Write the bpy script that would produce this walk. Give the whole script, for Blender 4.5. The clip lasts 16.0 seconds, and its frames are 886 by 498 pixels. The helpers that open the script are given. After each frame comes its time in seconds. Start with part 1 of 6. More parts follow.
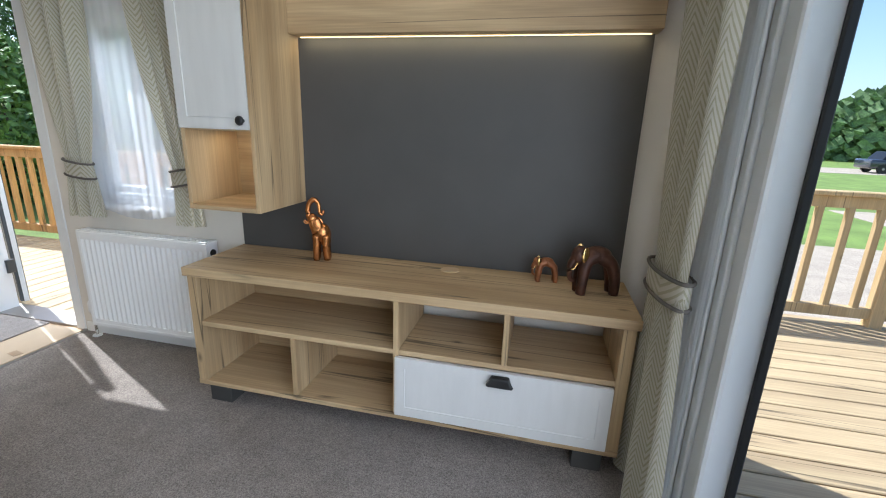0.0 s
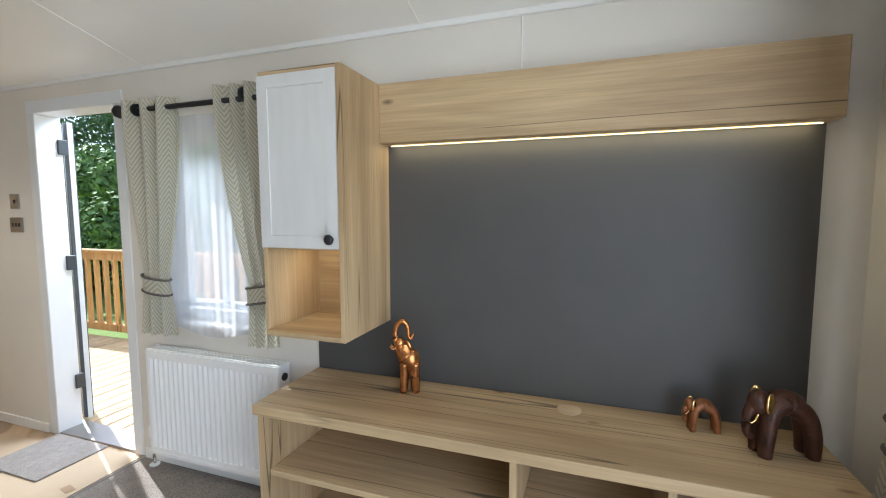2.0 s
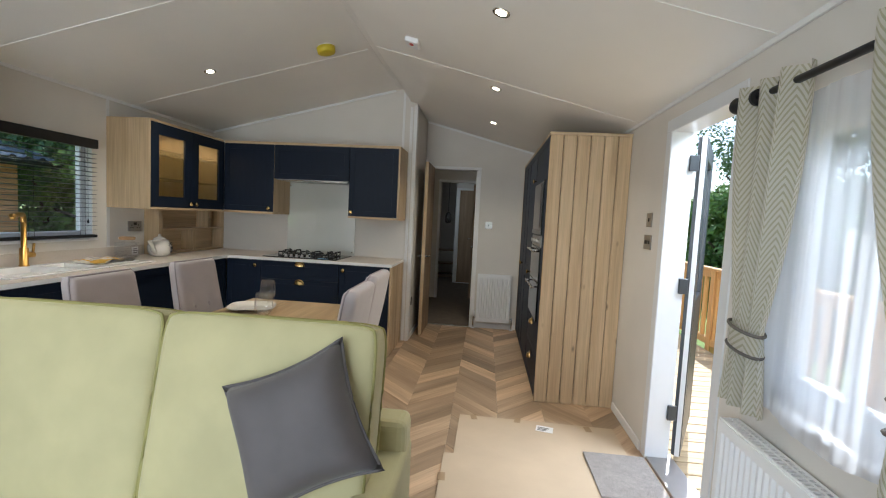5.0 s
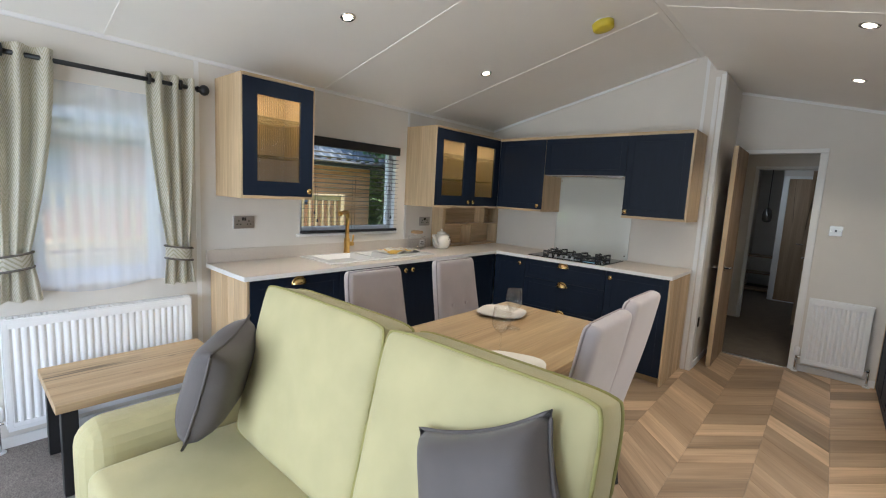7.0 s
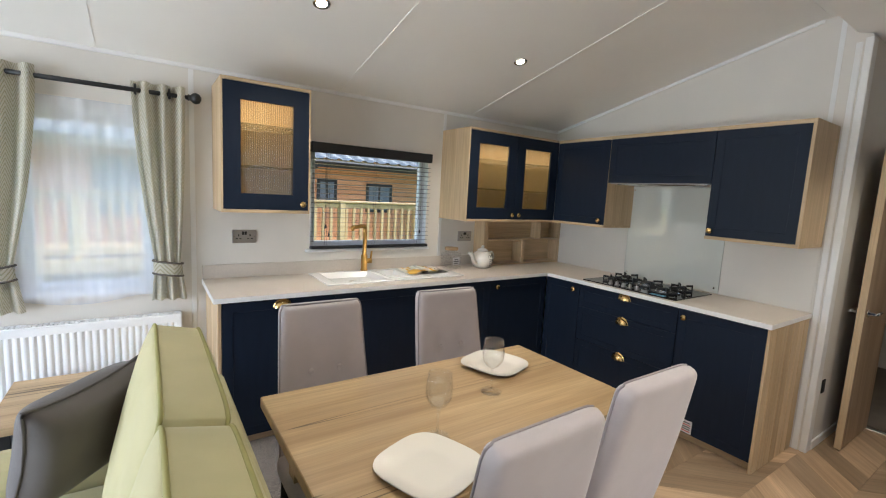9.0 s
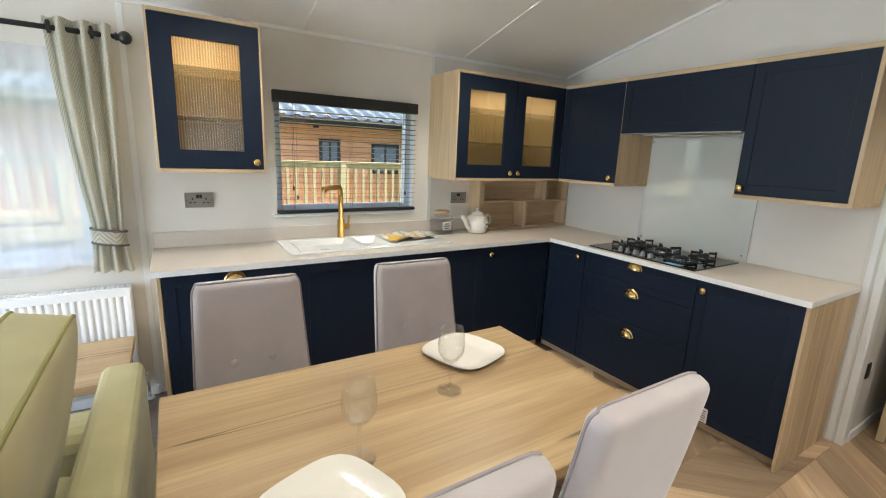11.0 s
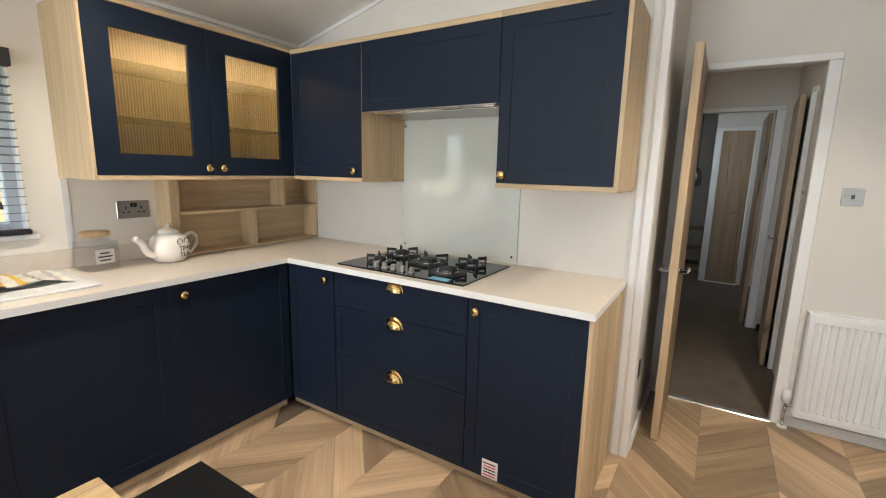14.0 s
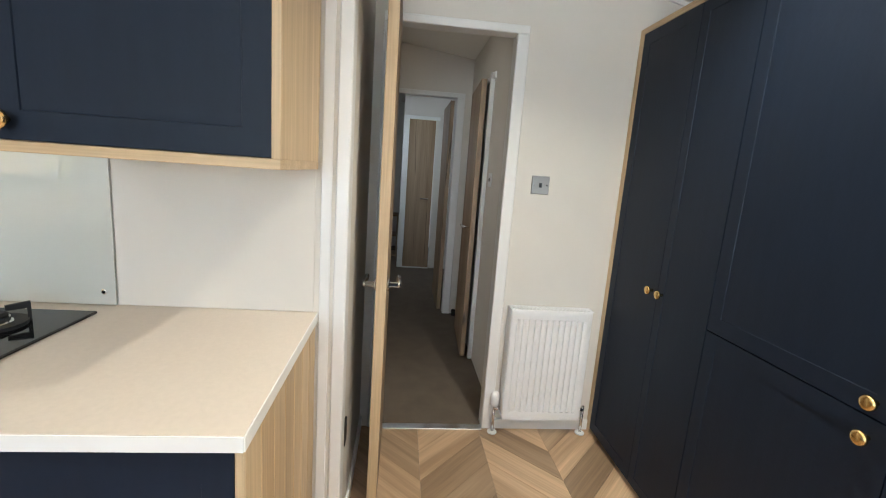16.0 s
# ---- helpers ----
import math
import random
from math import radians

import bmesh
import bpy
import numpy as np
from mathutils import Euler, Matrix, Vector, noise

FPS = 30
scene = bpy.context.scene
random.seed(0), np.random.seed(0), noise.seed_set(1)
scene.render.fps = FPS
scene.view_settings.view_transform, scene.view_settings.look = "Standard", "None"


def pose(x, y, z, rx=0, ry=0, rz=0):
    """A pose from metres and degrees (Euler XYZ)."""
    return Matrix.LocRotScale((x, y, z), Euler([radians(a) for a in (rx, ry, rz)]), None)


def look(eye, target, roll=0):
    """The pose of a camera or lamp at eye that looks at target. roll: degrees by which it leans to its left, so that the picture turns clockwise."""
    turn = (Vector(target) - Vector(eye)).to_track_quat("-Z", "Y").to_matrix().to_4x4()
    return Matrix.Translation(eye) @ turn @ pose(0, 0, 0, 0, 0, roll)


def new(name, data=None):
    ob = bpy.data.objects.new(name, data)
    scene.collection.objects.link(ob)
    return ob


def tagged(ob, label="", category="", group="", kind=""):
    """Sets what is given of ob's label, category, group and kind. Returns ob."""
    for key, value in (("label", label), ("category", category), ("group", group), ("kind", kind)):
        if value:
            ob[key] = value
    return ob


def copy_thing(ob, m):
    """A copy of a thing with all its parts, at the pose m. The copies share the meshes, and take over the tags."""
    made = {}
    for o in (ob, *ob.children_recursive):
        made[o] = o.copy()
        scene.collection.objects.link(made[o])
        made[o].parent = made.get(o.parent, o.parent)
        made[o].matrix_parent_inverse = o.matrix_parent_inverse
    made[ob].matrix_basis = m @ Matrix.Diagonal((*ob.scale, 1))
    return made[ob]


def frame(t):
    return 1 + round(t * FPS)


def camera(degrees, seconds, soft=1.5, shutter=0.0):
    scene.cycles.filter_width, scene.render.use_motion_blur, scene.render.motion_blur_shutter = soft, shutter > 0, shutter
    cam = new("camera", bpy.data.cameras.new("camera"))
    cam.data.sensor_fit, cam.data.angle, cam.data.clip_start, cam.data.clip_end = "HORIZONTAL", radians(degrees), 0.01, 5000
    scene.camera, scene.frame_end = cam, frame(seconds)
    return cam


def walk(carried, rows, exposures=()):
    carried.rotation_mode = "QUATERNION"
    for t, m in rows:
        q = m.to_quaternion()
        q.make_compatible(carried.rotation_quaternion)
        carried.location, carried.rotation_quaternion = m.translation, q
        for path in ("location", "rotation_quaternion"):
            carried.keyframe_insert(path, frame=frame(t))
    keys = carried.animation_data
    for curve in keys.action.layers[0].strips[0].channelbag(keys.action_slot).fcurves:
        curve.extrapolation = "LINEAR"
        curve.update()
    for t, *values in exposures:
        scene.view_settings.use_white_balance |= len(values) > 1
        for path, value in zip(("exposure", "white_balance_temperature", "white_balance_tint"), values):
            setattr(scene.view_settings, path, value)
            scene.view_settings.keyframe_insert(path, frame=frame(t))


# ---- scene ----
cam = camera(90.7, 16.0, 1.1)
EXPOSURES = ((0.0, 0.6, 5600, 7), (1.5, 0.8, 5600, 7), (3.0, 0.7, 5900, 6), (4.0, 0.7, 5800, 6), (5.0, 0.75, 5700, 7), (8.0, 1.15, 5600, 9), (10.5, 1.35, 5700, 6), (12.0, 1.65, 5350, 4), (14.5, 1.95, 5900, 9), (16.0, 2.05, 5600, 6))
SUN, SKY, PATIO = 5.0, 0.15, 42.0
PATH = [
    (0, (0.617, -0.258, 1.26), (0.199, 1.624, 0.729), 2.0),
    (0.5, (0.537, -0.132, 1.277), (0.189, 1.786, 0.829), 1.7),
    (1, (0.455, -0.071, 1.324), (0.101, 1.867, 0.979), 1.4),
    (1.5, (0.398, -0.05, 1.353), (0.022, 1.903, 1.138), 0.6),
    (2, (0.319, -0.01, 1.359), (-0.334, 1.872, 1.186), -0.1),
    (2.5, (0.289, 0.126, 1.369), (-0.802, 1.797, 1.243), 0.5),
    (3, (0.227, 0.22, 1.359), (-1.234, 1.579, 1.227), 0.6),
    (3.5, (0.104, 0.324, 1.372), (-1.575, 1.403, 1.242), 0.3),
    (4, (0.013, 0.375, 1.363), (-1.803, 1.202, 1.231), 0.2),
    (4.5, (-0.078, 0.56, 1.358), (-2.043, 0.913, 1.25), 1.1),
    (5, (-0.113, 0.632, 1.368), (-2.099, 0.441, 1.226), 2.9),
    (7.5, (-0.7, 0.625, 1.465), (-2.089, -0.797, 1.243), 2.7),
    (8, (-0.938, 0.676, 1.486), (-2.243, -0.826, 1.292), 2.8),
    (10.5, (-1.681, 0.575, 1.538), (-2.609, -1.161, 1.181), 2.7),
    (11, (-1.744, 0.491, 1.488), (-2.774, -1.171, 1.068), 2.3),
    (11.5, (-1.831, 0.441, 1.451), (-3.007, -1.098, 0.953), 1.8),
    (12, (-1.976, 0.388, 1.423), (-3.252, -1.046, 0.864), 2.0),
    (12.5, (-2.109, 0.317, 1.39), (-3.474, -1.021, 0.804), 2.5),
    (13, (-2.263, 0.184, 1.388), (-3.757, -1.033, 0.852), 1.5),
    (13.5, (-2.415, 0.1, 1.408), (-4.021, -1.008, 0.969), 0.9),
    (14, (-2.628, 0.082, 1.386), (-4.301, -0.957, 1.035), 1.3),
    (14.5, (-2.882, 0.066, 1.377), (-4.681, -0.731, 1.017), 2.2),
    (15, (-3.101, 0.032, 1.368), (-5.014, -0.416, 0.999), 3.1),
    (15.5, (-3.336, 0.033, 1.343), (-5.298, -0.079, 0.972), 3.8),
    (16, (-3.517, -0.009, 1.34), (-5.475, 0.192, 0.987), 4.1),
]
walk(cam, [(t, look(eye, target, roll)) for t, eye, target, roll in PATH], EXPOSURES)

# ---- light ----
world = bpy.data.worlds.new("sky")
scene.world = world
world.use_nodes = True
_nt = world.node_tree
_sky = _nt.nodes.new("ShaderNodeTexSky")
_sky.sky_type, _sky.sun_disc = "NISHITA", False
_sky.sun_elevation, _sky.sun_rotation = radians(50), radians(-66)
_sky.air_density, _sky.dust_density = 1.0, 1.5
_bg = _nt.nodes["Background"]
_bg.inputs["Strength"].default_value = SKY
_nt.links.new(_sky.outputs[0], _bg.inputs["Color"])
sun = new("sun", bpy.data.lights.new("sun", "SUN"))
sun.data.energy, sun.data.angle, sun.data.color = SUN, radians(0.6), (1.0, 0.94, 0.86)
sun.matrix_world = look((-5.87, 2.62, 7.66), (0, 0, 0))


def area(name, place, target, w, h, watts, color=(1, 1, 1)):
    lamp = new(name, bpy.data.lights.new(name, "AREA"))
    lamp.data.shape, lamp.data.size, lamp.data.size_y, lamp.data.energy, lamp.data.color = "RECTANGLE", w, h, watts, color
    lamp.matrix_world = look(place, target)
    return lamp


# daylight of the patio doors, the entrance and the windows
area("patio_daylight", (1.16, -0.72, 1.1), (-3.0, -0.72, 1.0), 2.5, 1.9, PATIO, (0.97, 0.98, 1.0))
area("cabinet_light", (-1.93, -2.24, 2.06), (-1.93, -2.30, 1.2), 0.3, 0.06, 0.8, (1.0, 0.74, 0.42))
area("cabinet_light", (-3.9, -2.22, 1.97), (-3.9, -2.28, 1.2), 0.7, 0.06, 1.2, (1.0, 0.74, 0.42))
area("pelmet_light", (0.24, 1.605, 1.617), (0.24, 1.635, 1.2), 1.4, 0.02, 0.7, (1.0, 0.76, 0.4))
area("niche_light", (-0.66, 1.50, 1.215), (-0.66, 1.52, 0.9), 0.22, 0.04, 0.28, (1.0, 0.8, 0.5))
for _x, _y, _z in ((-2.26, 0.645, 2.325), (-3.46, 0.645, 2.325), (-4.61, 0.645, 2.325), (-2.07, -1.57, 2.39), (-3.40, -1.57, 2.39)):
    _l = new("downlight_beam", bpy.data.lights.new("downlight_beam", "SPOT"))
    _l.data.energy, _l.data.spot_size, _l.data.spot_blend, _l.data.color, _l.data.shadow_soft_size = 20, radians(125), 0.8, (1, 0.86, 0.66), 0.03
    _l.matrix_world = look((_x, _y, _z), (_x, _y, 0))


area("entrance_daylight", (-2.42, 2.35, 2.5), (-2.7, 0.9, 0.0), 0.9, 0.7, 52.0, (0.98, 0.99, 1.0))
area("side_window_daylight", (-1.07, -3.15, 2.7), (-1.1, -1.0, 0.5), 0.8, 0.7, 7.0, (0.98, 0.99, 1.0))
area("kitchen_window_daylight", (-2.8, -3.15, 2.7), (-2.8, -1.5, 0.7), 1.0, 0.7, 7.0, (0.98, 0.99, 1.0))
# unseen lamps added on the blank hall wall, standing in for side-room daylight
area("hall_fill", (-6.5, -0.47, 1.5), (-6.5, 1.0, 1.0), 0.6, 0.9, 0.5, (1.0, 0.84, 0.66))
area("bedroom_fill", (-8.7, -0.47, 1.5), (-9.1, 1.0, 1.0), 0.8, 1.0, 1.7, (0.92, 0.96, 1.0))


# ---- materials ----
def mat(name, color, rough=0.6, metal=0.0, var=0.08, scale=6.0, bump=0.0, bump_scale=200.0, stretch=(1, 1, 1), sheen=0.0, coat=0.0, spec=0.5, random_tint=0.0, fine=0.0):
    m = bpy.data.materials.new(name)
    m.use_nodes = True
    n, l = m.node_tree.nodes, m.node_tree.links
    b = n["Principled BSDF"]
    b.inputs["Roughness"].default_value, b.inputs["Metallic"].default_value = rough, metal
    b.inputs["Sheen Weight"].default_value, b.inputs["Coat Weight"].default_value = sheen, coat
    b.inputs["Specular IOR Level"].default_value = spec
    tc, mp = n.new("ShaderNodeTexCoord"), n.new("ShaderNodeMapping")
    mp.inputs["Scale"].default_value = stretch
    l.new(tc.outputs["Object"], mp.inputs["Vector"])
    noise_a = n.new("ShaderNodeTexNoise")
    noise_a.inputs["Scale"].default_value, noise_a.inputs["Detail"].default_value = scale, 5
    l.new(mp.outputs[0], noise_a.inputs["Vector"])
    ramp = n.new("ShaderNodeMapRange")
    ramp.inputs["From Min"].default_value, ramp.inputs["From Max"].default_value = 0.3, 0.7
    ramp.inputs["To Min"].default_value, ramp.inputs["To Max"].default_value = 1 - var, 1 + var
    l.new(noise_a.outputs["Fac"], ramp.inputs["Value"])
    value = ramp.outputs[0]
    if fine:
        noise_f = n.new("ShaderNodeTexNoise")
        noise_f.inputs["Scale"].default_value, noise_f.inputs["Detail"].default_value = bump_scale, 3
        l.new(tc.outputs["Object"], noise_f.inputs["Vector"])
        rf = n.new("ShaderNodeMapRange")
        rf.inputs["From Min"].default_value, rf.inputs["From Max"].default_value = 0.3, 0.7
        rf.inputs["To Min"].default_value, rf.inputs["To Max"].default_value = 1 - fine, 1 + fine
        l.new(noise_f.outputs["Fac"], rf.inputs["Value"])
        mu = n.new("ShaderNodeMath")
        mu.operation = "MULTIPLY"
        l.new(value, mu.inputs[0]), l.new(rf.outputs[0], mu.inputs[1])
        value = mu.outputs[0]
    if random_tint:
        oi = n.new("ShaderNodeObjectInfo")
        rr = n.new("ShaderNodeMapRange")
        rr.inputs["To Min"].default_value, rr.inputs["To Max"].default_value = 1 - random_tint, 1 + random_tint
        l.new(oi.outputs["Random"], rr.inputs["Value"])
        mu2 = n.new("ShaderNodeMath")
        mu2.operation = "MULTIPLY"
        l.new(value, mu2.inputs[0]), l.new(rr.outputs[0], mu2.inputs[1])
        value = mu2.outputs[0]
    hsv = n.new("ShaderNodeHueSaturation")
    hsv.inputs["Color"].default_value = (*color, 1)
    l.new(value, hsv.inputs["Value"])
    l.new(hsv.outputs[0], b.inputs["Base Color"])
    if bump:
        nb, bu = n.new("ShaderNodeTexNoise"), n.new("ShaderNodeBump")
        nb.inputs["Scale"].default_value, nb.inputs["Detail"].default_value = bump_scale, 4
        l.new(tc.outputs["Object"], nb.inputs["Vector"])
        bu.inputs["Strength"].default_value, bu.inputs["Distance"].default_value = bump, 0.004
        l.new(nb.outputs["Fac"], bu.inputs["Height"])
        l.new(bu.outputs[0], b.inputs["Normal"])
    return m


def wood(name, light, dark, axis, rough=0.5, tint=0.0, knots=True, size=1.0, cracks=True, crack=0.48):
    """Oak with grain along one axis: broad figure, fine pores, cracks and knots."""
    m = bpy.data.materials.new(name)
    m.use_nodes = True
    n, l = m.node_tree.nodes, m.node_tree.links
    b = n["Principled BSDF"]
    b.inputs["Roughness"].default_value = rough
    tc = n.new("ShaderNodeTexCoord")
    src = tc.outputs["Object"]
    if tint:
        oi = n.new("ShaderNodeObjectInfo")
        sh = n.new("ShaderNodeVectorMath")
        sh.operation = "MULTIPLY_ADD"
        cx = n.new("ShaderNodeCombineXYZ")
        for k in range(3):
            l.new(oi.outputs["Random"], cx.inputs[k])
        sh.inputs[1].default_value = (37.0, 23.0, 51.0)
        l.new(cx.outputs[0], sh.inputs[0]), l.new(src, sh.inputs[2])
        src = sh.outputs[0]

    def grain(along, across, detail, distort):
        mp = n.new("ShaderNodeMapping")
        sc = [across * size] * 3
        sc[axis] = along * size
        mp.inputs["Scale"].default_value = sc
        l.new(src, mp.inputs["Vector"])
        t = n.new("ShaderNodeTexNoise")
        t.inputs["Scale"].default_value, t.inputs["Detail"].default_value, t.inputs["Distortion"].default_value = 1.0, detail, distort
        l.new(mp.outputs[0], t.inputs["Vector"])
        return t.outputs["Fac"]

    def rng(v, a, c, lo, hi):
        r = n.new("ShaderNodeMapRange")
        for key, val in (("From Min", a), ("From Max", c), ("To Min", lo), ("To Max", hi)):
            r.inputs[key].default_value = val
        l.new(v, r.inputs["Value"])
        return r.outputs[0]

    def mul(a, c):
        q = n.new("ShaderNodeMath")
        q.operation = "MULTIPLY"
        l.new(a, q.inputs[0]), l.new(c, q.inputs[1])
        return q.outputs[0]

    def invert(v, depth):
        return rng(v, 0, 1, 1.0, 1.0 - depth)

    broad, fine_g = grain(0.7, 7.0, 4, 0.8), grain(4.0, 160.0, 3, 0.2)
    mix = n.new("ShaderNodeMix")
    mix.data_type = "RGBA"
    mix.inputs["A"].default_value, mix.inputs["B"].default_value = (*light, 1), (*dark, 1)
    l.new(rng(broad, 0.36, 0.66, 0, 1), mix.inputs["Factor"])
    val = mul(rng(fine_g, 0.3, 0.7, 0.88, 1.08), rng(grain(1.3, 42.0, 4, 0.6), 0.3, 0.7, 0.90, 1.08))
    if cracks:
        # long dark splits that follow the grain, broken into stretches
        off = n.new("ShaderNodeMath")
        off.operation = "SUBTRACT"
        off.inputs[1].default_value = 0.5
        l.new(grain(0.13, 4.6, 3, 0.12), off.inputs[0])
        ab = n.new("ShaderNodeMath")
        ab.operation = "ABSOLUTE"
        l.new(off.outputs[0], ab.inputs[0])
        split = mul(rng(ab.outputs[0], 0.001, 0.0062, 1, 0), rng(grain(1.3, 5.0, 3, 0.2), crack - 0.06, crack, 0, 1))
        val = mul(val, invert(split, 0.68))
    if knots:
        mp = n.new("ShaderNodeMapping")
        sc = [8.0 * size] * 3
        sc[axis] = 3.4 * size
        mp.inputs["Scale"].default_value = sc
        l.new(src, mp.inputs["Vector"])
        v = n.new("ShaderNodeTexVoronoi")
        v.inputs["Scale"].default_value = 1.0
        l.new(mp.outputs[0], v.inputs["Vector"])
        sx = n.new("ShaderNodeSeparateColor")
        l.new(v.outputs["Color"], sx.inputs[0])
        val = mul(val, invert(mul(rng(v.outputs["Distance"], 0.02, 0.11, 1, 0), rng(sx.outputs[0], 0.35, 0.55, 0, 1)), 0.66))
    if tint:
        val = mul(val, rng(oi.outputs["Random"], 0, 1, 1 - tint, 1 + tint))
    hsv = n.new("ShaderNodeHueSaturation")
    l.new(mix.outputs["Result"], hsv.inputs["Color"]), l.new(val, hsv.inputs["Value"])
    l.new(hsv.outputs[0], b.inputs["Base Color"])
    bu = n.new("ShaderNodeBump")
    bu.inputs["Strength"].default_value, bu.inputs["Distance"].default_value = 0.25, 0.002
    l.new(val, bu.inputs["Height"])
    l.new(bu.outputs[0], b.inputs["Normal"])
    return m


def glow(name, color, strength):
    m = bpy.data.materials.new(name)
    m.use_nodes = True
    b = m.node_tree.nodes["Principled BSDF"]
    b.inputs["Base Color"].default_value = (*color, 1)
    b.inputs["Emission Color"].default_value, b.inputs["Emission Strength"].default_value = (*color, 1), strength
    return m


def glass(name, tint=(1, 1, 1), gloss=0.08, rough=0.0, curved=False):
    """Thin clear pane: see-through with a little mirror."""
    m = bpy.data.materials.new(name)
    m.use_nodes = True
    n, l = m.node_tree.nodes, m.node_tree.links
    n.remove(n["Principled BSDF"])
    t, g, mx = n.new("ShaderNodeBsdfTransparent"), n.new("ShaderNodeBsdfGlossy"), n.new("ShaderNodeMixShader")
    t.inputs[0].default_value = (*tint, 1)
    g.inputs["Roughness"].default_value = rough
    if curved:
        lw, sc = n.new("ShaderNodeLayerWeight"), n.new("ShaderNodeMapRange")
        lw.inputs["Blend"].default_value = 0.2
        sc.inputs["To Min"].default_value, sc.inputs["To Max"].default_value = 0.04, 0.42
        l.new(lw.outputs["Facing"], sc.inputs["Value"]), l.new(sc.outputs[0], mx.inputs[0])
    else:
        mx.inputs[0].default_value = gloss
    l.new(t.outputs[0], mx.inputs[1]), l.new(g.outputs[0], mx.inputs[2])
    l.new(mx.outputs[0], n["Material Output"].inputs["Surface"])
    return m


def sheer(name, color, clear):
    m = bpy.data.materials.new(name)
    m.use_nodes = True
    n, l = m.node_tree.nodes, m.node_tree.links
    n.remove(n["Principled BSDF"])
    t, d, tl, mx, m2 = (n.new("ShaderNode" + k) for k in ("BsdfTransparent", "BsdfDiffuse", "BsdfTranslucent", "MixShader", "MixShader"))
    d.inputs[0].default_value = tl.inputs[0].default_value = (*color, 1)
    tc, mp, nz, r = (n.new("ShaderNode" + k) for k in ("TexCoord", "Mapping", "TexNoise", "MapRange"))
    mp.inputs["Scale"].default_value = (40, 40, 1.5)
    nz.inputs["Scale"].default_value = 1.0
    r.inputs["To Min"].default_value, r.inputs["To Max"].default_value = clear - 0.06, clear + 0.06
    l.new(tc.outputs["Object"], mp.inputs["Vector"]), l.new(mp.outputs[0], nz.inputs["Vector"]), l.new(nz.outputs["Fac"], r.inputs["Value"])
    m2.inputs[0].default_value = 0.65
    l.new(d.outputs[0], m2.inputs[1]), l.new(tl.outputs[0], m2.inputs[2])
    l.new(r.outputs[0], mx.inputs[0])
    l.new(m2.outputs[0], mx.inputs[1]), l.new(t.outputs[0], mx.inputs[2])
    l.new(mx.outputs[0], n["Material Output"].inputs["Surface"])
    return m


def zigzag(name, base, line):
    """Woven curtain cloth with fine zigzag lines, by the sheet's UV in metres."""
    m = bpy.data.materials.new(name)
    m.use_nodes = True
    n, l = m.node_tree.nodes, m.node_tree.links
    b = n["Principled BSDF"]
    b.inputs["Roughness"].default_value, b.inputs["Sheen Weight"].default_value = 0.85, 0.2
    uv, sp = n.new("ShaderNodeUVMap"), n.new("ShaderNodeSeparateXYZ")
    l.new(uv.outputs[0], sp.inputs[0])

    def math_node(op, a, c=None):
        q = n.new("ShaderNodeMath")
        q.operation = op
        for k, v in enumerate((a, c)):
            if v is None:
                continue
            if isinstance(v, (int, float)):
                q.inputs[k].default_value = v
            else:
                l.new(v, q.inputs[k])
        return q.outputs[0]

    tri = math_node("PINGPONG", sp.outputs[0], 0.055)
    h = math_node("ADD", sp.outputs[1], math_node("MULTIPLY", tri, 1.25))
    s = math_node("PINGPONG", h, 0.0125)
    f = math_node("GREATER_THAN", s, 0.0074)
    mix = n.new("ShaderNodeMix")
    mix.data_type = "RGBA"
    mix.inputs["A"].default_value, mix.inputs["B"].default_value = (*base, 1), (*line, 1)
    l.new(f, mix.inputs["Factor"]), l.new(mix.outputs["Result"], b.inputs["Base Color"])
    tr, ms = n.new("ShaderNodeBsdfTranslucent"), n.new("ShaderNodeMixShader")
    l.new(mix.outputs["Result"], tr.inputs[0])
    ms.inputs[0].default_value = 0.42
    l.new(b.outputs[0], ms.inputs[1]), l.new(tr.outputs[0], ms.inputs[2])
    l.new(ms.outputs[0], n["Material Output"].inputs["Surface"])
    return m


OAK_L, OAK_D = (0.54, 0.395, 0.225), (0.37, 0.25, 0.13)
oak = [wood("oak_" + "xyz"[k], OAK_L, OAK_D, k, crack=(0.48, 0.48, 0.54)[k]) for k in range(3)]
table_oak = wood("table_oak", (0.49, 0.345, 0.18), (0.35, 0.225, 0.105), 0, rough=0.36)
pale_oak = [wood("pale_oak_" + "xyz"[k], (0.60, 0.45, 0.275), (0.50, 0.36, 0.205), k, cracks=False, knots=False) for k in range(3)]
plank_oak = wood("plank_oak", (0.60, 0.445, 0.265), (0.48, 0.335, 0.185), 2, tint=0.08, cracks=False)
floor_oak = wood("floor_oak", (0.51, 0.36, 0.225), (0.33, 0.22, 0.13), 0, rough=0.36, tint=0.40, knots=False, cracks=False)
door_oak = wood("door_oak", (0.38, 0.27, 0.17), (0.28, 0.19, 0.11), 2, knots=False)
deck_wood = wood("deck_wood", (0.50, 0.38, 0.22), (0.38, 0.28, 0.16), 1, rough=0.7, tint=0.15)
deck_wood_x = wood("deck_wood_x", (0.50, 0.38, 0.22), (0.38, 0.28, 0.16), 0, rough=0.7, tint=0.15)
rail_wood = wood("rail_wood", (0.62, 0.36, 0.13), (0.52, 0.28, 0.09), 2, rough=0.6, tint=0.1)
rail_pale = wood("rail_pale", (0.58, 0.42, 0.22), (0.48, 0.33, 0.16), 2, rough=0.6, tint=0.1)
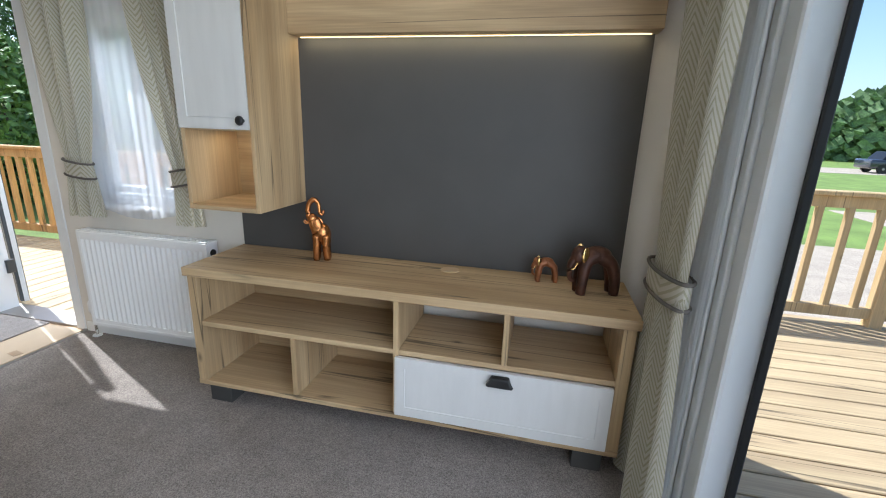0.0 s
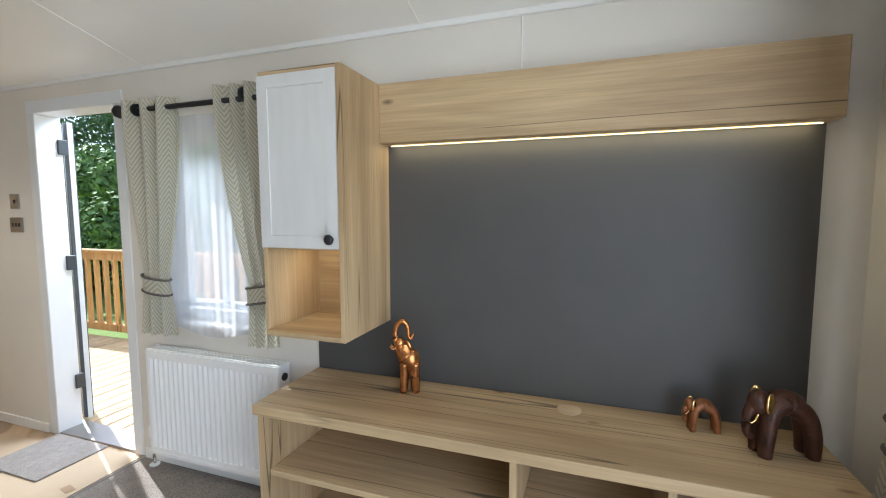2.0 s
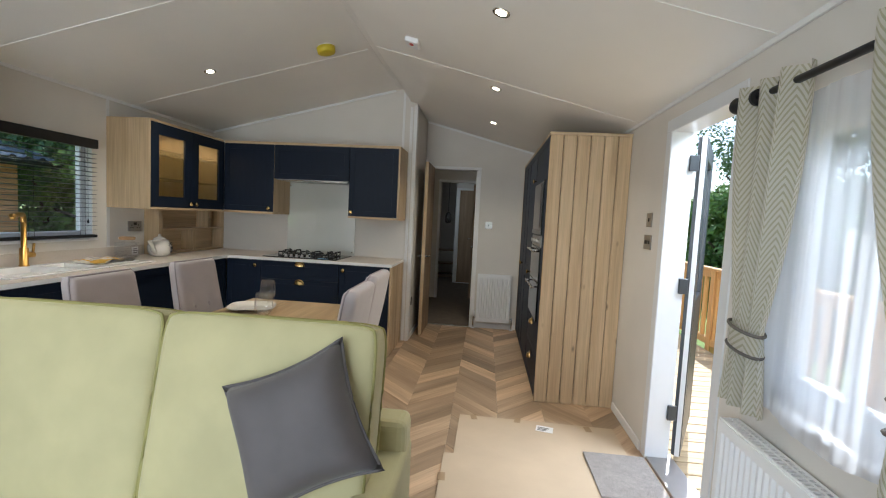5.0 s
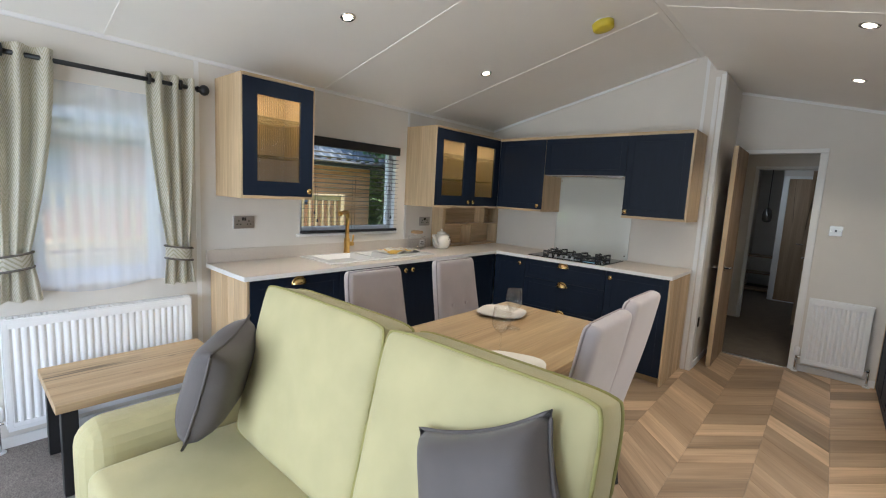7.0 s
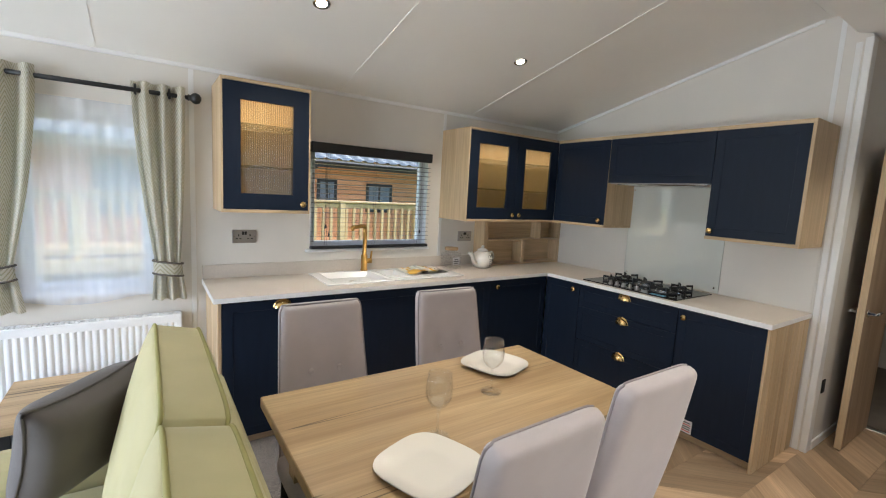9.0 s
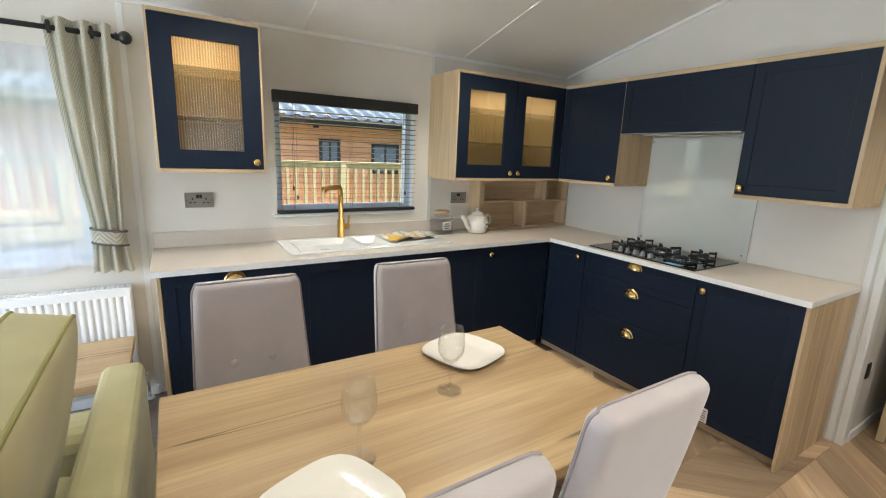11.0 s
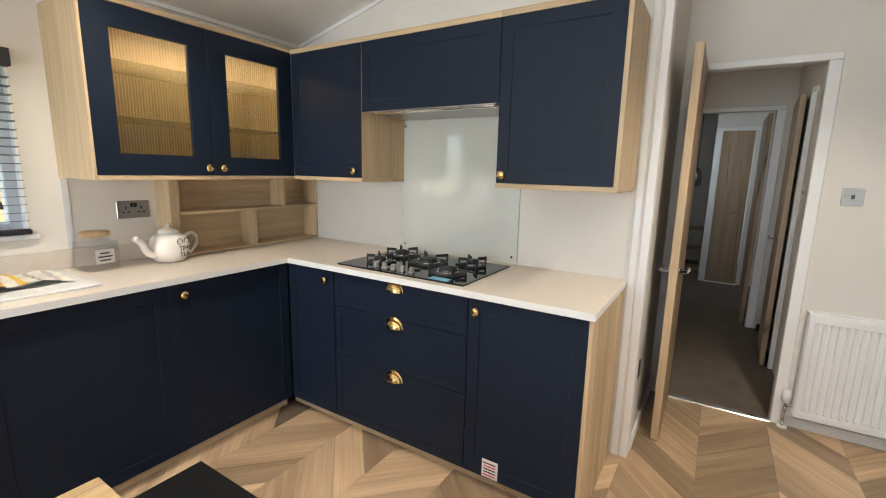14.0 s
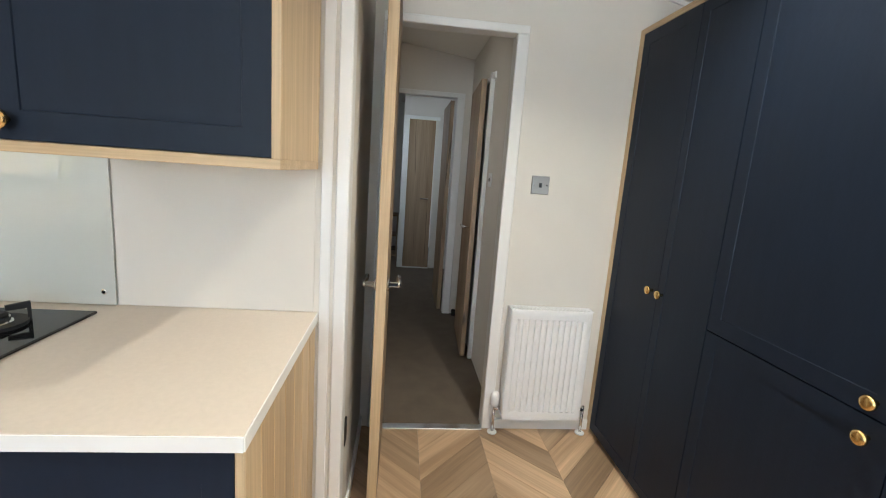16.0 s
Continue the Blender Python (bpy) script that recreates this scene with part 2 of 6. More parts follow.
wall_paint = mat("wall_paint", (0.70, 0.66, 0.60), 0.55, var=0.03, scale=3, bump=0.12, bump_scale=260)
ceiling_paint = mat("ceiling_paint", (0.87, 0.845, 0.79), 0.4, var=0.02, scale=2, bump=0.05, bump_scale=120)
white_gloss = mat("white_gloss", (0.80, 0.79, 0.77), 0.32, var=0.015)
white_plastic = mat("white_plastic", (0.82, 0.82, 0.82), 0.35, var=0.01)
upvc = mat("upvc", (0.72, 0.73, 0.74), 0.3, var=0.02)
grey_frame = mat("grey_frame", (0.045, 0.05, 0.055), 0.4, var=0.05)
gasket = mat("gasket", (0.02, 0.02, 0.022), 0.6)
dark_panel = mat("dark_panel", (0.070, 0.068, 0.067), 0.5, var=0.05, scale=5, bump=0.06, bump_scale=500)
navy = mat("navy", (0.0085, 0.0145, 0.029), 0.5, var=0.08, scale=40, bump=0.1, bump_scale=90, stretch=(1, 1, 0.15), spec=0.22)
white_door = mat("white_door", (0.62, 0.61, 0.595), 0.45, var=0.03, scale=30, bump=0.06, bump_scale=80, stretch=(1, 1, 0.15))
black = mat("black", (0.012, 0.012, 0.013), 0.45)
black_gloss = mat("black_gloss", (0.008, 0.008, 0.009), 0.06, var=0.02)
cast_iron = mat("cast_iron", (0.014, 0.014, 0.015), 0.6, bump=0.2, bump_scale=300)
brass = mat("brass", (0.72, 0.50, 0.20), 0.22, 1.0, var=0.05)
brushed_gold = mat("brushed_gold", (0.60, 0.36, 0.10), 0.33, 1.0, var=0.08, scale=60)
chrome = mat("chrome", (0.75, 0.74, 0.72), 0.15, 1.0, var=0.03)
steel = mat("steel", (0.42, 0.40, 0.38), 0.35, 1.0, var=0.05)
worktop_mat = mat("worktop_mat", (0.60, 0.53, 0.455), 0.4, var=0.03, scale=90, fine=0.05, bump_scale=700)
sink_white = mat("sink_white", (0.80, 0.79, 0.77), 0.2, var=0.01)
ceramic = mat("ceramic", (0.78, 0.73, 0.65), 0.12, var=0.015, coat=0.5)
ink = mat("ink", (0.05, 0.045, 0.04), 0.5)
carpet = mat("carpet", (0.235, 0.205, 0.185), 0.95, var=0.10, scale=9, bump=1.0, bump_scale=230, fine=0.5)
hall_carpet = mat("hall_carpet", (0.15, 0.12, 0.09), 0.95, var=0.10, scale=9, bump=0.8, bump_scale=420, fine=0.25)
mat_grey = mat("mat_grey", (0.30, 0.27, 0.25), 0.95, var=0.12, scale=30, bump=0.9, bump_scale=400, fine=0.35)
cardboard = mat("cardboard", (0.50, 0.39, 0.27), 0.75, var=0.05, scale=4, bump=0.08, bump_scale=60)
tape = mat("tape", (0.33, 0.22, 0.12), 0.35)
lime = mat("lime", (0.43, 0.385, 0.20), 0.75, var=0.07, scale=7, bump=0.25, bump_scale=700, sheen=0.15)
lime_piping = mat("lime_piping", (0.27, 0.245, 0.08), 0.7)
grey_velvet = mat("grey_velvet", (0.085, 0.073, 0.070), 0.7, var=0.14, scale=8, bump=0.2, bump_scale=600, sheen=0.15)
grey_piping = mat("grey_piping", (0.10, 0.088, 0.085), 0.7)
chair_cloth = mat("chair_cloth", (0.44, 0.385, 0.375), 0.8, var=0.05, scale=9, bump=0.2, bump_scale=700, sheen=0.35)
chair_seam = mat("chair_seam", (0.30, 0.26, 0.26), 0.8)
curtain_cloth = zigzag("curtain_cloth", (0.66, 0.63, 0.55), (0.48, 0.45, 0.32))
tie_cloth = mat("tie_cloth", (0.12, 0.105, 0.09), 0.8)
net_cloth = sheer("net_cloth", (0.90, 0.92, 0.97), 0.40)
copper = mat("copper", (0.50, 0.21, 0.07), 0.25, 0.9, var=0.5, scale=14)
dark_bronze = mat("dark_bronze", (0.075, 0.03, 0.018), 0.45, 0.3, var=0.5, scale=18, bump=0.5, bump_scale=120)
red_bronze = mat("red_bronze", (0.30, 0.115, 0.045), 0.4, 0.5, var=0.4, scale=18, bump=0.3, bump_scale=120)
pane_glass = glass("pane_glass", (0.97, 0.985, 0.985), 0.05)
clear_glass = glass("clear_glass", (0.985, 0.99, 0.99), curved=True)
shelf_glass = glass("shelf_glass", (0.72, 0.74, 0.66), 0.15)
splash_glass = mat("splash_glass", (0.60, 0.605, 0.555), 0.02, var=0.01, coat=1.0, spec=0.8)
yellow_plastic = mat("yellow_plastic", (0.62, 0.50, 0.03), 0.4)
red_plastic = mat("red_plastic", (0.6, 0.06, 0.05), 0.4)
lamp_face = glow("lamp_face", (1.0, 0.86, 0.66), 5.0)
led = glow("led", (1.0, 0.74, 0.36), 1.6)
leaf = mat("leaf", (0.21, 0.32, 0.09), 0.6, var=0.35, scale=2.5, fine=0.3, bump_scale=9)
leaf_dark = mat("leaf_dark", (0.12, 0.195, 0.07), 0.65, var=0.35, scale=2.0, fine=0.3, bump_scale=7)
bark = mat("bark", (0.10, 0.07, 0.05), 0.9, var=0.3, scale=12, bump=0.8, bump_scale=40)
grass = mat("grass", (0.16, 0.235, 0.05), 0.9, var=0.25, scale=1.2, fine=0.35, bump_scale=60, bump=0.6)
gravel = mat("gravel", (0.40, 0.34, 0.27), 0.9, var=0.12, scale=4, fine=0.4, bump_scale=55, bump=1.0)
cladding = wood("cladding", (0.78, 0.43, 0.23), (0.68, 0.35, 0.17), 0, rough=0.6, tint=0.06, knots=False, cracks=False)
roof_tile = mat("roof_tile", (0.17, 0.18, 0.19), 0.6, var=0.12, scale=5)
car_paint = mat("car_paint", (0.03, 0.035, 0.05), 0.2, coat=1.0)
paper = mat("paper", (0.72, 0.70, 0.68), 0.6)
blue_label = mat("blue_label", (0.16, 0.42, 0.62), 0.4)
towel_cloth = mat("towel_cloth", (0.70, 0.66, 0.58), 0.9, bump=0.3, bump_scale=500)
towel_yellow = mat("towel_yellow", (0.66, 0.40, 0.06), 0.9, bump=0.3, bump_scale=500)
towel_grey = mat("towel_grey", (0.48, 0.44, 0.42), 0.9)
cork = mat("cork", (0.50, 0.33, 0.17), 0.8, var=0.2, scale=60)
black_slat = mat("black_slat", (0.035, 0.036, 0.04), 0.28)


def reeded(name):
    m = bpy.data.materials.new(name)
    m.use_nodes = True
    n, l = m.node_tree.nodes, m.node_tree.links
    n.remove(n["Principled BSDF"])
    t, g, mx, tc, w, bu, gl = (n.new("ShaderNode" + k) for k in ("BsdfTransparent", "BsdfGlossy", "MixShader", "TexCoord", "TexWave", "Bump", "BsdfTranslucent"))
    m2 = n.new("ShaderNodeMixShader")
    t.inputs[0].default_value = (0.93, 0.90, 0.82, 1)
    gl.inputs[0].default_value = (0.76, 0.66, 0.50, 1)
    g.inputs["Roughness"].default_value = 0.12
    w.inputs["Scale"].default_value, w.inputs["Distortion"].default_value = 26, 0
    bu.inputs["Strength"].default_value, bu.inputs["Distance"].default_value = 0.9, 0.004
    l.new(tc.outputs["Object"], w.inputs["Vector"]), l.new(w.outputs["Fac"], bu.inputs["Height"]), l.new(bu.outputs[0], g.inputs["Normal"])
    r = n.new("ShaderNodeMapRange")
    r.inputs["To Min"].default_value, r.inputs["To Max"].default_value = 0.05, 0.24
    l.new(w.outputs["Fac"], r.inputs["Value"]), l.new(r.outputs[0], m2.inputs[0])
    l.new(t.outputs[0], m2.inputs[1]), l.new(gl.outputs[0], m2.inputs[2])
    mx.inputs[0].default_value = 0.03
    l.new(m2.outputs[0], mx.inputs[1]), l.new(g.outputs[0], mx.inputs[2])
    l.new(mx.outputs[0], n["Material Output"].inputs["Surface"])
    return m


reeded_glass = reeded("reeded_glass")

# ---- builders ----
ORG = {}


def thing(name, at, label, category, group="", kind=""):
    e = new(name)
    e.empty_display_size = 0.1
    e.location = at
    ORG[e] = Vector(at)
    return tagged(e, label, category, group, kind)


def local_thing(name, label, category, group=""):
    e = new(name)
    e.empty_display_size = 0.1
    ORG[e] = Vector((0, 0, 0))
    return tagged(e, label, category, group)


def mesh_of(name, bm, material, smooth=False):
    me = bpy.data.meshes.new(name)
    bm.normal_update()
    bm.to_mesh(me)
    bm.free()
    me.materials.append(material)
    if smooth:
        for p in me.polygons:
            p.use_smooth = True
    return me


def part(name, bm, material, parent, label="", smooth=False):
    o = ORG[parent]
    bm.transform(Matrix.Translation(-o))
    ob = new(name, mesh_of(name, bm, material, smooth))
    ob.parent = parent
    ORG[ob] = o
    if label:
        ob["label"] = label
    return ob


def single(name, bm, material, label, category, kind="", smooth=False, group=""):
    ob = new(name, mesh_of(name, bm, material, smooth))
    ORG[ob] = Vector((0, 0, 0))
    return tagged(ob, label, category, group, kind)


def box(x0, x1, y0, y1, z0, z1, bevel=0.002, seg=1, bm=None):
    x0, x1, y0, y1, z0, z1 = min(x0, x1), max(x0, x1), min(y0, y1), max(y0, y1), min(z0, z1), max(z0, z1)
    b = bmesh.new()
    bmesh.ops.create_cube(b, size=1)
    b.transform(Matrix.Translation(((x0 + x1) / 2, (y0 + y1) / 2, (z0 + z1) / 2)) @ Matrix.Diagonal((x1 - x0, y1 - y0, z1 - z0, 1)))
    if bevel:
        bevel = min(bevel, 0.45 * min(x1 - x0, y1 - y0, z1 - z0))
        bmesh.ops.bevel(b, geom=b.edges[:], offset=bevel, segments=seg, affect="EDGES", profile=0.5)
    return joined(bm, b) if bm is not None else b


def joined(*bms):
    """All into the first."""
    first = bms[0]
    for b in bms[1:]:
        me = bpy.data.meshes.new("tmp")
        b.to_mesh(me)
        b.free()
        first.from_mesh(me)
        bpy.data.meshes.remove(me)
    return first


def turned(bm, m):
    bm.transform(m)
    return bm


def lathe(profile, at=(0, 0, 0), seg=20, m=None):
    """Turned round z from (radius, height) pairs."""
    b = bmesh.new()
    rings = []
    for r, z in profile:
        rings.append([b.verts.new((max(r, 1e-4) * math.cos(2 * math.pi * k / seg), max(r, 1e-4) * math.sin(2 * math.pi * k / seg), z)) for k in range(seg)])
    for a, c in zip(rings, rings[1:]):
        for k in range(seg):
            b.faces.new((a[k], a[(k + 1) % seg], c[(k + 1) % seg], c[k]))
    b.faces.new(rings[0][::-1])
    b.faces.new(rings[-1])
    if m is not None:
        b.transform(m)
    b.transform(Matrix.Translation(at))
    return b


def tube(points, r, seg=8, radii=None):
    b = bmesh.new()
    pts = [Vector(p) for p in points]
    rings = []
    for k, p in enumerate(pts):
        d = (pts[min(k + 1, len(pts) - 1)] - pts[max(k - 1, 0)]).normalized()
        q = d.to_track_quat("Z", "Y")
        rr = radii[k] if radii else r
        rings.append([b.verts.new(p + q @ Vector((rr * math.cos(2 * math.pi * j / seg), rr * math.sin(2 * math.pi * j / seg), 0))) for j in range(seg)])
    for a, c in zip(rings, rings[1:]):
        for j in range(seg):
            b.faces.new((a[j], a[(j + 1) % seg], c[(j + 1) % seg], c[j]))
    b.faces.new(rings[0][::-1])
    b.faces.new(rings[-1])
    return b


def arc(points, steps=6):
    """A smooth line through the points."""
    p = [Vector(q) for q in points]
    p = [2 * p[0] - p[1]] + p + [2 * p[-1] - p[-2]]
    out = []
    for k in range(1, len(p) - 2):
        for s in range(steps):
            t = s / steps
            out.append(0.5 * (2 * p[k] + (p[k + 1] - p[k - 1]) * t + (2 * p[k - 1] - 5 * p[k] + 4 * p[k + 1] - p[k + 2]) * t * t + (3 * p[k] - p[k - 1] - 3 * p[k + 1] + p[k + 2]) * t ** 3))
    out.append(p[-2])
    return out


def ball(at, rx, ry, rz, seg=14):
    b = bmesh.new()
    bmesh.ops.create_uvsphere(b, u_segments=seg, v_segments=seg // 2 + 2, radius=1)
    b.transform(Matrix.Translation(at) @ Matrix.Diagonal((rx, ry, rz, 1)))
    return b


def sheet(fn, nu, nv, uv=None, thick=0.0):
    b = bmesh.new()
    lay = b.loops.layers.uv.new("UVMap")
    g = [[b.verts.new(fn(i / nu, j / nv)) for j in range(nv + 1)] for i in range(nu + 1)]
    for i in range(nu):
        for j in range(nv):
            f = b.faces.new((g[i][j], g[i + 1][j], g[i + 1][j + 1], g[i][j + 1]))
            if uv:
                for lp, (a, c) in zip(f.loops, ((i, j), (i + 1, j), (i + 1, j + 1), (i, j + 1))):
                    lp[lay].uv = uv(a / nu, c / nv)
    return b


def pillow(w, h, d, pinch=0.06, n=14):
    """A stuffed square in the xz plane, d thick along y, its corners drawn out."""
    b = bmesh.new()
    for side in (1, -1):
        g = []
        for i in range(n + 1):
            row = []
            for j in range(n + 1):
                u, v = 2 * i / n - 1, 2 * j / n - 1
                puff = (max(0.0, 1 - u ** 4) * max(0.0, 1 - v ** 4)) ** 0.5
                sx = 1 - pinch * (1 - v * v) * abs(u) ** 3
                sz = 1 - pinch * (1 - u * u) * abs(v) ** 3
                row.append(b.verts.new((u * sx * w / 2, side * d / 2 * puff, v * sz * h / 2)))
            g.append(row)
        for i in range(n):
            for j in range(n):
                q = (g[i][j], g[i + 1][j], g[i + 1][j + 1], g[i][j + 1])
                b.faces.new(q if side < 0 else q[::-1])
    bmesh.ops.remove_doubles(b, verts=b.verts[:], dist=1e-4)
    return b


def pillow_rim(w, h, pinch, r, n=14):
    pts = []
    for k in range(4 * n + 1):
        s, t = divmod(k % (4 * n), n)
        q = 2 * t / n - 1
        u, v = ((q, -1), (1, q), (-q, 1), (-1, -q))[s]
        pts.append((u * (1 - pinch * (1 - v * v) * abs(u) ** 3) * w / 2, 0, v * (1 - pinch * (1 - u * u) * abs(v) ** 3) * h / 2))
    return tube(pts, r, 5)


def ring_frame(x0, x1, y0, y1, z0, z1, rail):
    """One square-cut frame in the xz plane, all four rails in a single closed piece."""
    b = bmesh.new()
    loops = []
    for y in (y0, y1):
        for d in (0.0, rail):
            loops.append([b.verts.new(p) for p in ((x0 + d, y, z0 + d), (x1 - d, y, z0 + d), (x1 - d, y, z1 - d), (x0 + d, y, z1 - d))])
    fo, fi, bo, bi = loops
    for k in range(4):
        j = (k + 1) % 4
        for q in ((fo[k], fo[j], fi[j], fi[k]), (bo[j], bo[k], bi[k], bi[j]), (fo[j], fo[k], bo[k], bo[j]), (fi[k], fi[j], bi[j], bi[k])):
            b.faces.new(q)
    bmesh.ops.recalc_face_normals(b, faces=b.faces[:])
    bmesh.ops.bevel(b, geom=b.edges[:], offset=0.001, segments=1, affect="EDGES")
    return b


def shaker(w, h, t=0.02, rail=0.075, depth=0.004):
    """A framed door in the xz plane, front at y=0 facing -y, lower left at the origin."""
    b = box(0, w, 0, t, 0, h, 0)
    front = min(b.faces, key=lambda f: f.calc_center_median().y)
    bmesh.ops.inset_region(b, faces=[front], thickness=rail, depth=0)
    lip = bmesh.ops.inset_region(b, faces=[front], thickness=0.002, depth=0)
    for v in front.verts:
        v.co.y += depth
    outer = [e for e in b.edges if all(v.co.x in (0, w) or v.co.z in (0, h) for v in e.verts) and all(abs(v.co.y) < 1e-6 for v in e.verts)]
    bmesh.ops.bevel(b, geom=outer, offset=0.0012, segments=1, affect="EDGES")
    return b


def knob(parent, m, material, r=0.0185):
    prof = [(0.006, 0), (0.006, 0.012), (0.009, 0.016), (r, 0.021), (r * 1.02, 0.026), (r * 0.8, 0.031), (r * 0.4, 0.033)]
    return part("knob", turned(lathe(prof, seg=16), m), material, parent, smooth=True)


def cup_pull(parent, m, material, w=0.098):
    """Half-dome pull, in the xz plane, bulging to -y, open below."""
    def fn(u, v):
        a, c = math.pi * u, math.pi / 2 * v
        return Vector((-w / 2 * math.cos(a) * math.cos(c * 0.96), -0.028 * math.sin(c) - 0.002, 0.04 * math.sin(a) * math.cos(c * 0.96)))
    b = sheet(fn, 14, 6)
    flange = lathe([(w / 2 + 0.004, 0), (w / 2 + 0.004, 0.002)], seg=24, m=Matrix.Rotation(radians(90), 4, "X"))
    bmesh.ops.bisect_plane(flange, geom=flange.verts[:] + flange.edges[:] + flange.faces[:], plane_co=(0, 0, 0), plane_no=(0, 0, -1), clear_outer=True)
    return part("cup_handle", turned(joined(b, flange), m), material, parent, smooth=True)


# turns that bring "front faces -y" to each wall's front
FACE_S, FACE_N, FACE_E = pose(0, 0, 0), pose(0, 0, 0, 0, 0, 180), pose(0, 0, 0, 0, 0, 90)
UP_TO_MINUS_Y = Matrix.Rotation(radians(90), 4, "X")


def at_face(x, y, z, m):
    return Matrix.Translation((x, y, z)) @ m

# ---- structure ----
N, S, E_, K, D, PY = 1.65, -2.455, 1.10, -4.79, -5.625, -0.165
T = 0.10


def zs(y):
    return 2.20 + (y - S) * 0.241


def zn(y):
    return 2.085 + (N - y) * 0.262


def structure(name, bm, material, label, category):
    return single(name, bm, material, label, category, "structure")


def wall_y(y0, y1, xa, xb, top, openings):
    """Wall along x with openings (x0, x1, z0, z1)."""
    b = bmesh.new()
    x = xa
    for o in sorted(openings):
        box(x, o[0], y0, y1, 0, top, 0, bm=b)
        if o[2] > 0:
            box(o[0], o[1], y0, y1, 0, o[2], 0, bm=b)
        box(o[0], o[1], y0, y1, o[3], top, 0, bm=b)
        x = o[1]
    box(x, xb, y0, y1, 0, top, 0, bm=b)
    return b


DOOR = (-2.79, -2.04, 0.0, 1.97)
WIN_N = (-1.78, -1.14, 0.80, 1.80)
WIN_S = (-1.36, -0.78, 0.86, 1.86)
WIN_K = (-3.28, -2.30, 1.075, 1.83)
wall_n = structure("wall_north", wall_y(N, N + T, D - 0.1, E_ + T, 2.22, [DOOR, WIN_N]), wall_paint, "pale greige papered side wall with entrance", "wall")
wall_s = structure("wall_south", wall_y(S - T, S, D - 0.1, E_ + T, 2.30, [WIN_S, WIN_K]), wall_paint, "pale greige papered kitchen side wall", "wall")


def prism_x(outline, x0, x1):
    b = bmesh.new()
    a = [b.verts.new((x0, y, z)) for y, z in outline]
    c = [b.verts.new((x1, y, z)) for y, z in outline]
    b.faces.new(a), b.faces.new(c[::-1])
    for k in range(len(a)):
        j = (k + 1) % len(a)
        b.faces.new((a[j], a[k], c[k], c[j]))
    bmesh.ops.recalc_face_normals(b, faces=b.faces[:])
    return b


structure("wall_hob", prism_x([(S, 0), (PY, 0), (PY, zn(PY) - 0.003), (-0.236, zn(-0.236)), (-0.239, 2.70), (-0.38, 2.70), (S, 2.20)], K - 0.06, K), wall_paint, "pale greige kitchen partition wall with gable top", "wall")
structure("wall_passage", box(D, K - 0.06, PY - 0.06, PY, 0, 2.56, 0), wall_paint, "short return wall beside the hall door", "wall")
HD = (-0.10, 0.49, 1.985)
b = prism_x([(PY, HD[2]), (N, HD[2]), (N, 2.085), (PY, zn(PY))], D - 0.06, D)
box(D - 0.06, D, PY, HD[0], 0, HD[2], 0, bm=b)
box(D - 0.06, D, HD[1], N, 0, HD[2], 0, bm=b)
structure("wall_hall_door", b, wall_paint, "pale greige end wall with hall doorway", "wall")
# east gable with the wide patio opening
b = box(E_, E_ + T, 1.0, N, 0, 2.1, 0)
box(E_, E_ + T, S, -2.0, 0, 2.1, 0, bm=b)
joined(b, prism_x([(S, 2.1), (N, 2.1), (N, 2.12), (-0.3, 2.75), (S, 2.22)], E_, E_ + T))
structure("wall_east", b, wall_paint, "gable wall round the patio doors", "wall")

b = prism_x([(S - T, zs(S - T)), (-0.38, 2.70), (-0.38, 2.80), (S - T, 2.4)], D - 0.1, E_ + T)
joined(b, prism_x([(-0.38, 2.70), (-0.236, 2.70), (-0.236, 2.80), (-0.38, 2.80)], D - 0.1, E_ + T))
joined(b, prism_x([(-0.236, zn(-0.236)), (N + T, zn(N + T)), (N + T, 2.4), (-0.236, 2.80)], D - 0.1, E_ + T))
for x in (-3.68, -2.5, -1.12, 0.25):
    joined(b, prism_x([(S, zs(S) - 0.004), (-0.385, zs(-0.385) - 0.004), (-0.385, zs(-0.385) + 0.002), (S, zs(S) + 0.002)], x - 0.012, x + 0.012))
for x in (-3.3, -1.85, -0.35):
    joined(b, prism_x([(-0.23, zn(-0.23) - 0.003), (N, zn(N) - 0.003), (N, zn(N) + 0.002), (-0.23, zn(-0.23) + 0.002)], x - 0.006, x + 0.006))
joined(b, prism_x([(-0.40, 2.692), (-0.365, 2.697), (-0.365, 2.705), (-0.40, 2.70)], K, E_))
structure("ceiling", b, ceiling_paint, "vaulted white panelled ceiling with thin joint strips", "ceiling")
# coving strips and wall joint strips
b = box(K, E_, S, S + 0.012, 2.18, 2.205, 0.003)
box(D, E_, N - 0.012, N, 2.065, 2.09, 0.003, bm=b)
for x in (-3.42, -1.575):
    box(x - 0.014, x + 0.014, S, S + 0.004, 0.0, 2.19, 0.001, bm=b)
for x in (0.05,):
    box(x - 0.003, x + 0.003, N - 0.003, N, 1.84, 2.08, 0.001, bm=b)
box(K, K + 0.004, -0.315, -0.29, 2.05, 2.68, 0.001, bm=b)
joined(b, prism_x([(-0.40, zs(-0.40) - 0.02), (-0.40, zs(-0.40)), (S, zs(S)), (S, zs(S) - 0.02)], K, K + 0.012))
joined(b, prism_x([(PY, zn(PY) - 0.022), (PY, zn(PY)), (N, zn(N)), (N, zn(N) - 0.022)], D, D + 0.012))
box(K - 0.075, K + 0.008, PY - 0.03, PY + 0.008, 0, 2.54, 0.004, bm=b)
box(K, K + 0.006, -0.235, -0.205, 0, 2.52, 0.002, bm=b)
structure("trim", b, white_gloss, "white plastic coving, joint strips and corner post", "trim")
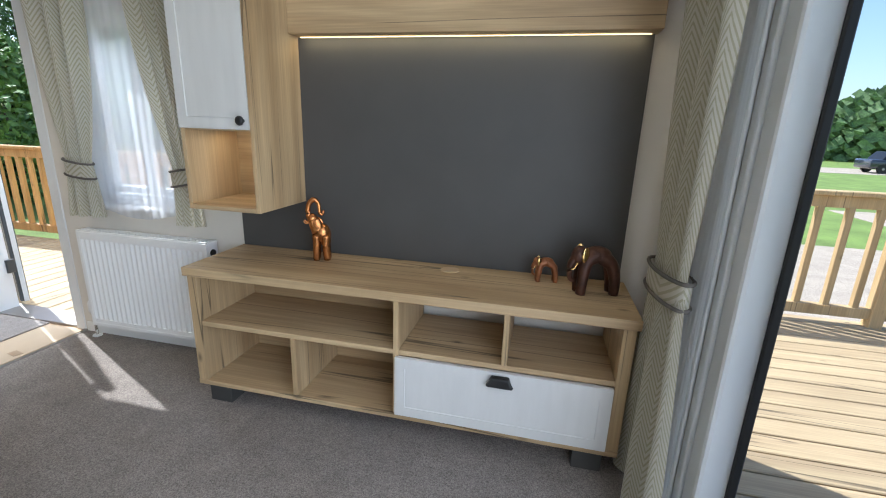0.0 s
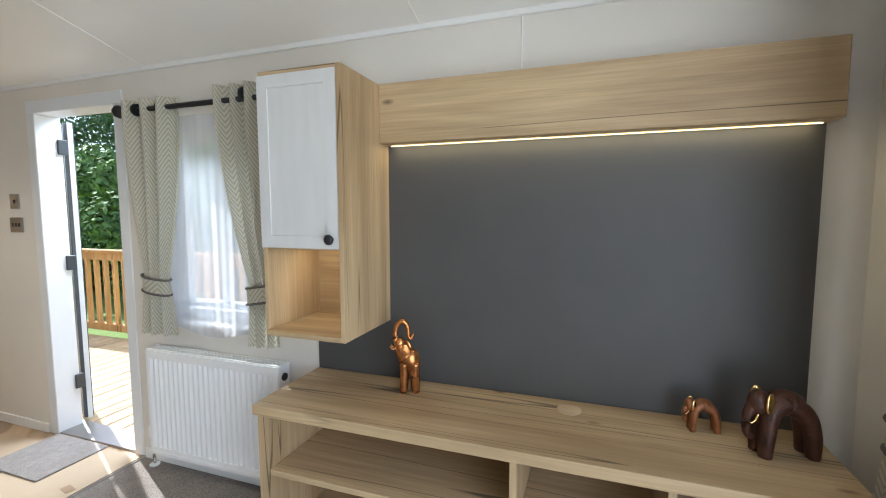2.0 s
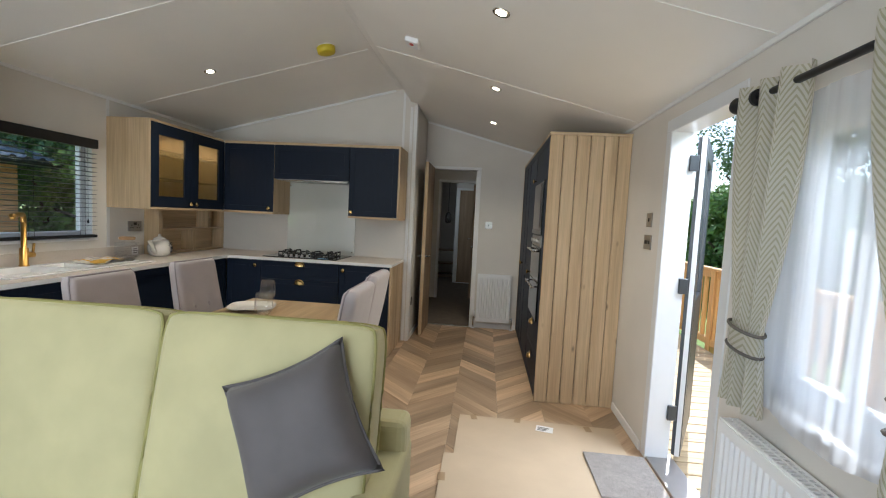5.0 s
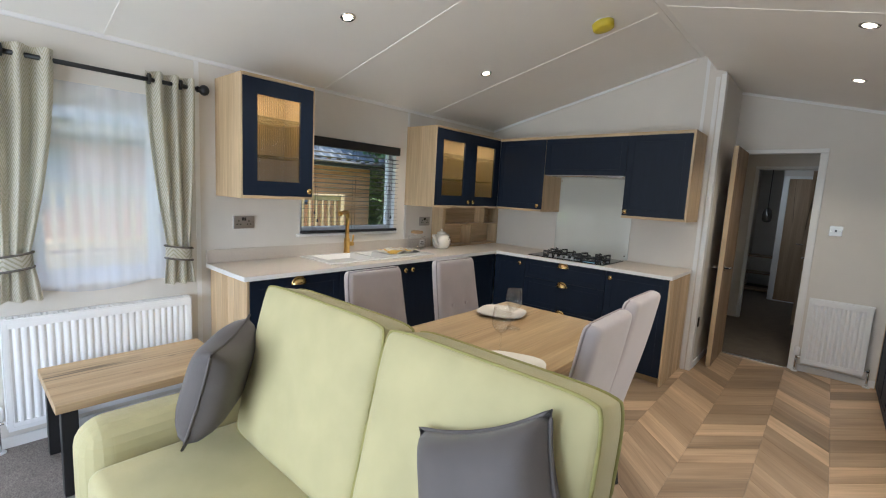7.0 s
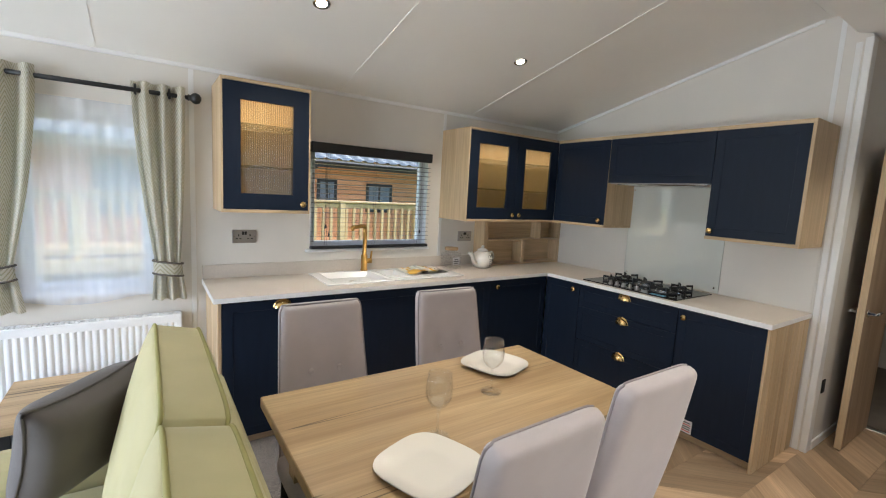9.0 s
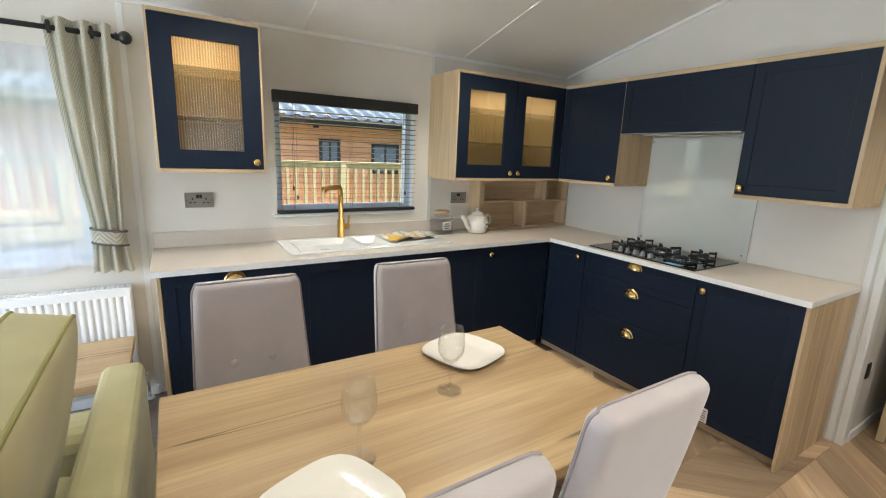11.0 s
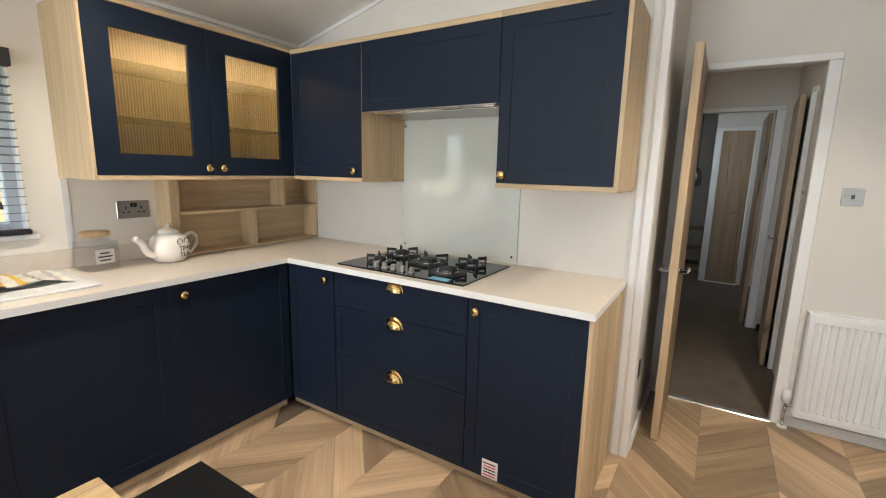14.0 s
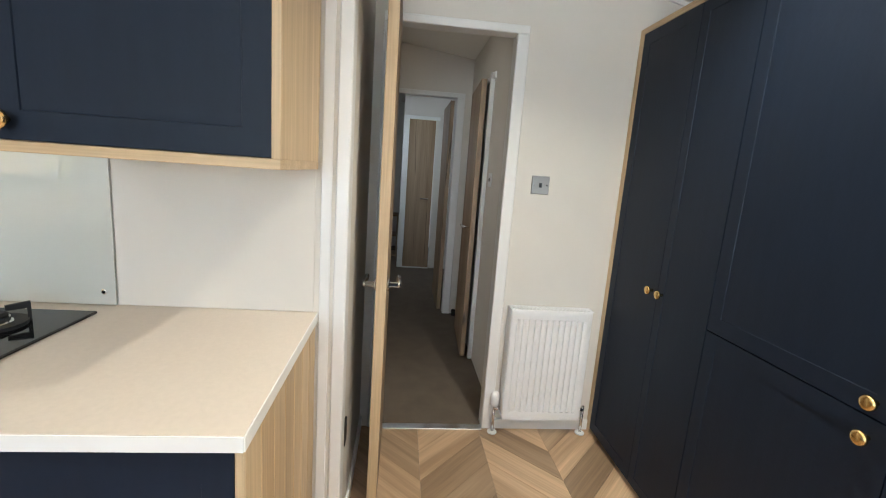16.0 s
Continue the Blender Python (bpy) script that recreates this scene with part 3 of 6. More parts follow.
b = box(D, K - 0.07, PY, PY + 0.012, 0, 0.06, 0.003)
box(D, D + 0.012, 0.545, N, 0, 0.06, 0.003, bm=b)
box(-3.42, -2.83, N - 0.012, N, 0, 0.06, 0.003, bm=b)
box(-2.0, E_, N - 0.012, N, 0, 0.06, 0.003, bm=b)
box(-1.58, E_, S, S + 0.012, 0, 0.06, 0.003, bm=b)
structure("baseboard", b, white_gloss, "low white skirting board", "skirting")

# floors
structure("floor", box(-11.2, E_ + T, S - T, N + T, -0.12, -0.012, 0), mat("subfloor", (0.14, 0.10, 0.07), 0.8), "dark sub-floor under the planks", "floor")
structure("carpet_floor", box(-2.0, E_, S, N, -0.012, 0.002, 0.001), carpet, "grey-brown cut pile carpet", "carpet")
structure("threshold_strip", box(-2.035, -2.0, S, N, -0.005, 0.008, 0.003), steel, "metal carpet edging strip", "edging")

# entrance frame
ef = thing("door_1", (DOOR[0], N, 0), "white framed outside door standing open onto deck", "door", kind="structure")
for q in ((DOOR[0] - 0.02, DOOR[0] + 0.05), (DOOR[1] - 0.05, DOOR[1] + 0.02)):
    part("door_frame", box(q[0], q[1], N - 0.006, N + 0.13, 0, DOOR[3] - 0.05, 0.004), upvc, ef)
part("door_frame", box(DOOR[0] - 0.02, DOOR[1] + 0.02, N - 0.006, N + 0.13, DOOR[3] - 0.05, DOOR[3] + 0.02, 0.004), upvc, ef)
part("door_sill", box(DOOR[0], DOOR[1], N, N + 0.16, -0.012, 0.014, 0.004), steel, ef)
swing = pose(DOOR[0] + 0.03, N + 0.15, 0, 0, 0, 152)
lf = part("door_leaf", turned(joined(box(0, 0.12, -0.05, 0.0, 0.03, 1.90, 0.006), box(0.58, 0.70, -0.05, 0.0, 0.03, 1.90, 0.006), box(0.12, 0.58, -0.05, 0.0, 0.03, 0.95, 0.006), box(0.12, 0.58, -0.05, 0.0, 1.78, 1.90, 0.006)), swing), grey_frame, ef, "dark grey door leaf with glazed upper half")
part("edge", turned(box(-0.006, 0.0, -0.045, -0.02, 0.03, 1.90, 0.001), swing), upvc, lf, "white edge of the leaf")
part("pane", turned(box(0.12, 0.58, -0.03, -0.02, 0.95, 1.78, 0), swing), pane_glass, lf).visible_shadow = False
for z in (0.25, 1.0, 1.7):
    part("hinge", box(DOOR[0] + 0.05, DOOR[0] + 0.065, N + 0.10, N + 0.15, z, z + 0.09, 0.003), grey_frame, ef)

# hall doorway
hd = thing("door_2", (D, HD[0], 0), "oak-effect inner door standing open into the kitchen", "door", kind="structure")
for y0, y1 in ((HD[0] - 0.025, HD[0] + 0.012), (HD[1] - 0.012, HD[1] + 0.045)):
    part("door_frame", box(D - 0.07, D + 0.014, y0, y1, 0, HD[2] - 0.01, 0.004), white_gloss, hd)
part("door_frame", box(D - 0.07, D + 0.014, HD[0] - 0.025, HD[1] + 0.045, HD[2] - 0.01, HD[2] + 0.028, 0.004), white_gloss, hd)
part("threshold", box(D - 0.02, D + 0.03, HD[0] + 0.012, HD[1] - 0.012, -0.01, 0.008, 0.003), chrome, hd)
dl = part("door_leaf", box(D + 0.02, D + 0.60, HD[0] + 0.018, HD[0] + 0.055, 0.012, 1.985, 0.003), door_oak, hd)
part("edge", box(D + 0.60, D + 0.606, HD[0] + 0.018, HD[0] + 0.055, 0.012, 1.985, 0.001), pale_oak[2], dl, "pale oak edging")
for sgn, y in ((1, HD[0] + 0.055), (-1, HD[0] + 0.018)):
    hb = lathe([(0.024, 0), (0.024, 0.008), (0.01, 0.010), (0.01, 0.04)], seg=16, m=Matrix.Rotation(radians(-90 * sgn), 4, "X"))
    hb.transform(Matrix.Translation((D + 0.555, y, 0.918)))
    joined(hb, tube([(D + 0.56, y + sgn * 0.043, 0.918), (D + 0.44, y + sgn * 0.043, 0.918)], 0.009, 10))
    part("handle", hb, chrome, dl, "chrome lever handle", smooth=True)

# passage beyond the door
HW = 0.56
b = box(-7.5, D - 0.07, HW, HW + 0.06, 0, 2.4, 0)
structure("wall_hall_side", b, wall_paint, "greige hallway side wall", "wall")
structure("wall_hall_far", box(-11.0, D - 0.06, -0.55, -0.49, 0, 2.6, 0), wall_paint, "greige hallway side wall", "wall")
b = box(-7.56, -7.5, -0.49, -0.17, 0, 2.5, 0)
box(-7.56, -7.5, 0.44, HW + 0.6, 0, 2.5, 0, bm=b)
box(-7.56, -7.5, -0.17, 0.44, 1.98, 2.5, 0, bm=b)
structure("wall_hall_cross", b, wall_paint, "greige cross wall with doorway", "wall")
structure("wall_bedroom_end", box(-11.06, -11.0, -0.55, 1.3, 0, 2.5, 0), wall_paint, "greige bedroom end wall", "wall")
structure("wall_bedroom_side", box(-10.0, -7.56, 0.62, 0.68, 0, 2.5, 0), wall_paint, "greige bedroom side wall", "wall")
structure("ceiling_hall", prism_x([(-0.55, 2.45), (0.7, 2.28), (0.7, 2.40), (-0.55, 2.56)], -11.06, D - 0.06), ceiling_paint, "white sloped hallway ceiling", "ceiling")
structure("hall_carpet_floor", box(-11.0, D - 0.02, -0.49, 0.62, -0.012, 0.003, 0), hall_carpet, "brown-grey hallway carpet", "carpet")
hd2 = thing("door_3", (-7.5, 0.26, 0), "white framed doorway with oak door swung inward", "door", kind="structure")
for y0, y1 in ((-0.195, -0.155), (0.43, 0.50)):
    part("door_frame", box(-7.58, -7.485, y0, y1, 0, 1.97, 0.004), white_gloss, hd2)
part("door_frame", box(-7.58, -7.485, -0.195, 0.50, 1.97, 2.01, 0.004), white_gloss, hd2)
part("door_leaf", box(-8.22, -7.59, 0.385, 0.42, 0.01, 1.96, 0.003), door_oak, hd2)
structure("wall_closet", joined(box(-9.46, -9.40, -0.03, 0.04, 0, 2.5, 0), box(-9.46, -9.40, 0.40, 0.62, 0, 2.5, 0), box(-9.46, -9.40, 0.04, 0.40, 1.98, 2.5, 0), box(-11.0, -9.46, -0.03, 0.03, 0, 2.5, 0)), wall_paint, "greige closet wall in the bedroom", "wall")
hd4 = thing("door_5", (-9.4, 0.2, 0), "oak closet door with lever handle", "door", kind="structure")
part("door_leaf", box(-9.45, -9.405, 0.05, 0.39, 0.012, 1.965, 0.003), door_oak, hd4)
part("door_frame", joined(box(-9.41, -9.385, -0.03, 0.045, 0, 1.98, 0.003), box(-9.41, -9.385, -0.03, 0.44, 1.97, 2.01, 0.003)), white_gloss, hd4)
part("threshold", box(-9.41, -9.36, 0.045, 0.40, 0.003, 0.012, 0.002), white_gloss, hd4)
part("handle", joined(tube([(-9.40, 0.33, 0.95), (-9.36, 0.33, 0.95)], 0.01), tube([(-9.36, 0.335, 0.95), (-9.36, 0.24, 0.95)], 0.009)), chrome, hd4)
hd3 = thing("door_4", (-6.4, HW, 0), "oak bathroom door ajar in white frame", "door", kind="structure")
part("door_leaf", turned(box(0, 0.62, -0.018, 0.018, 0.012, 1.95, 0.003), pose(-7.12, HW - 0.035, 0, 0, 0, -3)), door_oak, hd3)
part("door_frame", joined(box(-6.52, -6.485, HW - 0.03, HW, 0, 1.99, 0.003), box(-7.16, -7.12, HW - 0.015, HW, 0, 1.99, 0.003), box(-7.16, -6.45, HW - 0.015, HW, 1.95, 1.99, 0.003)), white_gloss, hd3)
part("handle", tube(arc([(-6.56, HW - 0.08, 0.96), (-6.57, HW - 0.125, 0.96), (-6.66, HW - 0.125, 0.96)], 4), 0.009), chrome, hd3)
part("door_stop", lathe([(0.02, 0), (0.02, 0.05), (0.012, 0.06)], (-7.44, 0.53, 0.003)), black, hd3)
sh = thing("shelf_unit", (-10.2, -0.25, 0), "low dark oak shelf unit with open shelves", "shelf")
for z in (0.02, 0.32, 0.62):
    part("shelf", box(-10.36, -10.02, -0.48, -0.04, z, z + 0.025), door_oak, sh)
for y in (-0.48, -0.062):
    part("side_panel", box(-10.36, -10.02, y, y + 0.022, 0.003, 0.645), door_oak, sh)
pl = thing("pendant_lamp", (-9.6, -0.2, 2.38), "dark smoked glass pendant lamp on thin cord", "lamp")
part("cord", tube([(-9.6, -0.2, 2.39), (-9.6, -0.2, 1.48)], 0.005, 6), black, pl)
part("shade", lathe([(0.02, 1.50), (0.05, 1.46), (0.07, 1.38), (0.06, 1.28), (0.03, 1.26)], (-9.6, -0.2, 0)), glass("smoke", (0.35, 0.33, 0.32), 0.15), pl, smooth=True)


# windows
def window(name, o, y_in, sgn, label, bars=()):
    w = thing(name, ((o[0] + o[1]) / 2, y_in, o[2]), label, "window", kind="structure")
    ya, yb = y_in + sgn * 0.05, y_in + sgn * 0.10
    fr = box(o[0], o[0] + 0.05, ya, yb, o[2], o[3], 0.005)
    box(o[1] - 0.05, o[1], ya, yb, o[2], o[3], 0.005, bm=fr)
    box(o[0] + 0.05, o[1] - 0.05, ya, yb, o[2], o[2] + 0.05, 0.005, bm=fr)
    box(o[0] + 0.05, o[1] - 0.05, ya, yb, o[3] - 0.05, o[3], 0.005, bm=fr)
    for z in bars:
        box(o[0] + 0.05, o[1] - 0.05, ya, yb, z, z + 0.05, 0.005, bm=fr)
    part("window_frame", fr, upvc, w)
    part("window_sill", box(o[0] - 0.03, o[1] + 0.03, y_in - sgn * 0.022, y_in + sgn * 0.05, o[2] - 0.022, o[2] - 0.001, 0.004), white_gloss, w)
    part("reveal", joined(box(o[0], o[0] + 0.006, y_in, ya, o[2], o[3], 0), box(o[1] - 0.006, o[1], y_in, ya, o[2], o[3], 0), box(o[0], o[1], y_in, ya, o[3] - 0.006, o[3], 0)), white_gloss, w)
    g = part("pane", box(o[0] + 0.05, o[1] - 0.05, y_in + sgn * 0.07, y_in + sgn * 0.08, o[2] + 0.05, o[3] - 0.05, 0), pane_glass, w)
    g.visible_shadow = False
    return w


wn = window("window_1", WIN_N, N, 1, "white framed casement window behind net curtain")
part("opener", joined(box(-1.70, -1.665, N + 0.035, N + 0.08, 0.87, 1.73, 0.005), box(-1.26, -1.225, N + 0.035, N + 0.08, 0.87, 1.73, 0.005), box(-1.70, -1.225, N + 0.035, N + 0.08, 1.70, 1.735, 0.005), box(-1.70, -1.225, N + 0.035, N + 0.08, 0.865, 0.90, 0.005), box(-1.46, -1.43, N + 0.035, N + 0.08, 0.9, 1.7, 0.005)), upvc, wn)
window("window_2", WIN_S, S, -1, "white framed window with net curtain", (1.69,))
window("window_3", WIN_K, S, -1, "white framed kitchen window behind slatted blind")

# patio door frame by the gable
pd = thing("door_6", (E_, 0.7, 0), "white and grey framed glazed patio doors", "door", kind="structure")
part("door_frame", box(E_ + 0.004, E_ + 0.10, 0.87, 0.955, 0, 2.1, 0.012, 2), upvc, pd)
part("door_frame", box(E_ - 0.004, E_ + 0.08, 0.955, 1.0, 0, 2.1, 0.008, 2), upvc, pd)
part("door_frame", box(E_ - 0.014, E_ - 0.001, 1.0, 1.07, 0, 2.1, 0.005, 2), upvc, pd)
part("gasket", box(E_ + 0.075, E_ + 0.098, 0.856, 0.87, 0, 2.1, 0.004), gasket, pd)
part("door_frame", box(E_, E_ + 0.1, -2.0, 0.87, 2.0, 2.1, 0.01), upvc, pd)
part("door_frame", box(E_, E_ + 0.1, -2.0, -1.9, 0, 2.0, 0.01), upvc, pd)
part("door_sill", box(E_, E_ + 0.12, -2.0, 0.87, -0.012, 0.02, 0.004), steel, pd)


# ---- television wall ----
def radiator(w, h, label, m):
    """Panel radiator, w wide, back at y=0, front to -y, its foot at z=0."""
    r = local_thing("radiator", label, "radiator")
    d = 0.085
    n = max(8, int(w / 0.034))

    def fn(u, v):
        x = (u - 0.5) * (w - 0.05)
        ph = (u * n) % 1.0
        groove = 0.010 * (0.5 - 0.5 * math.cos(2 * math.pi * ph)) ** 2 if 0.05 < v < 0.95 else 0.0
        return Vector((x, -d + groove, v * (h - 0.04) + 0.02))
    b = bmesh.new()
    vs = [0.0, 0.049, 0.051, 0.949, 0.951, 1.0]
    g = [[b.verts.new(fn(i / (n * 6), v)) for v in vs] for i in range(n * 6 + 1)]
    for i in range(n * 6):
        for j in range(5):
            b.faces.new((g[i][j], g[i + 1][j], g[i + 1][j + 1], g[i][j + 1]))
    part("front_panel", b, white_plastic, r, smooth=False)
    part("panel_edge", ring_frame(-w / 2 + 0.005, w / 2 - 0.005, -d - 0.001, -d + 0.02, 0.004, h - 0.004, 0.02), white_plastic, r)
    part("back_panel", box(-w / 2 + 0.01, w / 2 - 0.01, -0.03, -0.015, 0.02, h - 0.01, 0.004), white_plastic, r)
    for s in (-1, 1):
        part("side_panel", box(s * (w / 2 - 0.004), s * w / 2, -d + 0.004, -0.012, 0.02, h, 0.001), white_plastic, r)
    gr = box(-w / 2, w / 2, -d + 0.004, -d + 0.014, h - 0.006, h + 0.003, 0.001)
    box(-w / 2, w / 2, -0.024, -0.012, h - 0.006, h + 0.003, 0.001, bm=gr)
    box(-w / 2, w / 2, -d / 2 - 0.004, -d / 2 + 0.004, h - 0.006, h + 0.003, 0, bm=gr)
    for k in range(int(w / 0.022) + 1):
        x = -w / 2 + 0.002 + k * 0.022
        box(x, x + 0.007, -d + 0.01, -0.014, h - 0.004, h + 0.002, 0, bm=gr)
    part("top_grille", gr, white_plastic, r)
    part("wall_bracket", box(-w / 2 + 0.1, w / 2 - 0.1, -0.016, 0.0, h * 0.4, h * 0.5, 0), white_plastic, r)
    r.matrix_basis = m
    return r


def valves(r, w, lift):
    for s in (-1, 1):
        vb = tube([(s * (w / 2 - 0.01), -0.045, 0.045), (s * (w / 2 + 0.035), -0.045, 0.045)], 0.01)
        joined(vb, tube([(s * (w / 2 + 0.03), -0.045, 0.065), (s * (w / 2 + 0.03), -0.045, -lift)], 0.008))
        part("valve", vb, chrome, r, "chrome valve and pipe", smooth=True)
        part("pipe_collar", lathe([(0.025, -lift + 0.002), (0.025, -lift + 0.008), (0.012, -lift + 0.012)], (s * (w / 2 + 0.03), -0.045, 0)), white_plastic, r)
        if s < 0:
            part("thermostat_head", lathe([(0.016, 0.06), (0.022, 0.07), (0.022, 0.12), (0.015, 0.135)], (s * (w / 2 + 0.03), -0.045, 0)), white_plastic, r, smooth=True)


r1 = radiator(0.84, 0.565, "white panel radiator under the small window", pose(-1.435, N, 0.09))
part("bleed_cap", lathe([(0.018, 0), (0.018, 0.006), (0.012, 0.008)], (0.42, -0.05, 0.51), m=Matrix.Rotation(radians(90), 4, "Y")), black, r1)
valves(r1, 0.84, 0.09)
r2 = radiator(0.87, 0.59, "white panel radiator under the net-curtained window", pose(-1.065, S, 0.115, 0, 0, 180))
valves(r2, 0.87, 0.115)
r3 = radiator(0.42, 0.595, "white panel radiator beside the hall door", pose(D, 0.77, 0.095, 0, 0, 90))
valves(r3, 0.42, 0.095)

dp = single("tv_backboard", box(-0.85, 0.97, N - 0.012, N, 0.60, 1.64, 0.001), dark_panel, "matt charcoal wall board behind the television stand", "wall panel")
tb = thing("television_stand", (0.07, 1.44, 0), "oak-effect television stand with white drawer, open shelves", "tv stand")
BX0, BX1, BY0, BY1 = -0.85, 0.99, 1.22, 1.632
part("top", box(BX0, BX1, BY0, BY1, 0.617, 0.655, 0.002), oak[0], tb)
for x in (BX0 + 0.01, BX1 - 0.055):
    part("side_panel", box(x, x + 0.045, BY0 + 0.015, BY1 - 0.005, 0.115, 0.617), oak[2], tb)
part("bottom", box(BX0 + 0.01, BX1 - 0.01, BY0 + 0.012, BY1 - 0.005, 0.092, 0.115), oak[0], tb)
part("shelf", box(BX0 + 0.055, 0.095, BY0 + 0.02, BY1 - 0.02, 0.382, 0.405), oak[0], tb)
part("shelf", box(0.118, BX1 - 0.055, BY0 + 0.02, BY1 - 0.02, 0.382, 0.405), oak[0], tb)
part("divider", box(0.095, 0.118, BY0 + 0.015, BY1 - 0.02, 0.115, 0.617), oak[2], tb)
part("divider", box(-0.362, -0.338, BY0 + 0.015, BY1 - 0.02, 0.115, 0.382), oak[2], tb)
part("divider", box(0.524, 0.546, BY0 + 0.015, BY1 - 0.02, 0.405, 0.617), oak[2], tb)
part("back_panel", box(BX0 + 0.055, 0.095, BY1 - 0.02, BY1 - 0.012, 0.115, 0.57, 0), oak[0], tb)
dr = part("drawer", turned(shaker(0.825, 0.262, 0.018, 0.06, 0.003), pose(0.107, BY0 + 0.001, 0.118)), white_door, tb, "white framed drawer front")
cupb = box(-0.045, 0.045, -0.03, 0, -0.022, 0.02, 0.008, 2)
for v in cupb.verts:
    if v.co.z < 0 and v.co.y < -0.015:
        v.co.x *= 1.15
    if v.co.z > 0:
        v.co.x *= 0.8
part("handle", turned(cupb, pose(0.527, BY0, 0.352)), black, dr, "black cup handle")
for x in (-0.80, 0.82):
    lg = box(x, x + 0.11, BY0 + 0.03, BY0 + 0.14, 0.003, 0.092, 0.002)
    part("leg", lg, mat("leg_grey", (0.05, 0.048, 0.045), 0.6), tb)
    part("leg", box(x, x + 0.11, BY1 - 0.12, BY1 - 0.02, 0.003, 0.092, 0.002), black, tb)
part("cable_grommet", lathe([(0.042, 0), (0.042, 0.003), (0.036, 0.005)], (0.25, 1.55, 0.655)), pale_oak[0], tb, smooth=True)

tc = thing("wall_cabinet", (-0.664, 1.46, 0.9), "oak wall cabinet with white door and lit niche", "cabinet")
CX0, CX1, CY0 = -0.842, -0.488, 1.282
for x0, x1 in ((CX0, CX0 + 0.018), (CX1 - 0.018, CX1)):
    part("side_panel", box(x0, x1, CY0 + (0.02 if x0 < -0.7 else 0.0), N - 0.012, 0.90, 1.848, 0.001), oak[2], tc)
part("top", box(CX0 + 0.018, CX1 - 0.018, CY0, N - 0.012, 1.83, 1.848, 0.001), oak[0], tc)
part("bottom", box(CX0 + 0.018, CX1 - 0.018, CY0, N - 0.012, 0.90, 0.918, 0.001), oak[0], tc)
part("shelf", box(CX0 + 0.018, CX1 - 0.018, CY0 + 0.022, N - 0.012, 1.222, 1.24, 0.001), oak[0], tc)
part("back_panel", box(CX0 + 0.018, CX1 - 0.018, N - 0.03, N - 0.013, 0.918, 1.83, 0), oak[0], tc)
cd = part("door", turned(shaker(CX1 - CX0 - 0.032, 0.606, 0.02, 0.062, 0.004), pose(CX0 + 0.012, CY0 - 0.002, 1.228)), white_door, tc, "white framed cabinet door")
knob(cd, at_face(-0.53, CY0 - 0.002, 1.262, UP_TO_MINUS_Y), black, 0.018)

pm = thing("oak_pelmet", (0.24, 1.6, 1.62), "knotty oak beam with warm light strip below", "pelmet")
part("beam", box(CX1 + 0.001, 0.982, 1.555, N, 1.622, 1.848, 0.002), oak[0], pm)
part("light_strip", box(CX1 + 0.02, 0.955, 1.622, 1.627, 1.618, 1.6215, 0), led, pm, "glowing warm light strip")


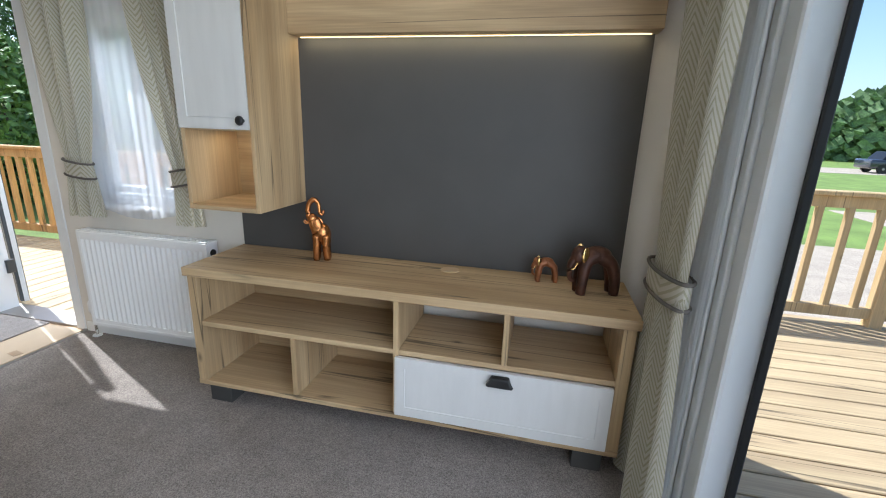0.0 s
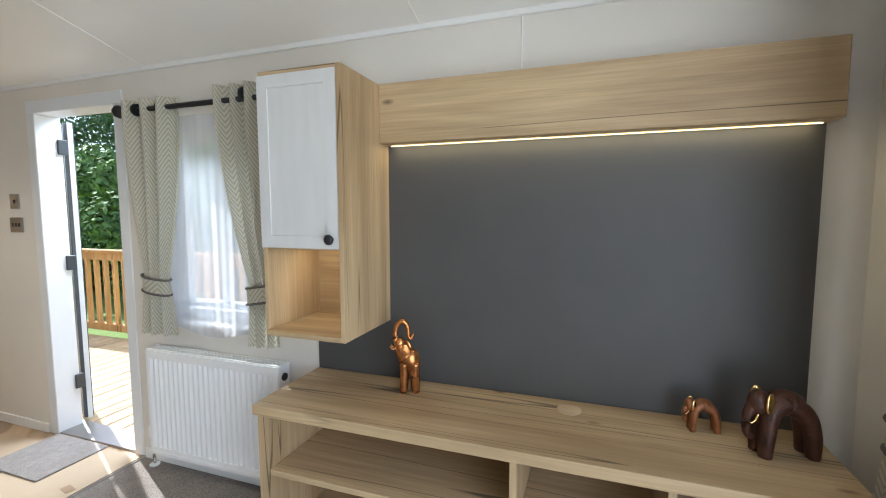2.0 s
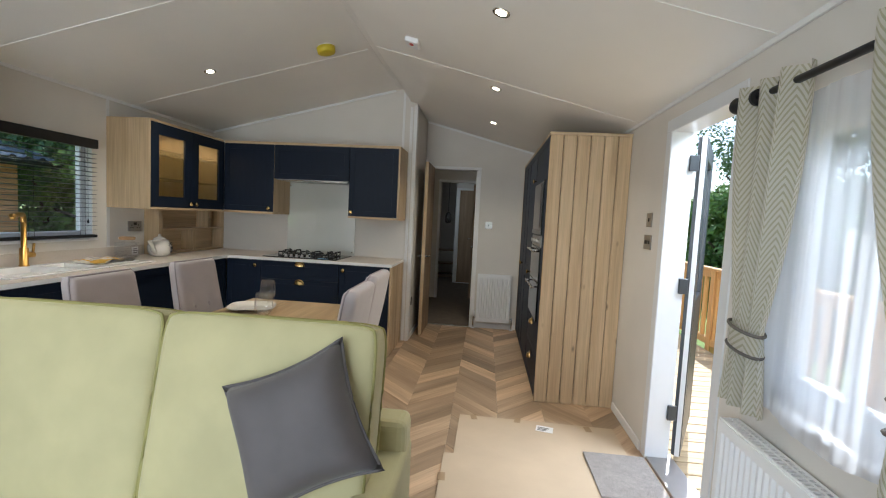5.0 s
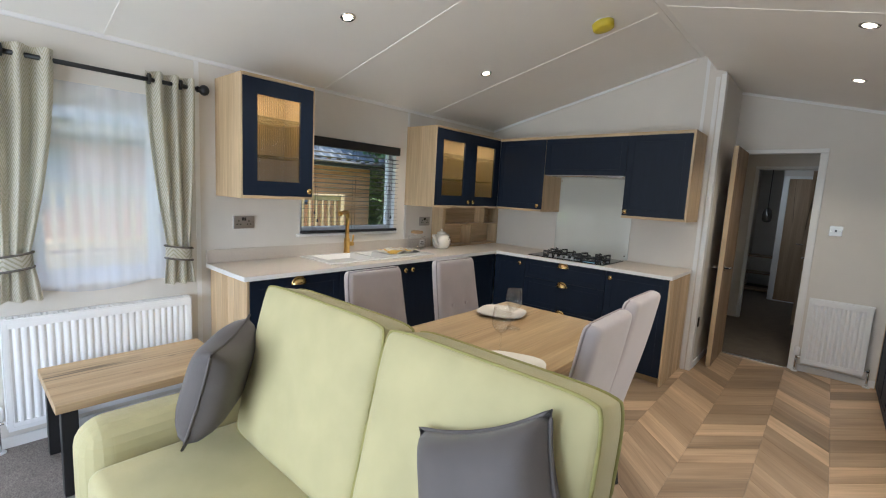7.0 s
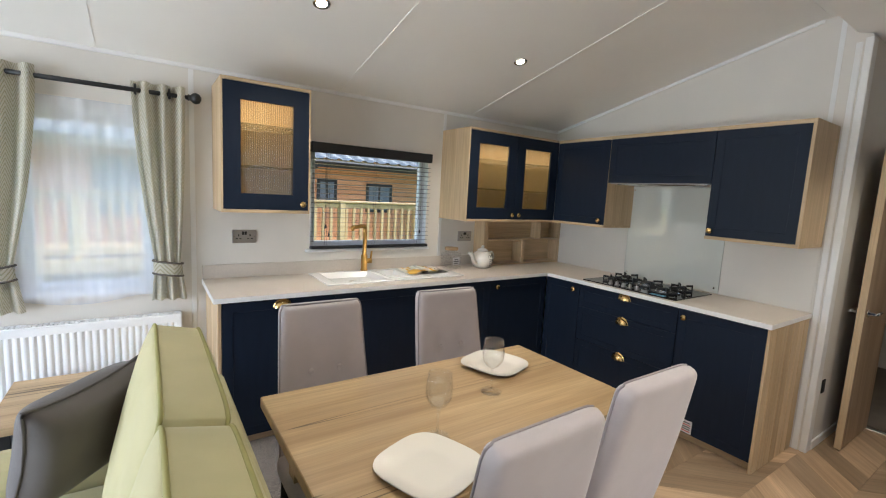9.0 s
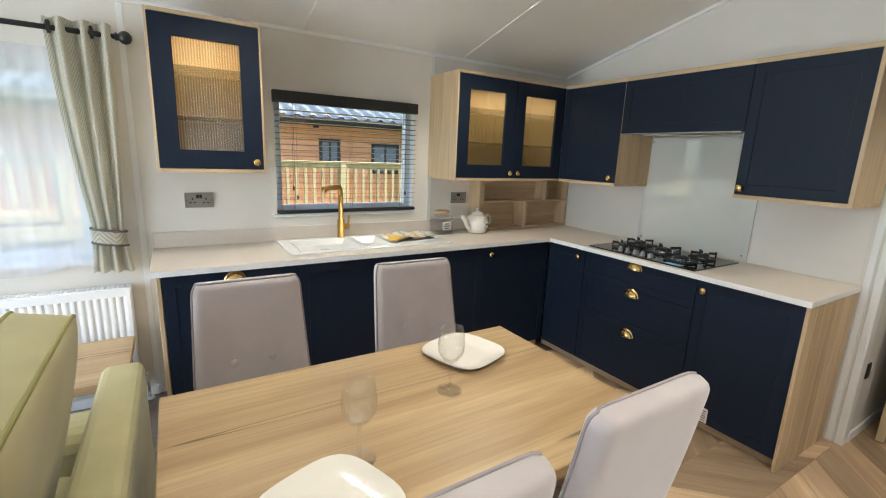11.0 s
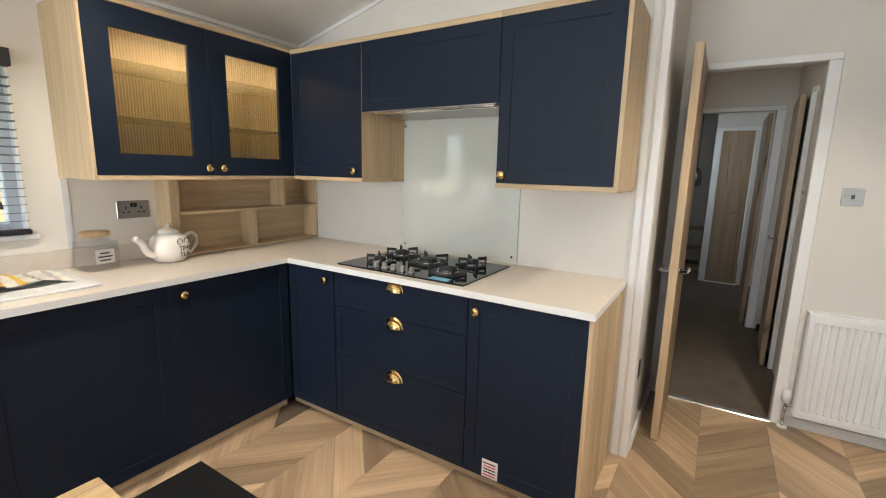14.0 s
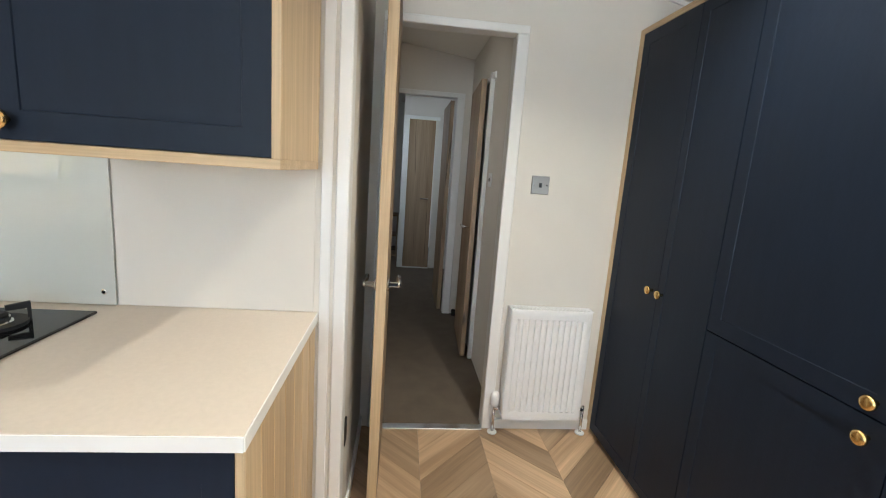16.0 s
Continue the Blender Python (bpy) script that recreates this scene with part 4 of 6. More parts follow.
def elephant(name, at, s, yaw, material, label, raised):
    """A standing elephant, one mesh, facing +x before the turn."""
    def limb(points, r0, r1, steps=5):
        p_ = arc(points, steps)
        return tube(p_, r0, 12, [r0 + (r1 - r0) * k / (len(p_) - 1) for k in range(len(p_))])
    if raised:
        b = ball((-0.03, 0, 0.60), 0.25, 0.19, 0.24, 20)
        joined(b, limb([(0.05, 0, 0.66), (0.14, 0, 0.80), (0.20, 0, 0.92)], 0.19, 0.13))
        joined(b, ball((0.20, 0, 0.92), 0.14, 0.12, 0.14, 18))
        joined(b, limb([(0.24, 0, 0.92), (0.31, 0, 1.04), (0.27, 0, 1.26), (0.13, 0, 1.36), (0.02, 0, 1.26), (0.0, 0, 1.08), (-0.06, 0, 1.03), (-0.12, 0, 1.12)], 0.075, 0.032, 6))
        for y in (-1, 1):
            joined(b, limb([(-0.16, y * 0.09, 0.58), (-0.15, y * 0.1, 0.3), (-0.17, y * 0.1, 0.06), (-0.17, y * 0.1, 0.0)], 0.12, 0.085))
            joined(b, limb([(0.10, y * 0.09, 0.58), (0.10, y * 0.1, 0.3), (0.11, y * 0.1, 0.06), (0.11, y * 0.1, 0.0)], 0.11, 0.085))
            joined(b, turned(ball((0, 0, 0), 0.11, 0.03, 0.16, 16), pose(0.04, y * 0.145, 0.80, 0, 20, 12 * y)))
            joined(b, limb([(0.28, y * 0.07, 0.86), (0.36, y * 0.09, 0.84), (0.42, y * 0.09, 0.90)], 0.024, 0.008))
        gold = 0
    else:
        # arched body of one sweep from the fore feet over the back to the hind feet
        b = bmesh.new()
        for y in (-1, 1):
            joined(b, limb([(0.30, y * 0.10, 0.0), (0.29, y * 0.10, 0.3), (0.22, y * 0.07, 0.62), (0.0, y * 0.04, 0.74)], 0.095, 0.15))
            joined(b, limb([(-0.40, y * 0.10, 0.0), (-0.38, y * 0.10, 0.3), (-0.28, y * 0.07, 0.58), (0.0, y * 0.04, 0.74)], 0.095, 0.15))
        joined(b, ball((0.0, 0, 0.73), 0.30, 0.18, 0.17, 18))
        joined(b, ball((0.36, 0, 0.72), 0.17, 0.14, 0.18, 18))
        joined(b, limb([(0.44, 0, 0.70), (0.53, 0, 0.52), (0.52, 0, 0.30), (0.44, 0, 0.22)], 0.085, 0.035))
        joined(b, limb([(-0.42, 0, 0.6), (-0.47, 0, 0.45), (-0.45, 0, 0.3)], 0.025, 0.015))
        b.faces.ensure_lookup_table()
        gold = len(b.faces)
        for y in (-1, 1):
            joined(b, turned(ball((0, 0, 0), 0.085, 0.03, 0.15, 16), pose(0.30, y * 0.155, 0.76, 0, 0, 15 * y)))
            joined(b, limb([(0.42, y * 0.09, 0.60), (0.48, y * 0.10, 0.50), (0.55, y * 0.10, 0.47)], 0.022, 0.008))
    b.transform(Matrix.Diagonal((s * 0.92, s * 0.92, s * 1.12, 1) if raised else (s * 0.9, s, s, 1)))
    ob = single(name, b, material, label, "figurine", smooth=True)
    if gold:
        ob.data.materials.append(brass)
        for p in ob.data.polygons[gold:]:
            p.material_index = 1
    ob.matrix_basis = pose(*at, 0, 0, yaw)
    return ob


elephant("elephant_figurine", (-0.355, 1.52, 0.656), 0.182, 200, copper, "shiny copper elephant figurine with raised trunk", True)
elephant("elephant_figurine", (0.66, 1.54, 0.656), 0.115, 190, red_bronze, "small reddish bronze elephant figurine", False)
elephant("elephant_figurine", (0.845, 1.46, 0.656), 0.21, 196, dark_bronze, "dark bronze elephant figurine on the stand", False)


# ---- curtains ----
def curtain_sheet(top, tie, foot, z_top, z_tie, z_foot, pleats, depth, normal, hang):
    """Pleated cloth: top, tie and foot are (a, b) extents along the wall, held by a tie-back."""
    def ext(v):
        z = z_top + (z_foot - z_top) * v
        if z > z_tie:
            t = (z_top - z) / (z_top - z_tie)
            t = t ** 1.7
            return [top[k] + (tie[k] - top[k]) * t for k in (0, 1)], z, 1 - 0.45 * t
        t = (z_tie - z) / (z_tie - z_foot)
        t = t ** 0.8
        return [tie[k] + (foot[k] - tie[k]) * t for k in (0, 1)], z, 0.55 + 0.35 * t

    def fn(u, v):
        e, z, k = ext(v)
        a = e[0] + (e[1] - e[0]) * u
        return hang(a, depth * k * math.sin(2 * math.pi * pleats * u) + 0.006 * math.sin(9 * u + 5 * v), z)
    width = abs(top[1] - top[0]) * 2.5
    return sheet(fn, pleats * 12, 34, lambda u, v: (u * width, v * (z_top - z_foot)))


def tieback(tie, z, hang, depth, out=1):
    b = bmesh.new()
    for dz in (0.0, -0.075):
        pts = []
        for k in range(25):
            a = 2 * math.pi * k / 24
            mid, half = (tie[0] + tie[1]) / 2, abs(tie[1] - tie[0]) / 2 + 0.012
            pts.append(hang(mid + half * math.cos(a), (depth + 0.014) * math.sin(a), z + dz - 0.012 * math.cos(a) * out))
        joined(b, tube(pts, 0.006, 6))
    return b


def curtain(label, top, tie, foot, zt, zi, zf, pleats, depth, hang, out=1, eyelets=()):
    c = thing("curtain", hang((top[0] + top[1]) / 2, 0, zf), label, "curtain", "zigzag curtains")
    part("cloth", curtain_sheet(top, tie, foot, zt, zi, zf, pleats, depth, 1, hang), curtain_cloth, c, smooth=True)

    def fn(u, v):
        a = 2 * math.pi * u
        mid, half = (tie[0] + tie[1]) / 2, abs(tie[1] - tie[0]) / 2 + 0.009
        return hang(mid + half * math.cos(a), (depth * 0.75 + 0.012) * math.sin(a), zi - 0.075 * v - 0.012 * math.cos(a) * out)
    part("tieback_band", sheet(fn, 28, 3, lambda u, v: (u * 0.35, v * 0.075)), curtain_cloth, c, smooth=True)
    part("tieback_edging", tieback(tie, zi, hang, depth * 0.75, out), tie_cloth, c, "dark grey edging of the tie-back", smooth=True)
    for a in eyelets:
        ring = lathe([(0.019, -0.006), (0.03, -0.006), (0.03, 0.006), (0.019, 0.006)], seg=18, m=pose(0, 0, 0, 0, 90, 0))
        part("eyelet", turned(ring, Matrix.Translation(hang(a, 0, zt - 0.045))), black, c)
    return c


def hang_n(a, d, z):
    return Vector((a, N - 0.075 - d, z))


def hang_s(a, d, z):
    return Vector((a, S + 0.075 + d, z))


def hang_e(a, d, z):
    return Vector((E_ - 0.085 - d, a, z))


curtain("beige zigzag curtain tied back beside the entrance", (-1.90, -1.56), (-1.83, -1.68), (-1.86, -1.64), 1.90, 1.03, 0.74, 3, 0.035, hang_n, 1, (-1.66, -1.82))
curtain("beige zigzag curtain tied back beside the wall cabinet", (-1.32, -1.06), (-1.17, -1.05), (-1.18, -1.02), 1.92, 1.02, 0.74, 3, 0.033, hang_n, -1, (-1.16,))
curtain("beige zigzag curtain gathered in a tie-back", (-1.54, -1.28), (-1.50, -1.37), (-1.53, -1.35), 2.05, 1.03, 0.80, 3, 0.035, hang_s, -1, (-1.30, -1.46))
curtain("beige zigzag curtain gathered in a tie-back", (-0.89, -0.58), (-0.76, -0.63), (-0.80, -0.58), 2.05, 1.03, 0.79, 3, 0.035, hang_s, 1, (-0.87, -0.7))
curtain("long pale zigzag curtain tied back by patio doors", (0.88, 1.42), (0.96, 1.31), (0.82, 1.46), 2.02, 0.87, 0.02, 3, 0.04, hang_e, 1)


def net(label, a0, a1, zt, zf, hang, waist=0.0, cut=None):
    def fn(u, v):
        a = a0 + (a1 - a0) * u
        fl = 0.002 * math.sin(2 * math.pi * 11 * u) + 0.006 * math.sin(17 * u + 2.0 * v)
        z = zt + (zf - zt) * v + (0.018 * math.sin(7 * u + 1) if v == 1 else 0)
        return hang(a, fl - 0.045, z)
    n_ = single("net_curtain", sheet(fn, 110, 14), net_cloth, label, "net curtain", smooth=True)
    return n_


net("white sheer net curtain over the small window", -1.77, -1.17, 1.82, 0.755, hang_n)
net("white sheer net curtain over the side window", -1.40, -0.70, 1.92, 0.815, hang_s)
net("white sheer net beside the patio doors", 0.90, 1.16, 2.0, 0.03, lambda a, d, z: Vector((E_ - 0.07 - 0.4 * d, a, z)))


def rod(label, x0, x1, z, hang, ends):
    r = thing("curtain_rod", hang((x0 + x1) / 2, 0, z), label, "curtain rod")
    part("pole", tube([hang(x0, 0, z), hang(x1, 0, z)], 0.0125, 12), black, r, smooth=True)
    for x in ends:
        part("finial", lathe([(0.015, -0.02), (0.02, -0.012), (0.014, -0.006), (0.028, 0.008), (0.033, 0.024), (0.026, 0.042), (0.01, 0.052)], hang(x, 0, z), 16, pose(0, 0, 0, 0, 90 if x > (x0 + x1) / 2 else -90, 0)), black, r, smooth=True)
    for x in (x0 + 0.08, x1 - 0.08):
        part("bracket", tube([hang(x, 0, z), hang(x, -0.072, z)], 0.008), black, r)
    return r


rod("black metal curtain pole over the small window", -1.92, -1.03, 1.855, hang_n, (-1.92,))
rod("black metal curtain pole with ball finials", -1.57, -0.52, 2.0, hang_s, (-1.57, -0.52))


# ---- kitchen ----
FY, FX = -1.905, -4.195


def door_front(parent, name, x0, x1, z0, z1, wall, front, material=None, rail=0.075, label=""):
    """A framed front on the south ('s'), hob ('k') or tall ('t') run between x0 < x1 along the wall."""
    m = {"s": at_face(x1, front, z0, FACE_N), "k": at_face(front, x0, z0, FACE_E), "t": at_face(x0, front, z0, FACE_S)}[wall]
    return part(name, turned(shaker(x1 - x0, z1 - z0, 0.02, rail, 0.003), m), material or navy, parent, label)


def knob_on(parent, a, z, wall, front):
    m = {"s": at_face(a, front, z, FACE_N @ UP_TO_MINUS_Y), "k": at_face(front, a, z, FACE_E @ UP_TO_MINUS_Y), "t": at_face(a, front, z, UP_TO_MINUS_Y)}[wall]
    return knob(parent, m, brass)


def cup_on(parent, a, z, wall, front):
    m = {"s": at_face(a, front, z, FACE_N), "k": at_face(front, a, z, FACE_E), "t": at_face(a, front, z, FACE_S)}[wall]
    return cup_pull(parent, m, brass)


G = 0.0015
for x0, x1, kn, cup in ((-2.30, -1.66, None, True), (-2.95, -2.30, -2.91, False), (-3.56, -2.95, -2.99, False), (-4.19, -3.56, -3.62, False)):
    u = thing("base_cabinet", ((x0 + x1) / 2, -2.2, 0), "navy framed base cabinet with brass " + ("cup handle" if cup else "knob"), "cabinet", "base cabinets")
    part("body", box(x0 + 0.001, x1 - 0.001, S + 0.03, FY - 0.022, 0.06, 0.868, 0.001), navy, u)
    part("plinth", box(x0, x1, FY - 0.07, FY - 0.05, 0.0, 0.06, 0), pale_oak[0], u)
    d = door_front(u, "door", x0 + G, x1 - G, 0.065, 0.862, "s", FY)
    if cup:
        cup_on(d, (x0 + x1) / 2, 0.815, "s", FY)
    else:
        knob_on(d, kn, 0.815, "s", FY)
ep = thing("end_panel", (-1.645, -2.18, 0), "grooved pale oak end panel of the worktop run", "panel")
for k in range(6):
    y0 = S + 0.015 + k * 0.0895
    part("plank", box(-1.658, -1.638, y0 + 0.001, y0 + 0.0885, 0.0, 0.868, 0.003), plank_oak, ep)
u = thing("base_cabinet", (-4.5, -1.7, 0), "narrow navy corner cabinet with brass knob", "cabinet", "base cabinets")
part("body", box(K + 0.02, FX - 0.022, -1.90, -1.552, 0.06, 0.868, 0.001), navy, u)
part("plinth", box(FX - 0.07, FX - 0.05, -1.95, -1.55, 0, 0.06, 0), pale_oak[1], u)
knob_on(door_front(u, "door", -1.90, -1.552, 0.065, 0.862, "k", FX), -1.60, 0.815, "k", FX)
u = thing("drawer_unit", (-4.5, -1.155, 0), "navy three-drawer unit with brass cup handles", "cabinet", "base cabinets")
part("body", box(K + 0.02, FX - 0.022, -1.548, -0.762, 0.06, 0.868, 0.001), navy, u)
part("plinth", box(FX - 0.07, FX - 0.05, -1.55, -0.76, 0, 0.06, 0), pale_oak[1], u)
for z0, z1 in ((0.065, 0.42), (0.423, 0.688), (0.691, 0.862)):
    d = door_front(u, "drawer", -1.547, -0.763, z0, z1, "k", FX, rail=0.06)
    cup_on(d, -1.155, z1 - 0.042 if z1 < 0.8 else 0.825, "k", FX)
u = thing("base_cabinet", (-4.5, -0.51, 0), "navy framed base cabinet beside the oak end panel", "cabinet", "base cabinets")
part("body", box(K + 0.02, FX - 0.022, -0.758, -0.262, 0.06, 0.868, 0.001), navy, u)
part("plinth", box(FX - 0.07, FX - 0.05, -0.76, -0.262, 0, 0.06, 0), pale_oak[1], u)
d = door_front(u, "door", -0.758, -0.262, 0.065, 0.862, "k", FX)
knob_on(d, -0.715, 0.815, "k", FX)
st = thing("warning_sticker", (FX, -0.62, 0.09), "small white and red printed warning sticker", "sticker")
part("paper", box(FX, FX + 0.0012, -0.665, -0.59, 0.07, 0.155, 0), paper, st)
for k in range(5):
    part("print_bar", box(FX + 0.0012, FX + 0.0018, -0.66 + 0.004 * (k % 2), -0.60, 0.08 + k * 0.014, 0.086 + k * 0.014, 0), red_plastic if k in (0, 3) else ink, st)
ep = thing("end_panel", (-4.49, -0.25, 0), "grooved pale oak end panel beside the passage", "panel")
for k in range(7):
    x0 = K + 0.01 + k * 0.0845
    part("plank", box(x0 + 0.001, x0 + 0.0835, -0.260, -0.242, 0.0, 0.868, 0.003), plank_oak, ep)
fm = single("floor_mat", box(-3.62, -3.30, -1.86, -1.35, 0.0, 0.006, 0.002), black, "black rubber mat on the floor by cabinets", "mat")

wt = thing("worktop", (-3.2, -2.17, 0.87), "pale beige laminate worktop with white edge", "worktop")
for piece in (box(K, -2.935, S, -1.885, 0.872, 0.90, 0), box(-2.34, -1.62, S, -1.885, 0.872, 0.90, 0), box(-2.935, -2.34, S, -2.365, 0.872, 0.90, 0), box(-2.935, -2.34, -2.025, -1.885, 0.872, 0.90, 0), box(K, -4.177, -1.885, -0.24, 0.872, 0.90, 0)):
    part("slab", piece, worktop_mat, wt)
part("edge_strip", joined(box(-4.175, -1.62, -1.885, -1.8825, 0.871, 0.8985, 0), box(-4.177, -4.1745, -1.885, -0.24, 0.871, 0.8985, 0), box(K, -4.177, -0.24, -0.2375, 0.871, 0.8985, 0), box(-1.62, -1.6175, S, -1.885, 0.871, 0.8985, 0)), white_gloss, wt, "white edge strip")
part("upstand", box(-3.77, -1.62, S, S + 0.014, 0.90, 0.99, 0.002), worktop_mat, wt)
part("upstand", box(-4.79 + 0.0, K + 0.004, -0.79, -0.25, 0.902, 1.318, 0.001), wall_paint, wt)

# sink
sk = thing("sink", (-2.82, -2.2, 0.9), "white inset one-and-a-half bowl sink with drainer", "sink")
b = bmesh.new()
SX0, SX1, SY0, SY1 = -3.36, -2.28, -2.405, -1.985
BOWLS = ((-2.72, -2.345, -2.36, -2.03), (-2.93, -2.76, -2.34, -2.05))
z = 0.911
for a0, a1 in ((SX0, -2.93), (-2.76, -2.72), (-2.345, SX1)):
    box(a0, a1, SY0, SY1, 0.9, z, 0.004, 2, bm=b)
for q in BOWLS:
    box(q[0], q[1], SY0, q[2], 0.9, z, 0.003, bm=b)
    box(q[0], q[1], q[3], SY1, 0.9, z, 0.003, bm=b)
part("rim", b, sink_white, sk)
for q in BOWLS:
    bb = bmesh.new()
    lo = [bb.verts.new(v) for v in ((q[0] + 0.03, q[2] + 0.03, 0.874), (q[1] - 0.03, q[2] + 0.03, 0.874), (q[1] - 0.03, q[3] - 0.03, 0.874), (q[0] + 0.03, q[3] - 0.03, 0.874))]
    hi = [bb.verts.new(v) for v in ((q[0], q[2], z), (q[1], q[2], z), (q[1], q[3], z), (q[0], q[3], z))]
    bb.faces.new(lo)
    for k in range(4):
        bb.faces.new((hi[k], hi[(k + 1) % 4], lo[(k + 1) % 4], lo[k]))
    bw = part("bowl", bb, sink_white, sk)
    part("drain", lathe([(0.028, 0.875), (0.028, 0.877), (0.012, 0.878)], ((q[0] + q[1]) / 2, (q[2] + q[3]) / 2, 0)), chrome, bw)
for k in range(5):
    part("drainer_rib", box(-3.30, -2.98, -2.33 + k * 0.06, -2.318 + k * 0.06, z - 0.001, z + 0.003, 0.001), sink_white, sk)
tp = thing("tap", (-2.70, -2.385, 0.91), "brushed gold angular kitchen mixer tap", "tap")
part("column", joined(lathe([(0.028, 0.911), (0.028, 0.918), (0.024, 0.92), (0.024, 1.03), (0.016, 1.034), (0.0155, 1.21)], (-2.70, -2.385, 0)), tube(arc([(-2.70, -2.385, 1.20), (-2.695, -2.381, 1.238), (-2.67, -2.365, 1.252), (-2.56, -2.30, 1.244)], 6), 0.0155, 12)), brushed_gold, tp, smooth=True)
part("spout_tip", tube([(-2.568, -2.305, 1.246), (-2.566, -2.304, 1.222)], 0.014, 12), brushed_gold, tp, smooth=True)
part("lever", joined(tube([(-2.70, -2.385, 0.985), (-2.755, -2.375, 0.985)], 0.02, 12), tube([(-2.748, -2.375, 0.99), (-2.752, -2.37, 1.06)], 0.0075, 8)), brushed_gold, tp, smooth=True)
tw = thing("tea_towel", (-3.1, -2.2, 0.915), "folded white tea towel with yellow and grey checks", "towel")
b = bmesh.new()


def towel_top(u, v):
    return Vector((-3.30 + 0.36 * u, -2.33 + 0.25 * v + 0.02 * u, 0.922 + 0.012 * math.sin(3.1 * u) + 0.006 * math.sin(14 * u + 4 * v) + 0.003 * math.sin(21 * v)))


part("fold", sheet(towel_top, 22, 14), towel_cloth, tw, smooth=True)
part("fold", sheet(lambda u, v: towel_top(0.02 + u * 0.95, 0.03 + v * 0.94) - Vector((0, 0, 0.009)), 22, 14), towel_cloth, tw, smooth=True)
for u0 in (0.08, 0.24, 0.40, 0.56, 0.72, 0.88):
    part("stripe", sheet(lambda u, v: towel_top(u0 + 0.05 * u, v) + Vector((0, 0, 0.003)), 3, 14), towel_yellow if u0 in (0.4, 0.72, 0.88) else towel_grey, tw, smooth=True)
part("stripe", sheet(lambda u, v: towel_top(0.55 + 0.45 * u, 0.62 + 0.36 * v) + Vector((0, 0, 0.005)), 8, 6), towel_yellow, tw, smooth=True)

jr = thing("storage_jar", (-3.47, -2.33, 0.9), "square glass storage jar with cork lid", "jar")
part("glass_body", turned(joined(box(-0.055, 0.055, -0.055, 0.055, 0.0, 0.015, 0.006, 2), box(-0.055, 0.055, -0.055, -0.051, 0.012, 0.115, 0.001), box(-0.055, 0.055, 0.051, 0.055, 0.012, 0.115, 0.001), box(-0.055, -0.051, -0.05, 0.05, 0.012, 0.115, 0.001), box(0.051, 0.055, -0.05, 0.05, 0.012, 0.115, 0.001), lathe([(0.05, 0.115), (0.042, 0.125), (0.042, 0.135)])), pose(-3.47, -2.33, 0.9, 0, 0, 8)), clear_glass, jr)
part("lid", lathe([(0.046, 0.135), (0.05, 0.138), (0.05, 0.152), (0.046, 0.155)], (-3.47, -2.33, 0.9)), cork, jr, "cork lid", smooth=True)
lb = part("paper_label", turned(box(-0.034, 0.034, 0.0552, 0.0562, 0.03, 0.085, 0), pose(-3.47, -2.33, 0.9, 0, 0, 8)), paper, jr, "white printed paper label")
for k, (a, c) in enumerate(((-0.02, 0.02), (-0.026, 0.026), (-0.018, 0.018))):
    part("print_bar", turned(box(a, c, 0.0562, 0.0568, 0.04 + k * 0.014, 0.046 + k * 0.014, 0), pose(-3.47, -2.33, 0.9, 0, 0, 8)), ink, lb)

tpt = thing("teapot", (-3.76, -2.27, 0.9), "cream ceramic teapot with dark lettering", "teapot")
part("body", lathe([(0.045, 0), (0.062, 0.006), (0.078, 0.04), (0.079, 0.075), (0.066, 0.108), (0.045, 0.122), (0.04, 0.126)], (-3.76, -2.27, 0.9), 28), ceramic, tpt, smooth=True)
part("lid", lathe([(0.043, 0.124), (0.04, 0.135), (0.018, 0.146), (0.008, 0.15), (0.013, 0.158), (0.008, 0.166)], (-3.76, -2.27, 0.9), 20), ceramic, tpt, smooth=True)
part("spout", tube(arc([(-3.69, -2.25, 0.935), (-3.66, -2.243, 0.955), (-3.64, -2.238, 0.995), (-3.615, -2.232, 1.02)], 5), 0.015, 10), ceramic, tpt, smooth=True)
part("handle", tube(arc([(-3.83, -2.285, 1.0), (-3.87, -2.295, 1.01), (-3.895, -2.30, 0.975), (-3.865, -2.293, 0.93), (-3.83, -2.287, 0.925)], 5), 0.009, 8), ceramic, tpt, smooth=True)


def lettering(parent, text, size, m, material):
    cu = bpy.data.curves.new("text", "FONT")
    cu.body, cu.size, cu.extrude, cu.align_x = text, size, 0.0006, "CENTER"
    ob = new("lettering_tmp", cu)
    me = bpy.data.meshes.new_from_object(ob.evaluated_get(bpy.context.evaluated_depsgraph_get()))
    bpy.data.objects.remove(ob)
    bm = bmesh.new()
    bm.from_mesh(me)
    bpy.data.meshes.remove(me)
    bm.transform(m)
    return part("lettering", bm, material, parent)


for text, dz, dy in (("TIME", 0.052, 0.0805), ("TEA", 0.026, 0.077)):
    lettering(tpt, text, 0.03, Matrix.Translation((-3.76, -2.27, 0.9)) @ pose(0, 0, 0, 0, 0, 20) @ Matrix.Translation((0, dy, dz)) @ pose(0, 0, 0, 90, 0, 180), ink)
for dx in (-0.018, 0.018):
    ring = [Vector((dx + 0.014 * math.cos(2 * math.pi * k / 16), 0.077 - abs(dx) * 0.2, 0.092 + 0.012 * math.sin(2 * math.pi * k / 16))) for k in range(17)]
    part("drawn_ring", turned(tube(ring, 0.0016, 5), Matrix.Translation((-3.76, -2.27, 0.9)) @ pose(0, 0, 0, 0, 0, 20)), ink, tpt)

